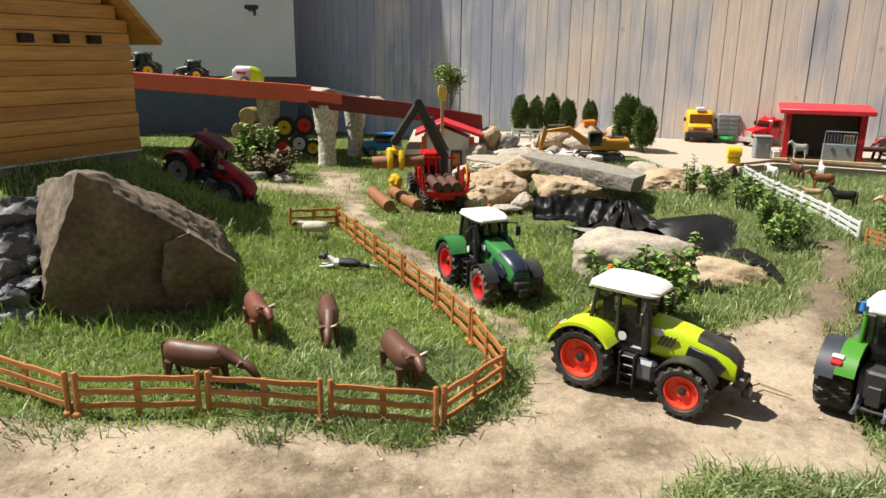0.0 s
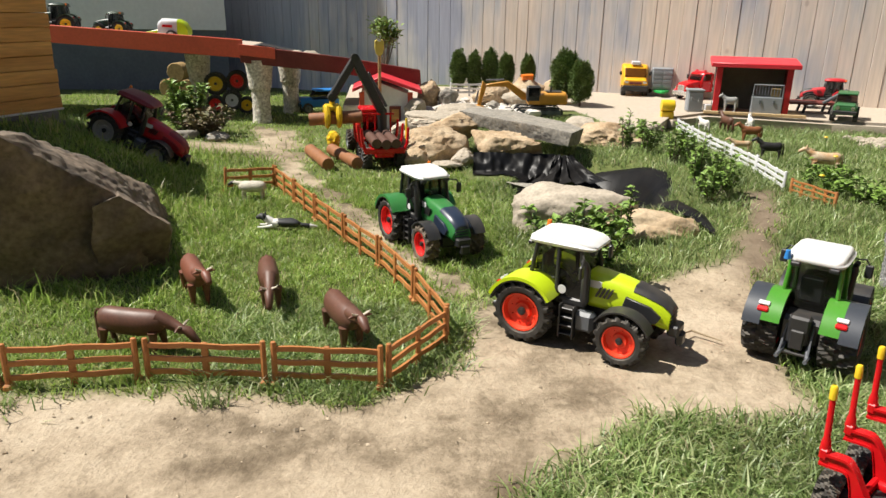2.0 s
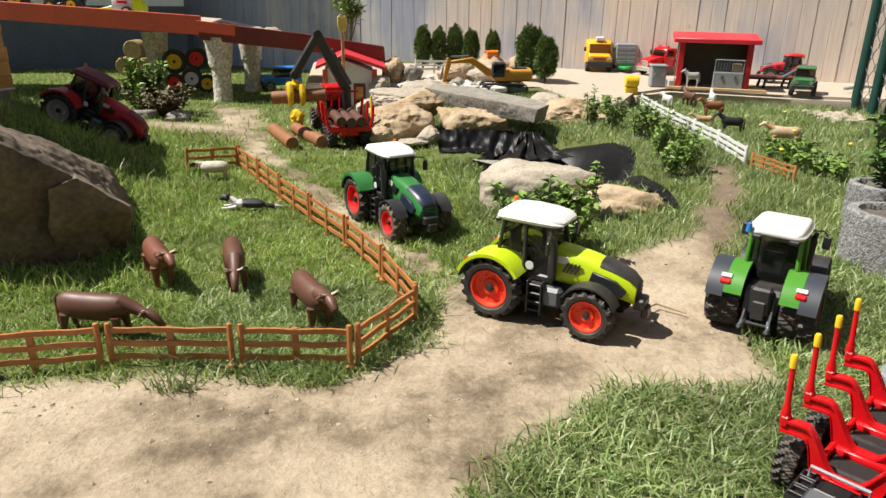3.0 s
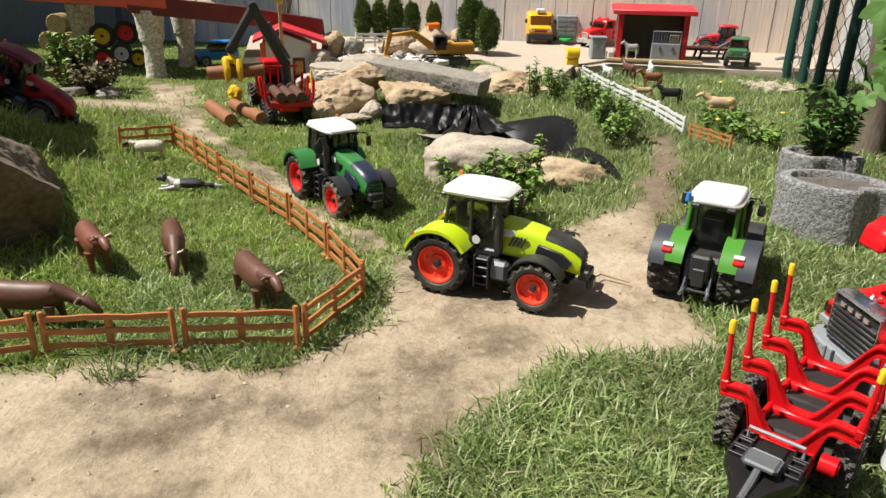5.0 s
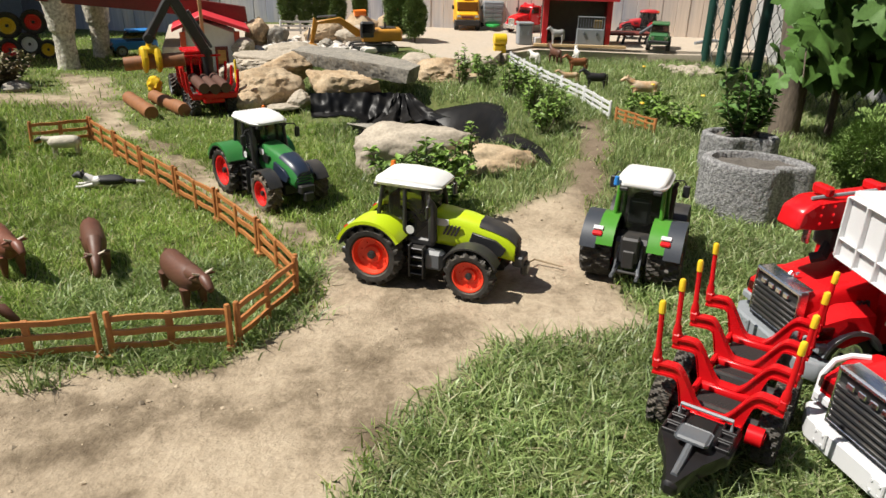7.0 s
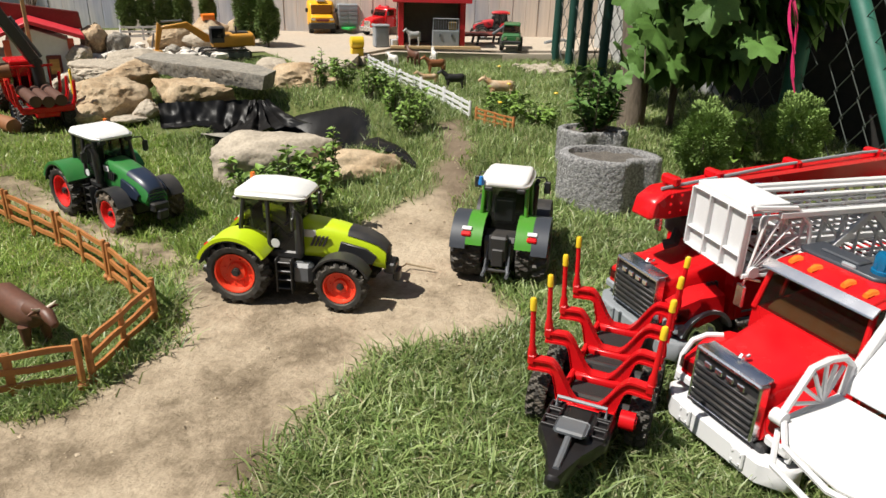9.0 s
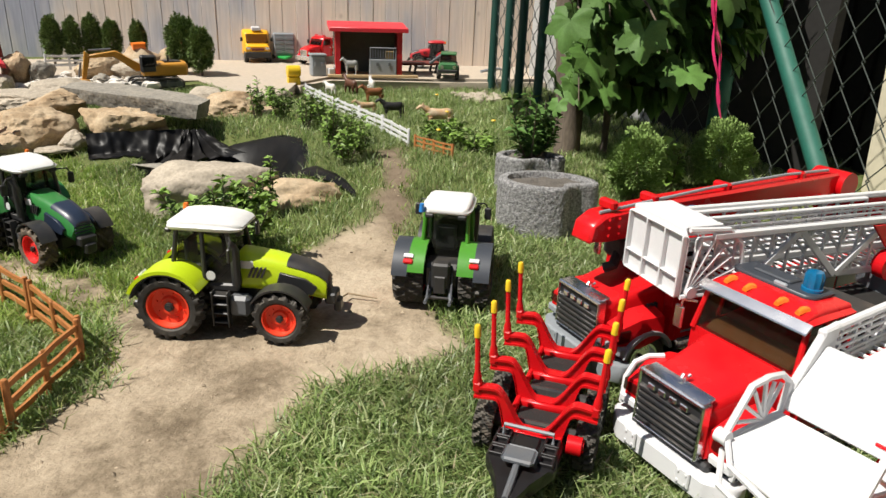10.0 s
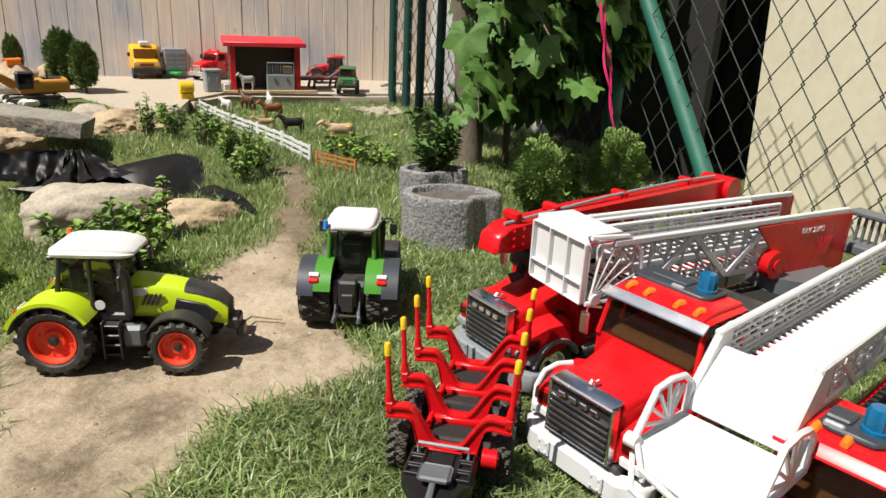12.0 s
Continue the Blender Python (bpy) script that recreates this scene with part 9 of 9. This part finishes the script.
def mesh_run(a, c, step, z0, z1, name, label):
    t = thing(name, Matrix(), label, "wire fence", kind="structure")
    d = c - a
    n = int(d.length / (step / 2))
    u = d.normalized()
    nrm = Vector((u.y, -u.x, 0))
    vz = step * 0.62
    rows = int((z1 - z0) / vz)
    for k in range(n):
        s0, s1 = k * step / 2, (k + 1) * step / 2
        pts = []
        for j in range(rows + 1):
            even = (j + k) % 2 == 0
            s = s0 - 0.002 if even else s1 + 0.002
            bow = 0.0025 if even else -0.0025
            p = a + u * s + nrm * bow
            pts.append((p.x, p.y, z0 + j * vz))
        bm = B()
        tube(bm, pts, 0.0019, 5)
        part("wire", bm, M_link, t)
    return t


run1 = mesh_run(W0, W1, 0.100, 0.0, 1.0, "wire_fence_near", "dark green coated wire-mesh fence with large diamonds")
bm = B()
rod(bm, (1.655, 0.765, -0.02), (1.955, 1.345, 0.66), 0.0235, n=18)
part("brace_pole", bm, M_pole_green, run1, "green painted brace pole")
bm = B()
rod(bm, (1.955, 1.385, -0.02), (1.955, 1.385, 1.6), 0.028, n=18)
part("post", bm, M_pole_green, run1, "green painted post")
run2 = mesh_run(W1 + Vector((0.03, 0.03, 0)), W2, 0.080, 0.0, 0.9, "wire_fence_far", "green wire-mesh fence with posts behind the tree")
# far posts take the darker green that paints in their shade
for x, y in ((2.20, 2.50), (2.245, 2.69), (2.285, 2.84), (2.32, 3.00)):
    bm = B()
    rod(bm, (x, y, -0.02), (x, y, 1.5), 0.021, n=14)
    part("post", bm, M_post_shade, run2, "green painted post")
# shed coloured near-black for its shade, and a cream sheet, behind the fence
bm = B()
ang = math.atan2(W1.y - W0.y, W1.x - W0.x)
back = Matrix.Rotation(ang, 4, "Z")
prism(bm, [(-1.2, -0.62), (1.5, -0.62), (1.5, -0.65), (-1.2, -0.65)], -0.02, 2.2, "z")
solo("wall_shed", bm, M_dark_void, Matrix.Translation(W1) @ back, "shed wall behind the fence, near-black to paint its shade", "shed wall", kind="structure")
wb = thing("wall_boards", Matrix.Translation(W1) @ back, "shed boards coloured near-black for the shade they stand in", "shed wall", kind="structure")
# the boards' shade is put into this colour
M_shade_board = mat("shade_black_board", (0.014, 0.012, 0.010), 0.8, island=0.3)
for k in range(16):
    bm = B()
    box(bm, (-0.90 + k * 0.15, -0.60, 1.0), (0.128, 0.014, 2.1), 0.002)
    part("board", bm, M_shade_board, wb)
# far wall: its near-black paints the shade behind the tree
bm = B()
ang2 = math.atan2(W2.y - W1.y, W2.x - W1.x)
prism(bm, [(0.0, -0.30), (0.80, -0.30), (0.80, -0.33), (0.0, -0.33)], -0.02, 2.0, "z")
solo("wall_far_shed", bm, M_dark_void, Matrix.Translation(W1) @ Matrix.Rotation(ang2, 4, "Z"), "wall behind the tree, near-black to paint its shade", "shed wall", kind="structure")
bm = B()
rows = []
for i in range(30):
    u = i / 29
    row = []
    for j in range(12):
        z = j / 11 * 1.5
        row.append(bm.verts.new((-0.007 - 2.2 * u + 0.066 * (z - 0.2) * (1 - u) ** 3, -0.45 - 0.03 * math.sin(u * 14) * u - 0.02 * u, z)))
    rows.append(row)
for a, c in zip(rows, rows[1:]):
    for j in range(11):
        bm.faces.new((a[j], a[j + 1], c[j + 1], c[j]))
solo("cream_sheet", bm, M_cream, Matrix.Translation(W1) @ back, "cream sheet hanging behind the wire fence", "sheet", kind="structure", smooth=70)
bm = B()
prism(bm, [(0.80, -0.30), (1.95, -0.30), (1.95, -0.33), (0.80, -0.33)], -0.02, 2.0, "z")
solo("wall_pale", bm, mat("pale_wall", (0.42, 0.42, 0.41), 0.9, var=0.15, scale=8), Matrix.Translation(W1) @ Matrix.Rotation(ang2, 4, "Z"), "pale neighbouring wall glimpsed through the leaves", "wall", kind="structure")
# meadow flowers
rn = random.Random(14)
for x, y, h in ((1.42, 2.08, 0.10), (1.62, 2.45, 0.09), (1.30, 1.95, 0.07), (1.55, 1.98, 0.08)):
    t = thing("flower", heading(x, y, 0), "yellow meadow flower on a thin green stem", "flower", "meadow flowers")
    bm = B()
    tube(bm, [(0, 0, 0), (0.003, 0.002, h * 0.6), (0.0, 0.004, h)], [0.0015, 0.0013, 0.001], 5)
    part("stem", bm, M_leaf, t)
    bm = B()
    lathe(bm, [(0.002, 0), (0.008, 0.004), (0.006, 0.007), (0, 0.006)], 12, Matrix.Translation((0, 0.004, h)))
    part("blossom", bm, M_yellow, t)
bm = B()
tube(bm, [(0.526, 1.108, 0.012), (0.545, 1.130, 0.014), (0.564, 1.142, 0.013), (0.586, 1.118, 0.012), (0.603, 1.100, 0.011)], [0.0016, 0.0019, 0.0020, 0.0016, 0.0011], 6)
solo("twig", bm, mat("dry_twig", (0.30, 0.23, 0.14), 0.9), Matrix(), "thin dry twig lying on the dirt track", "twig")
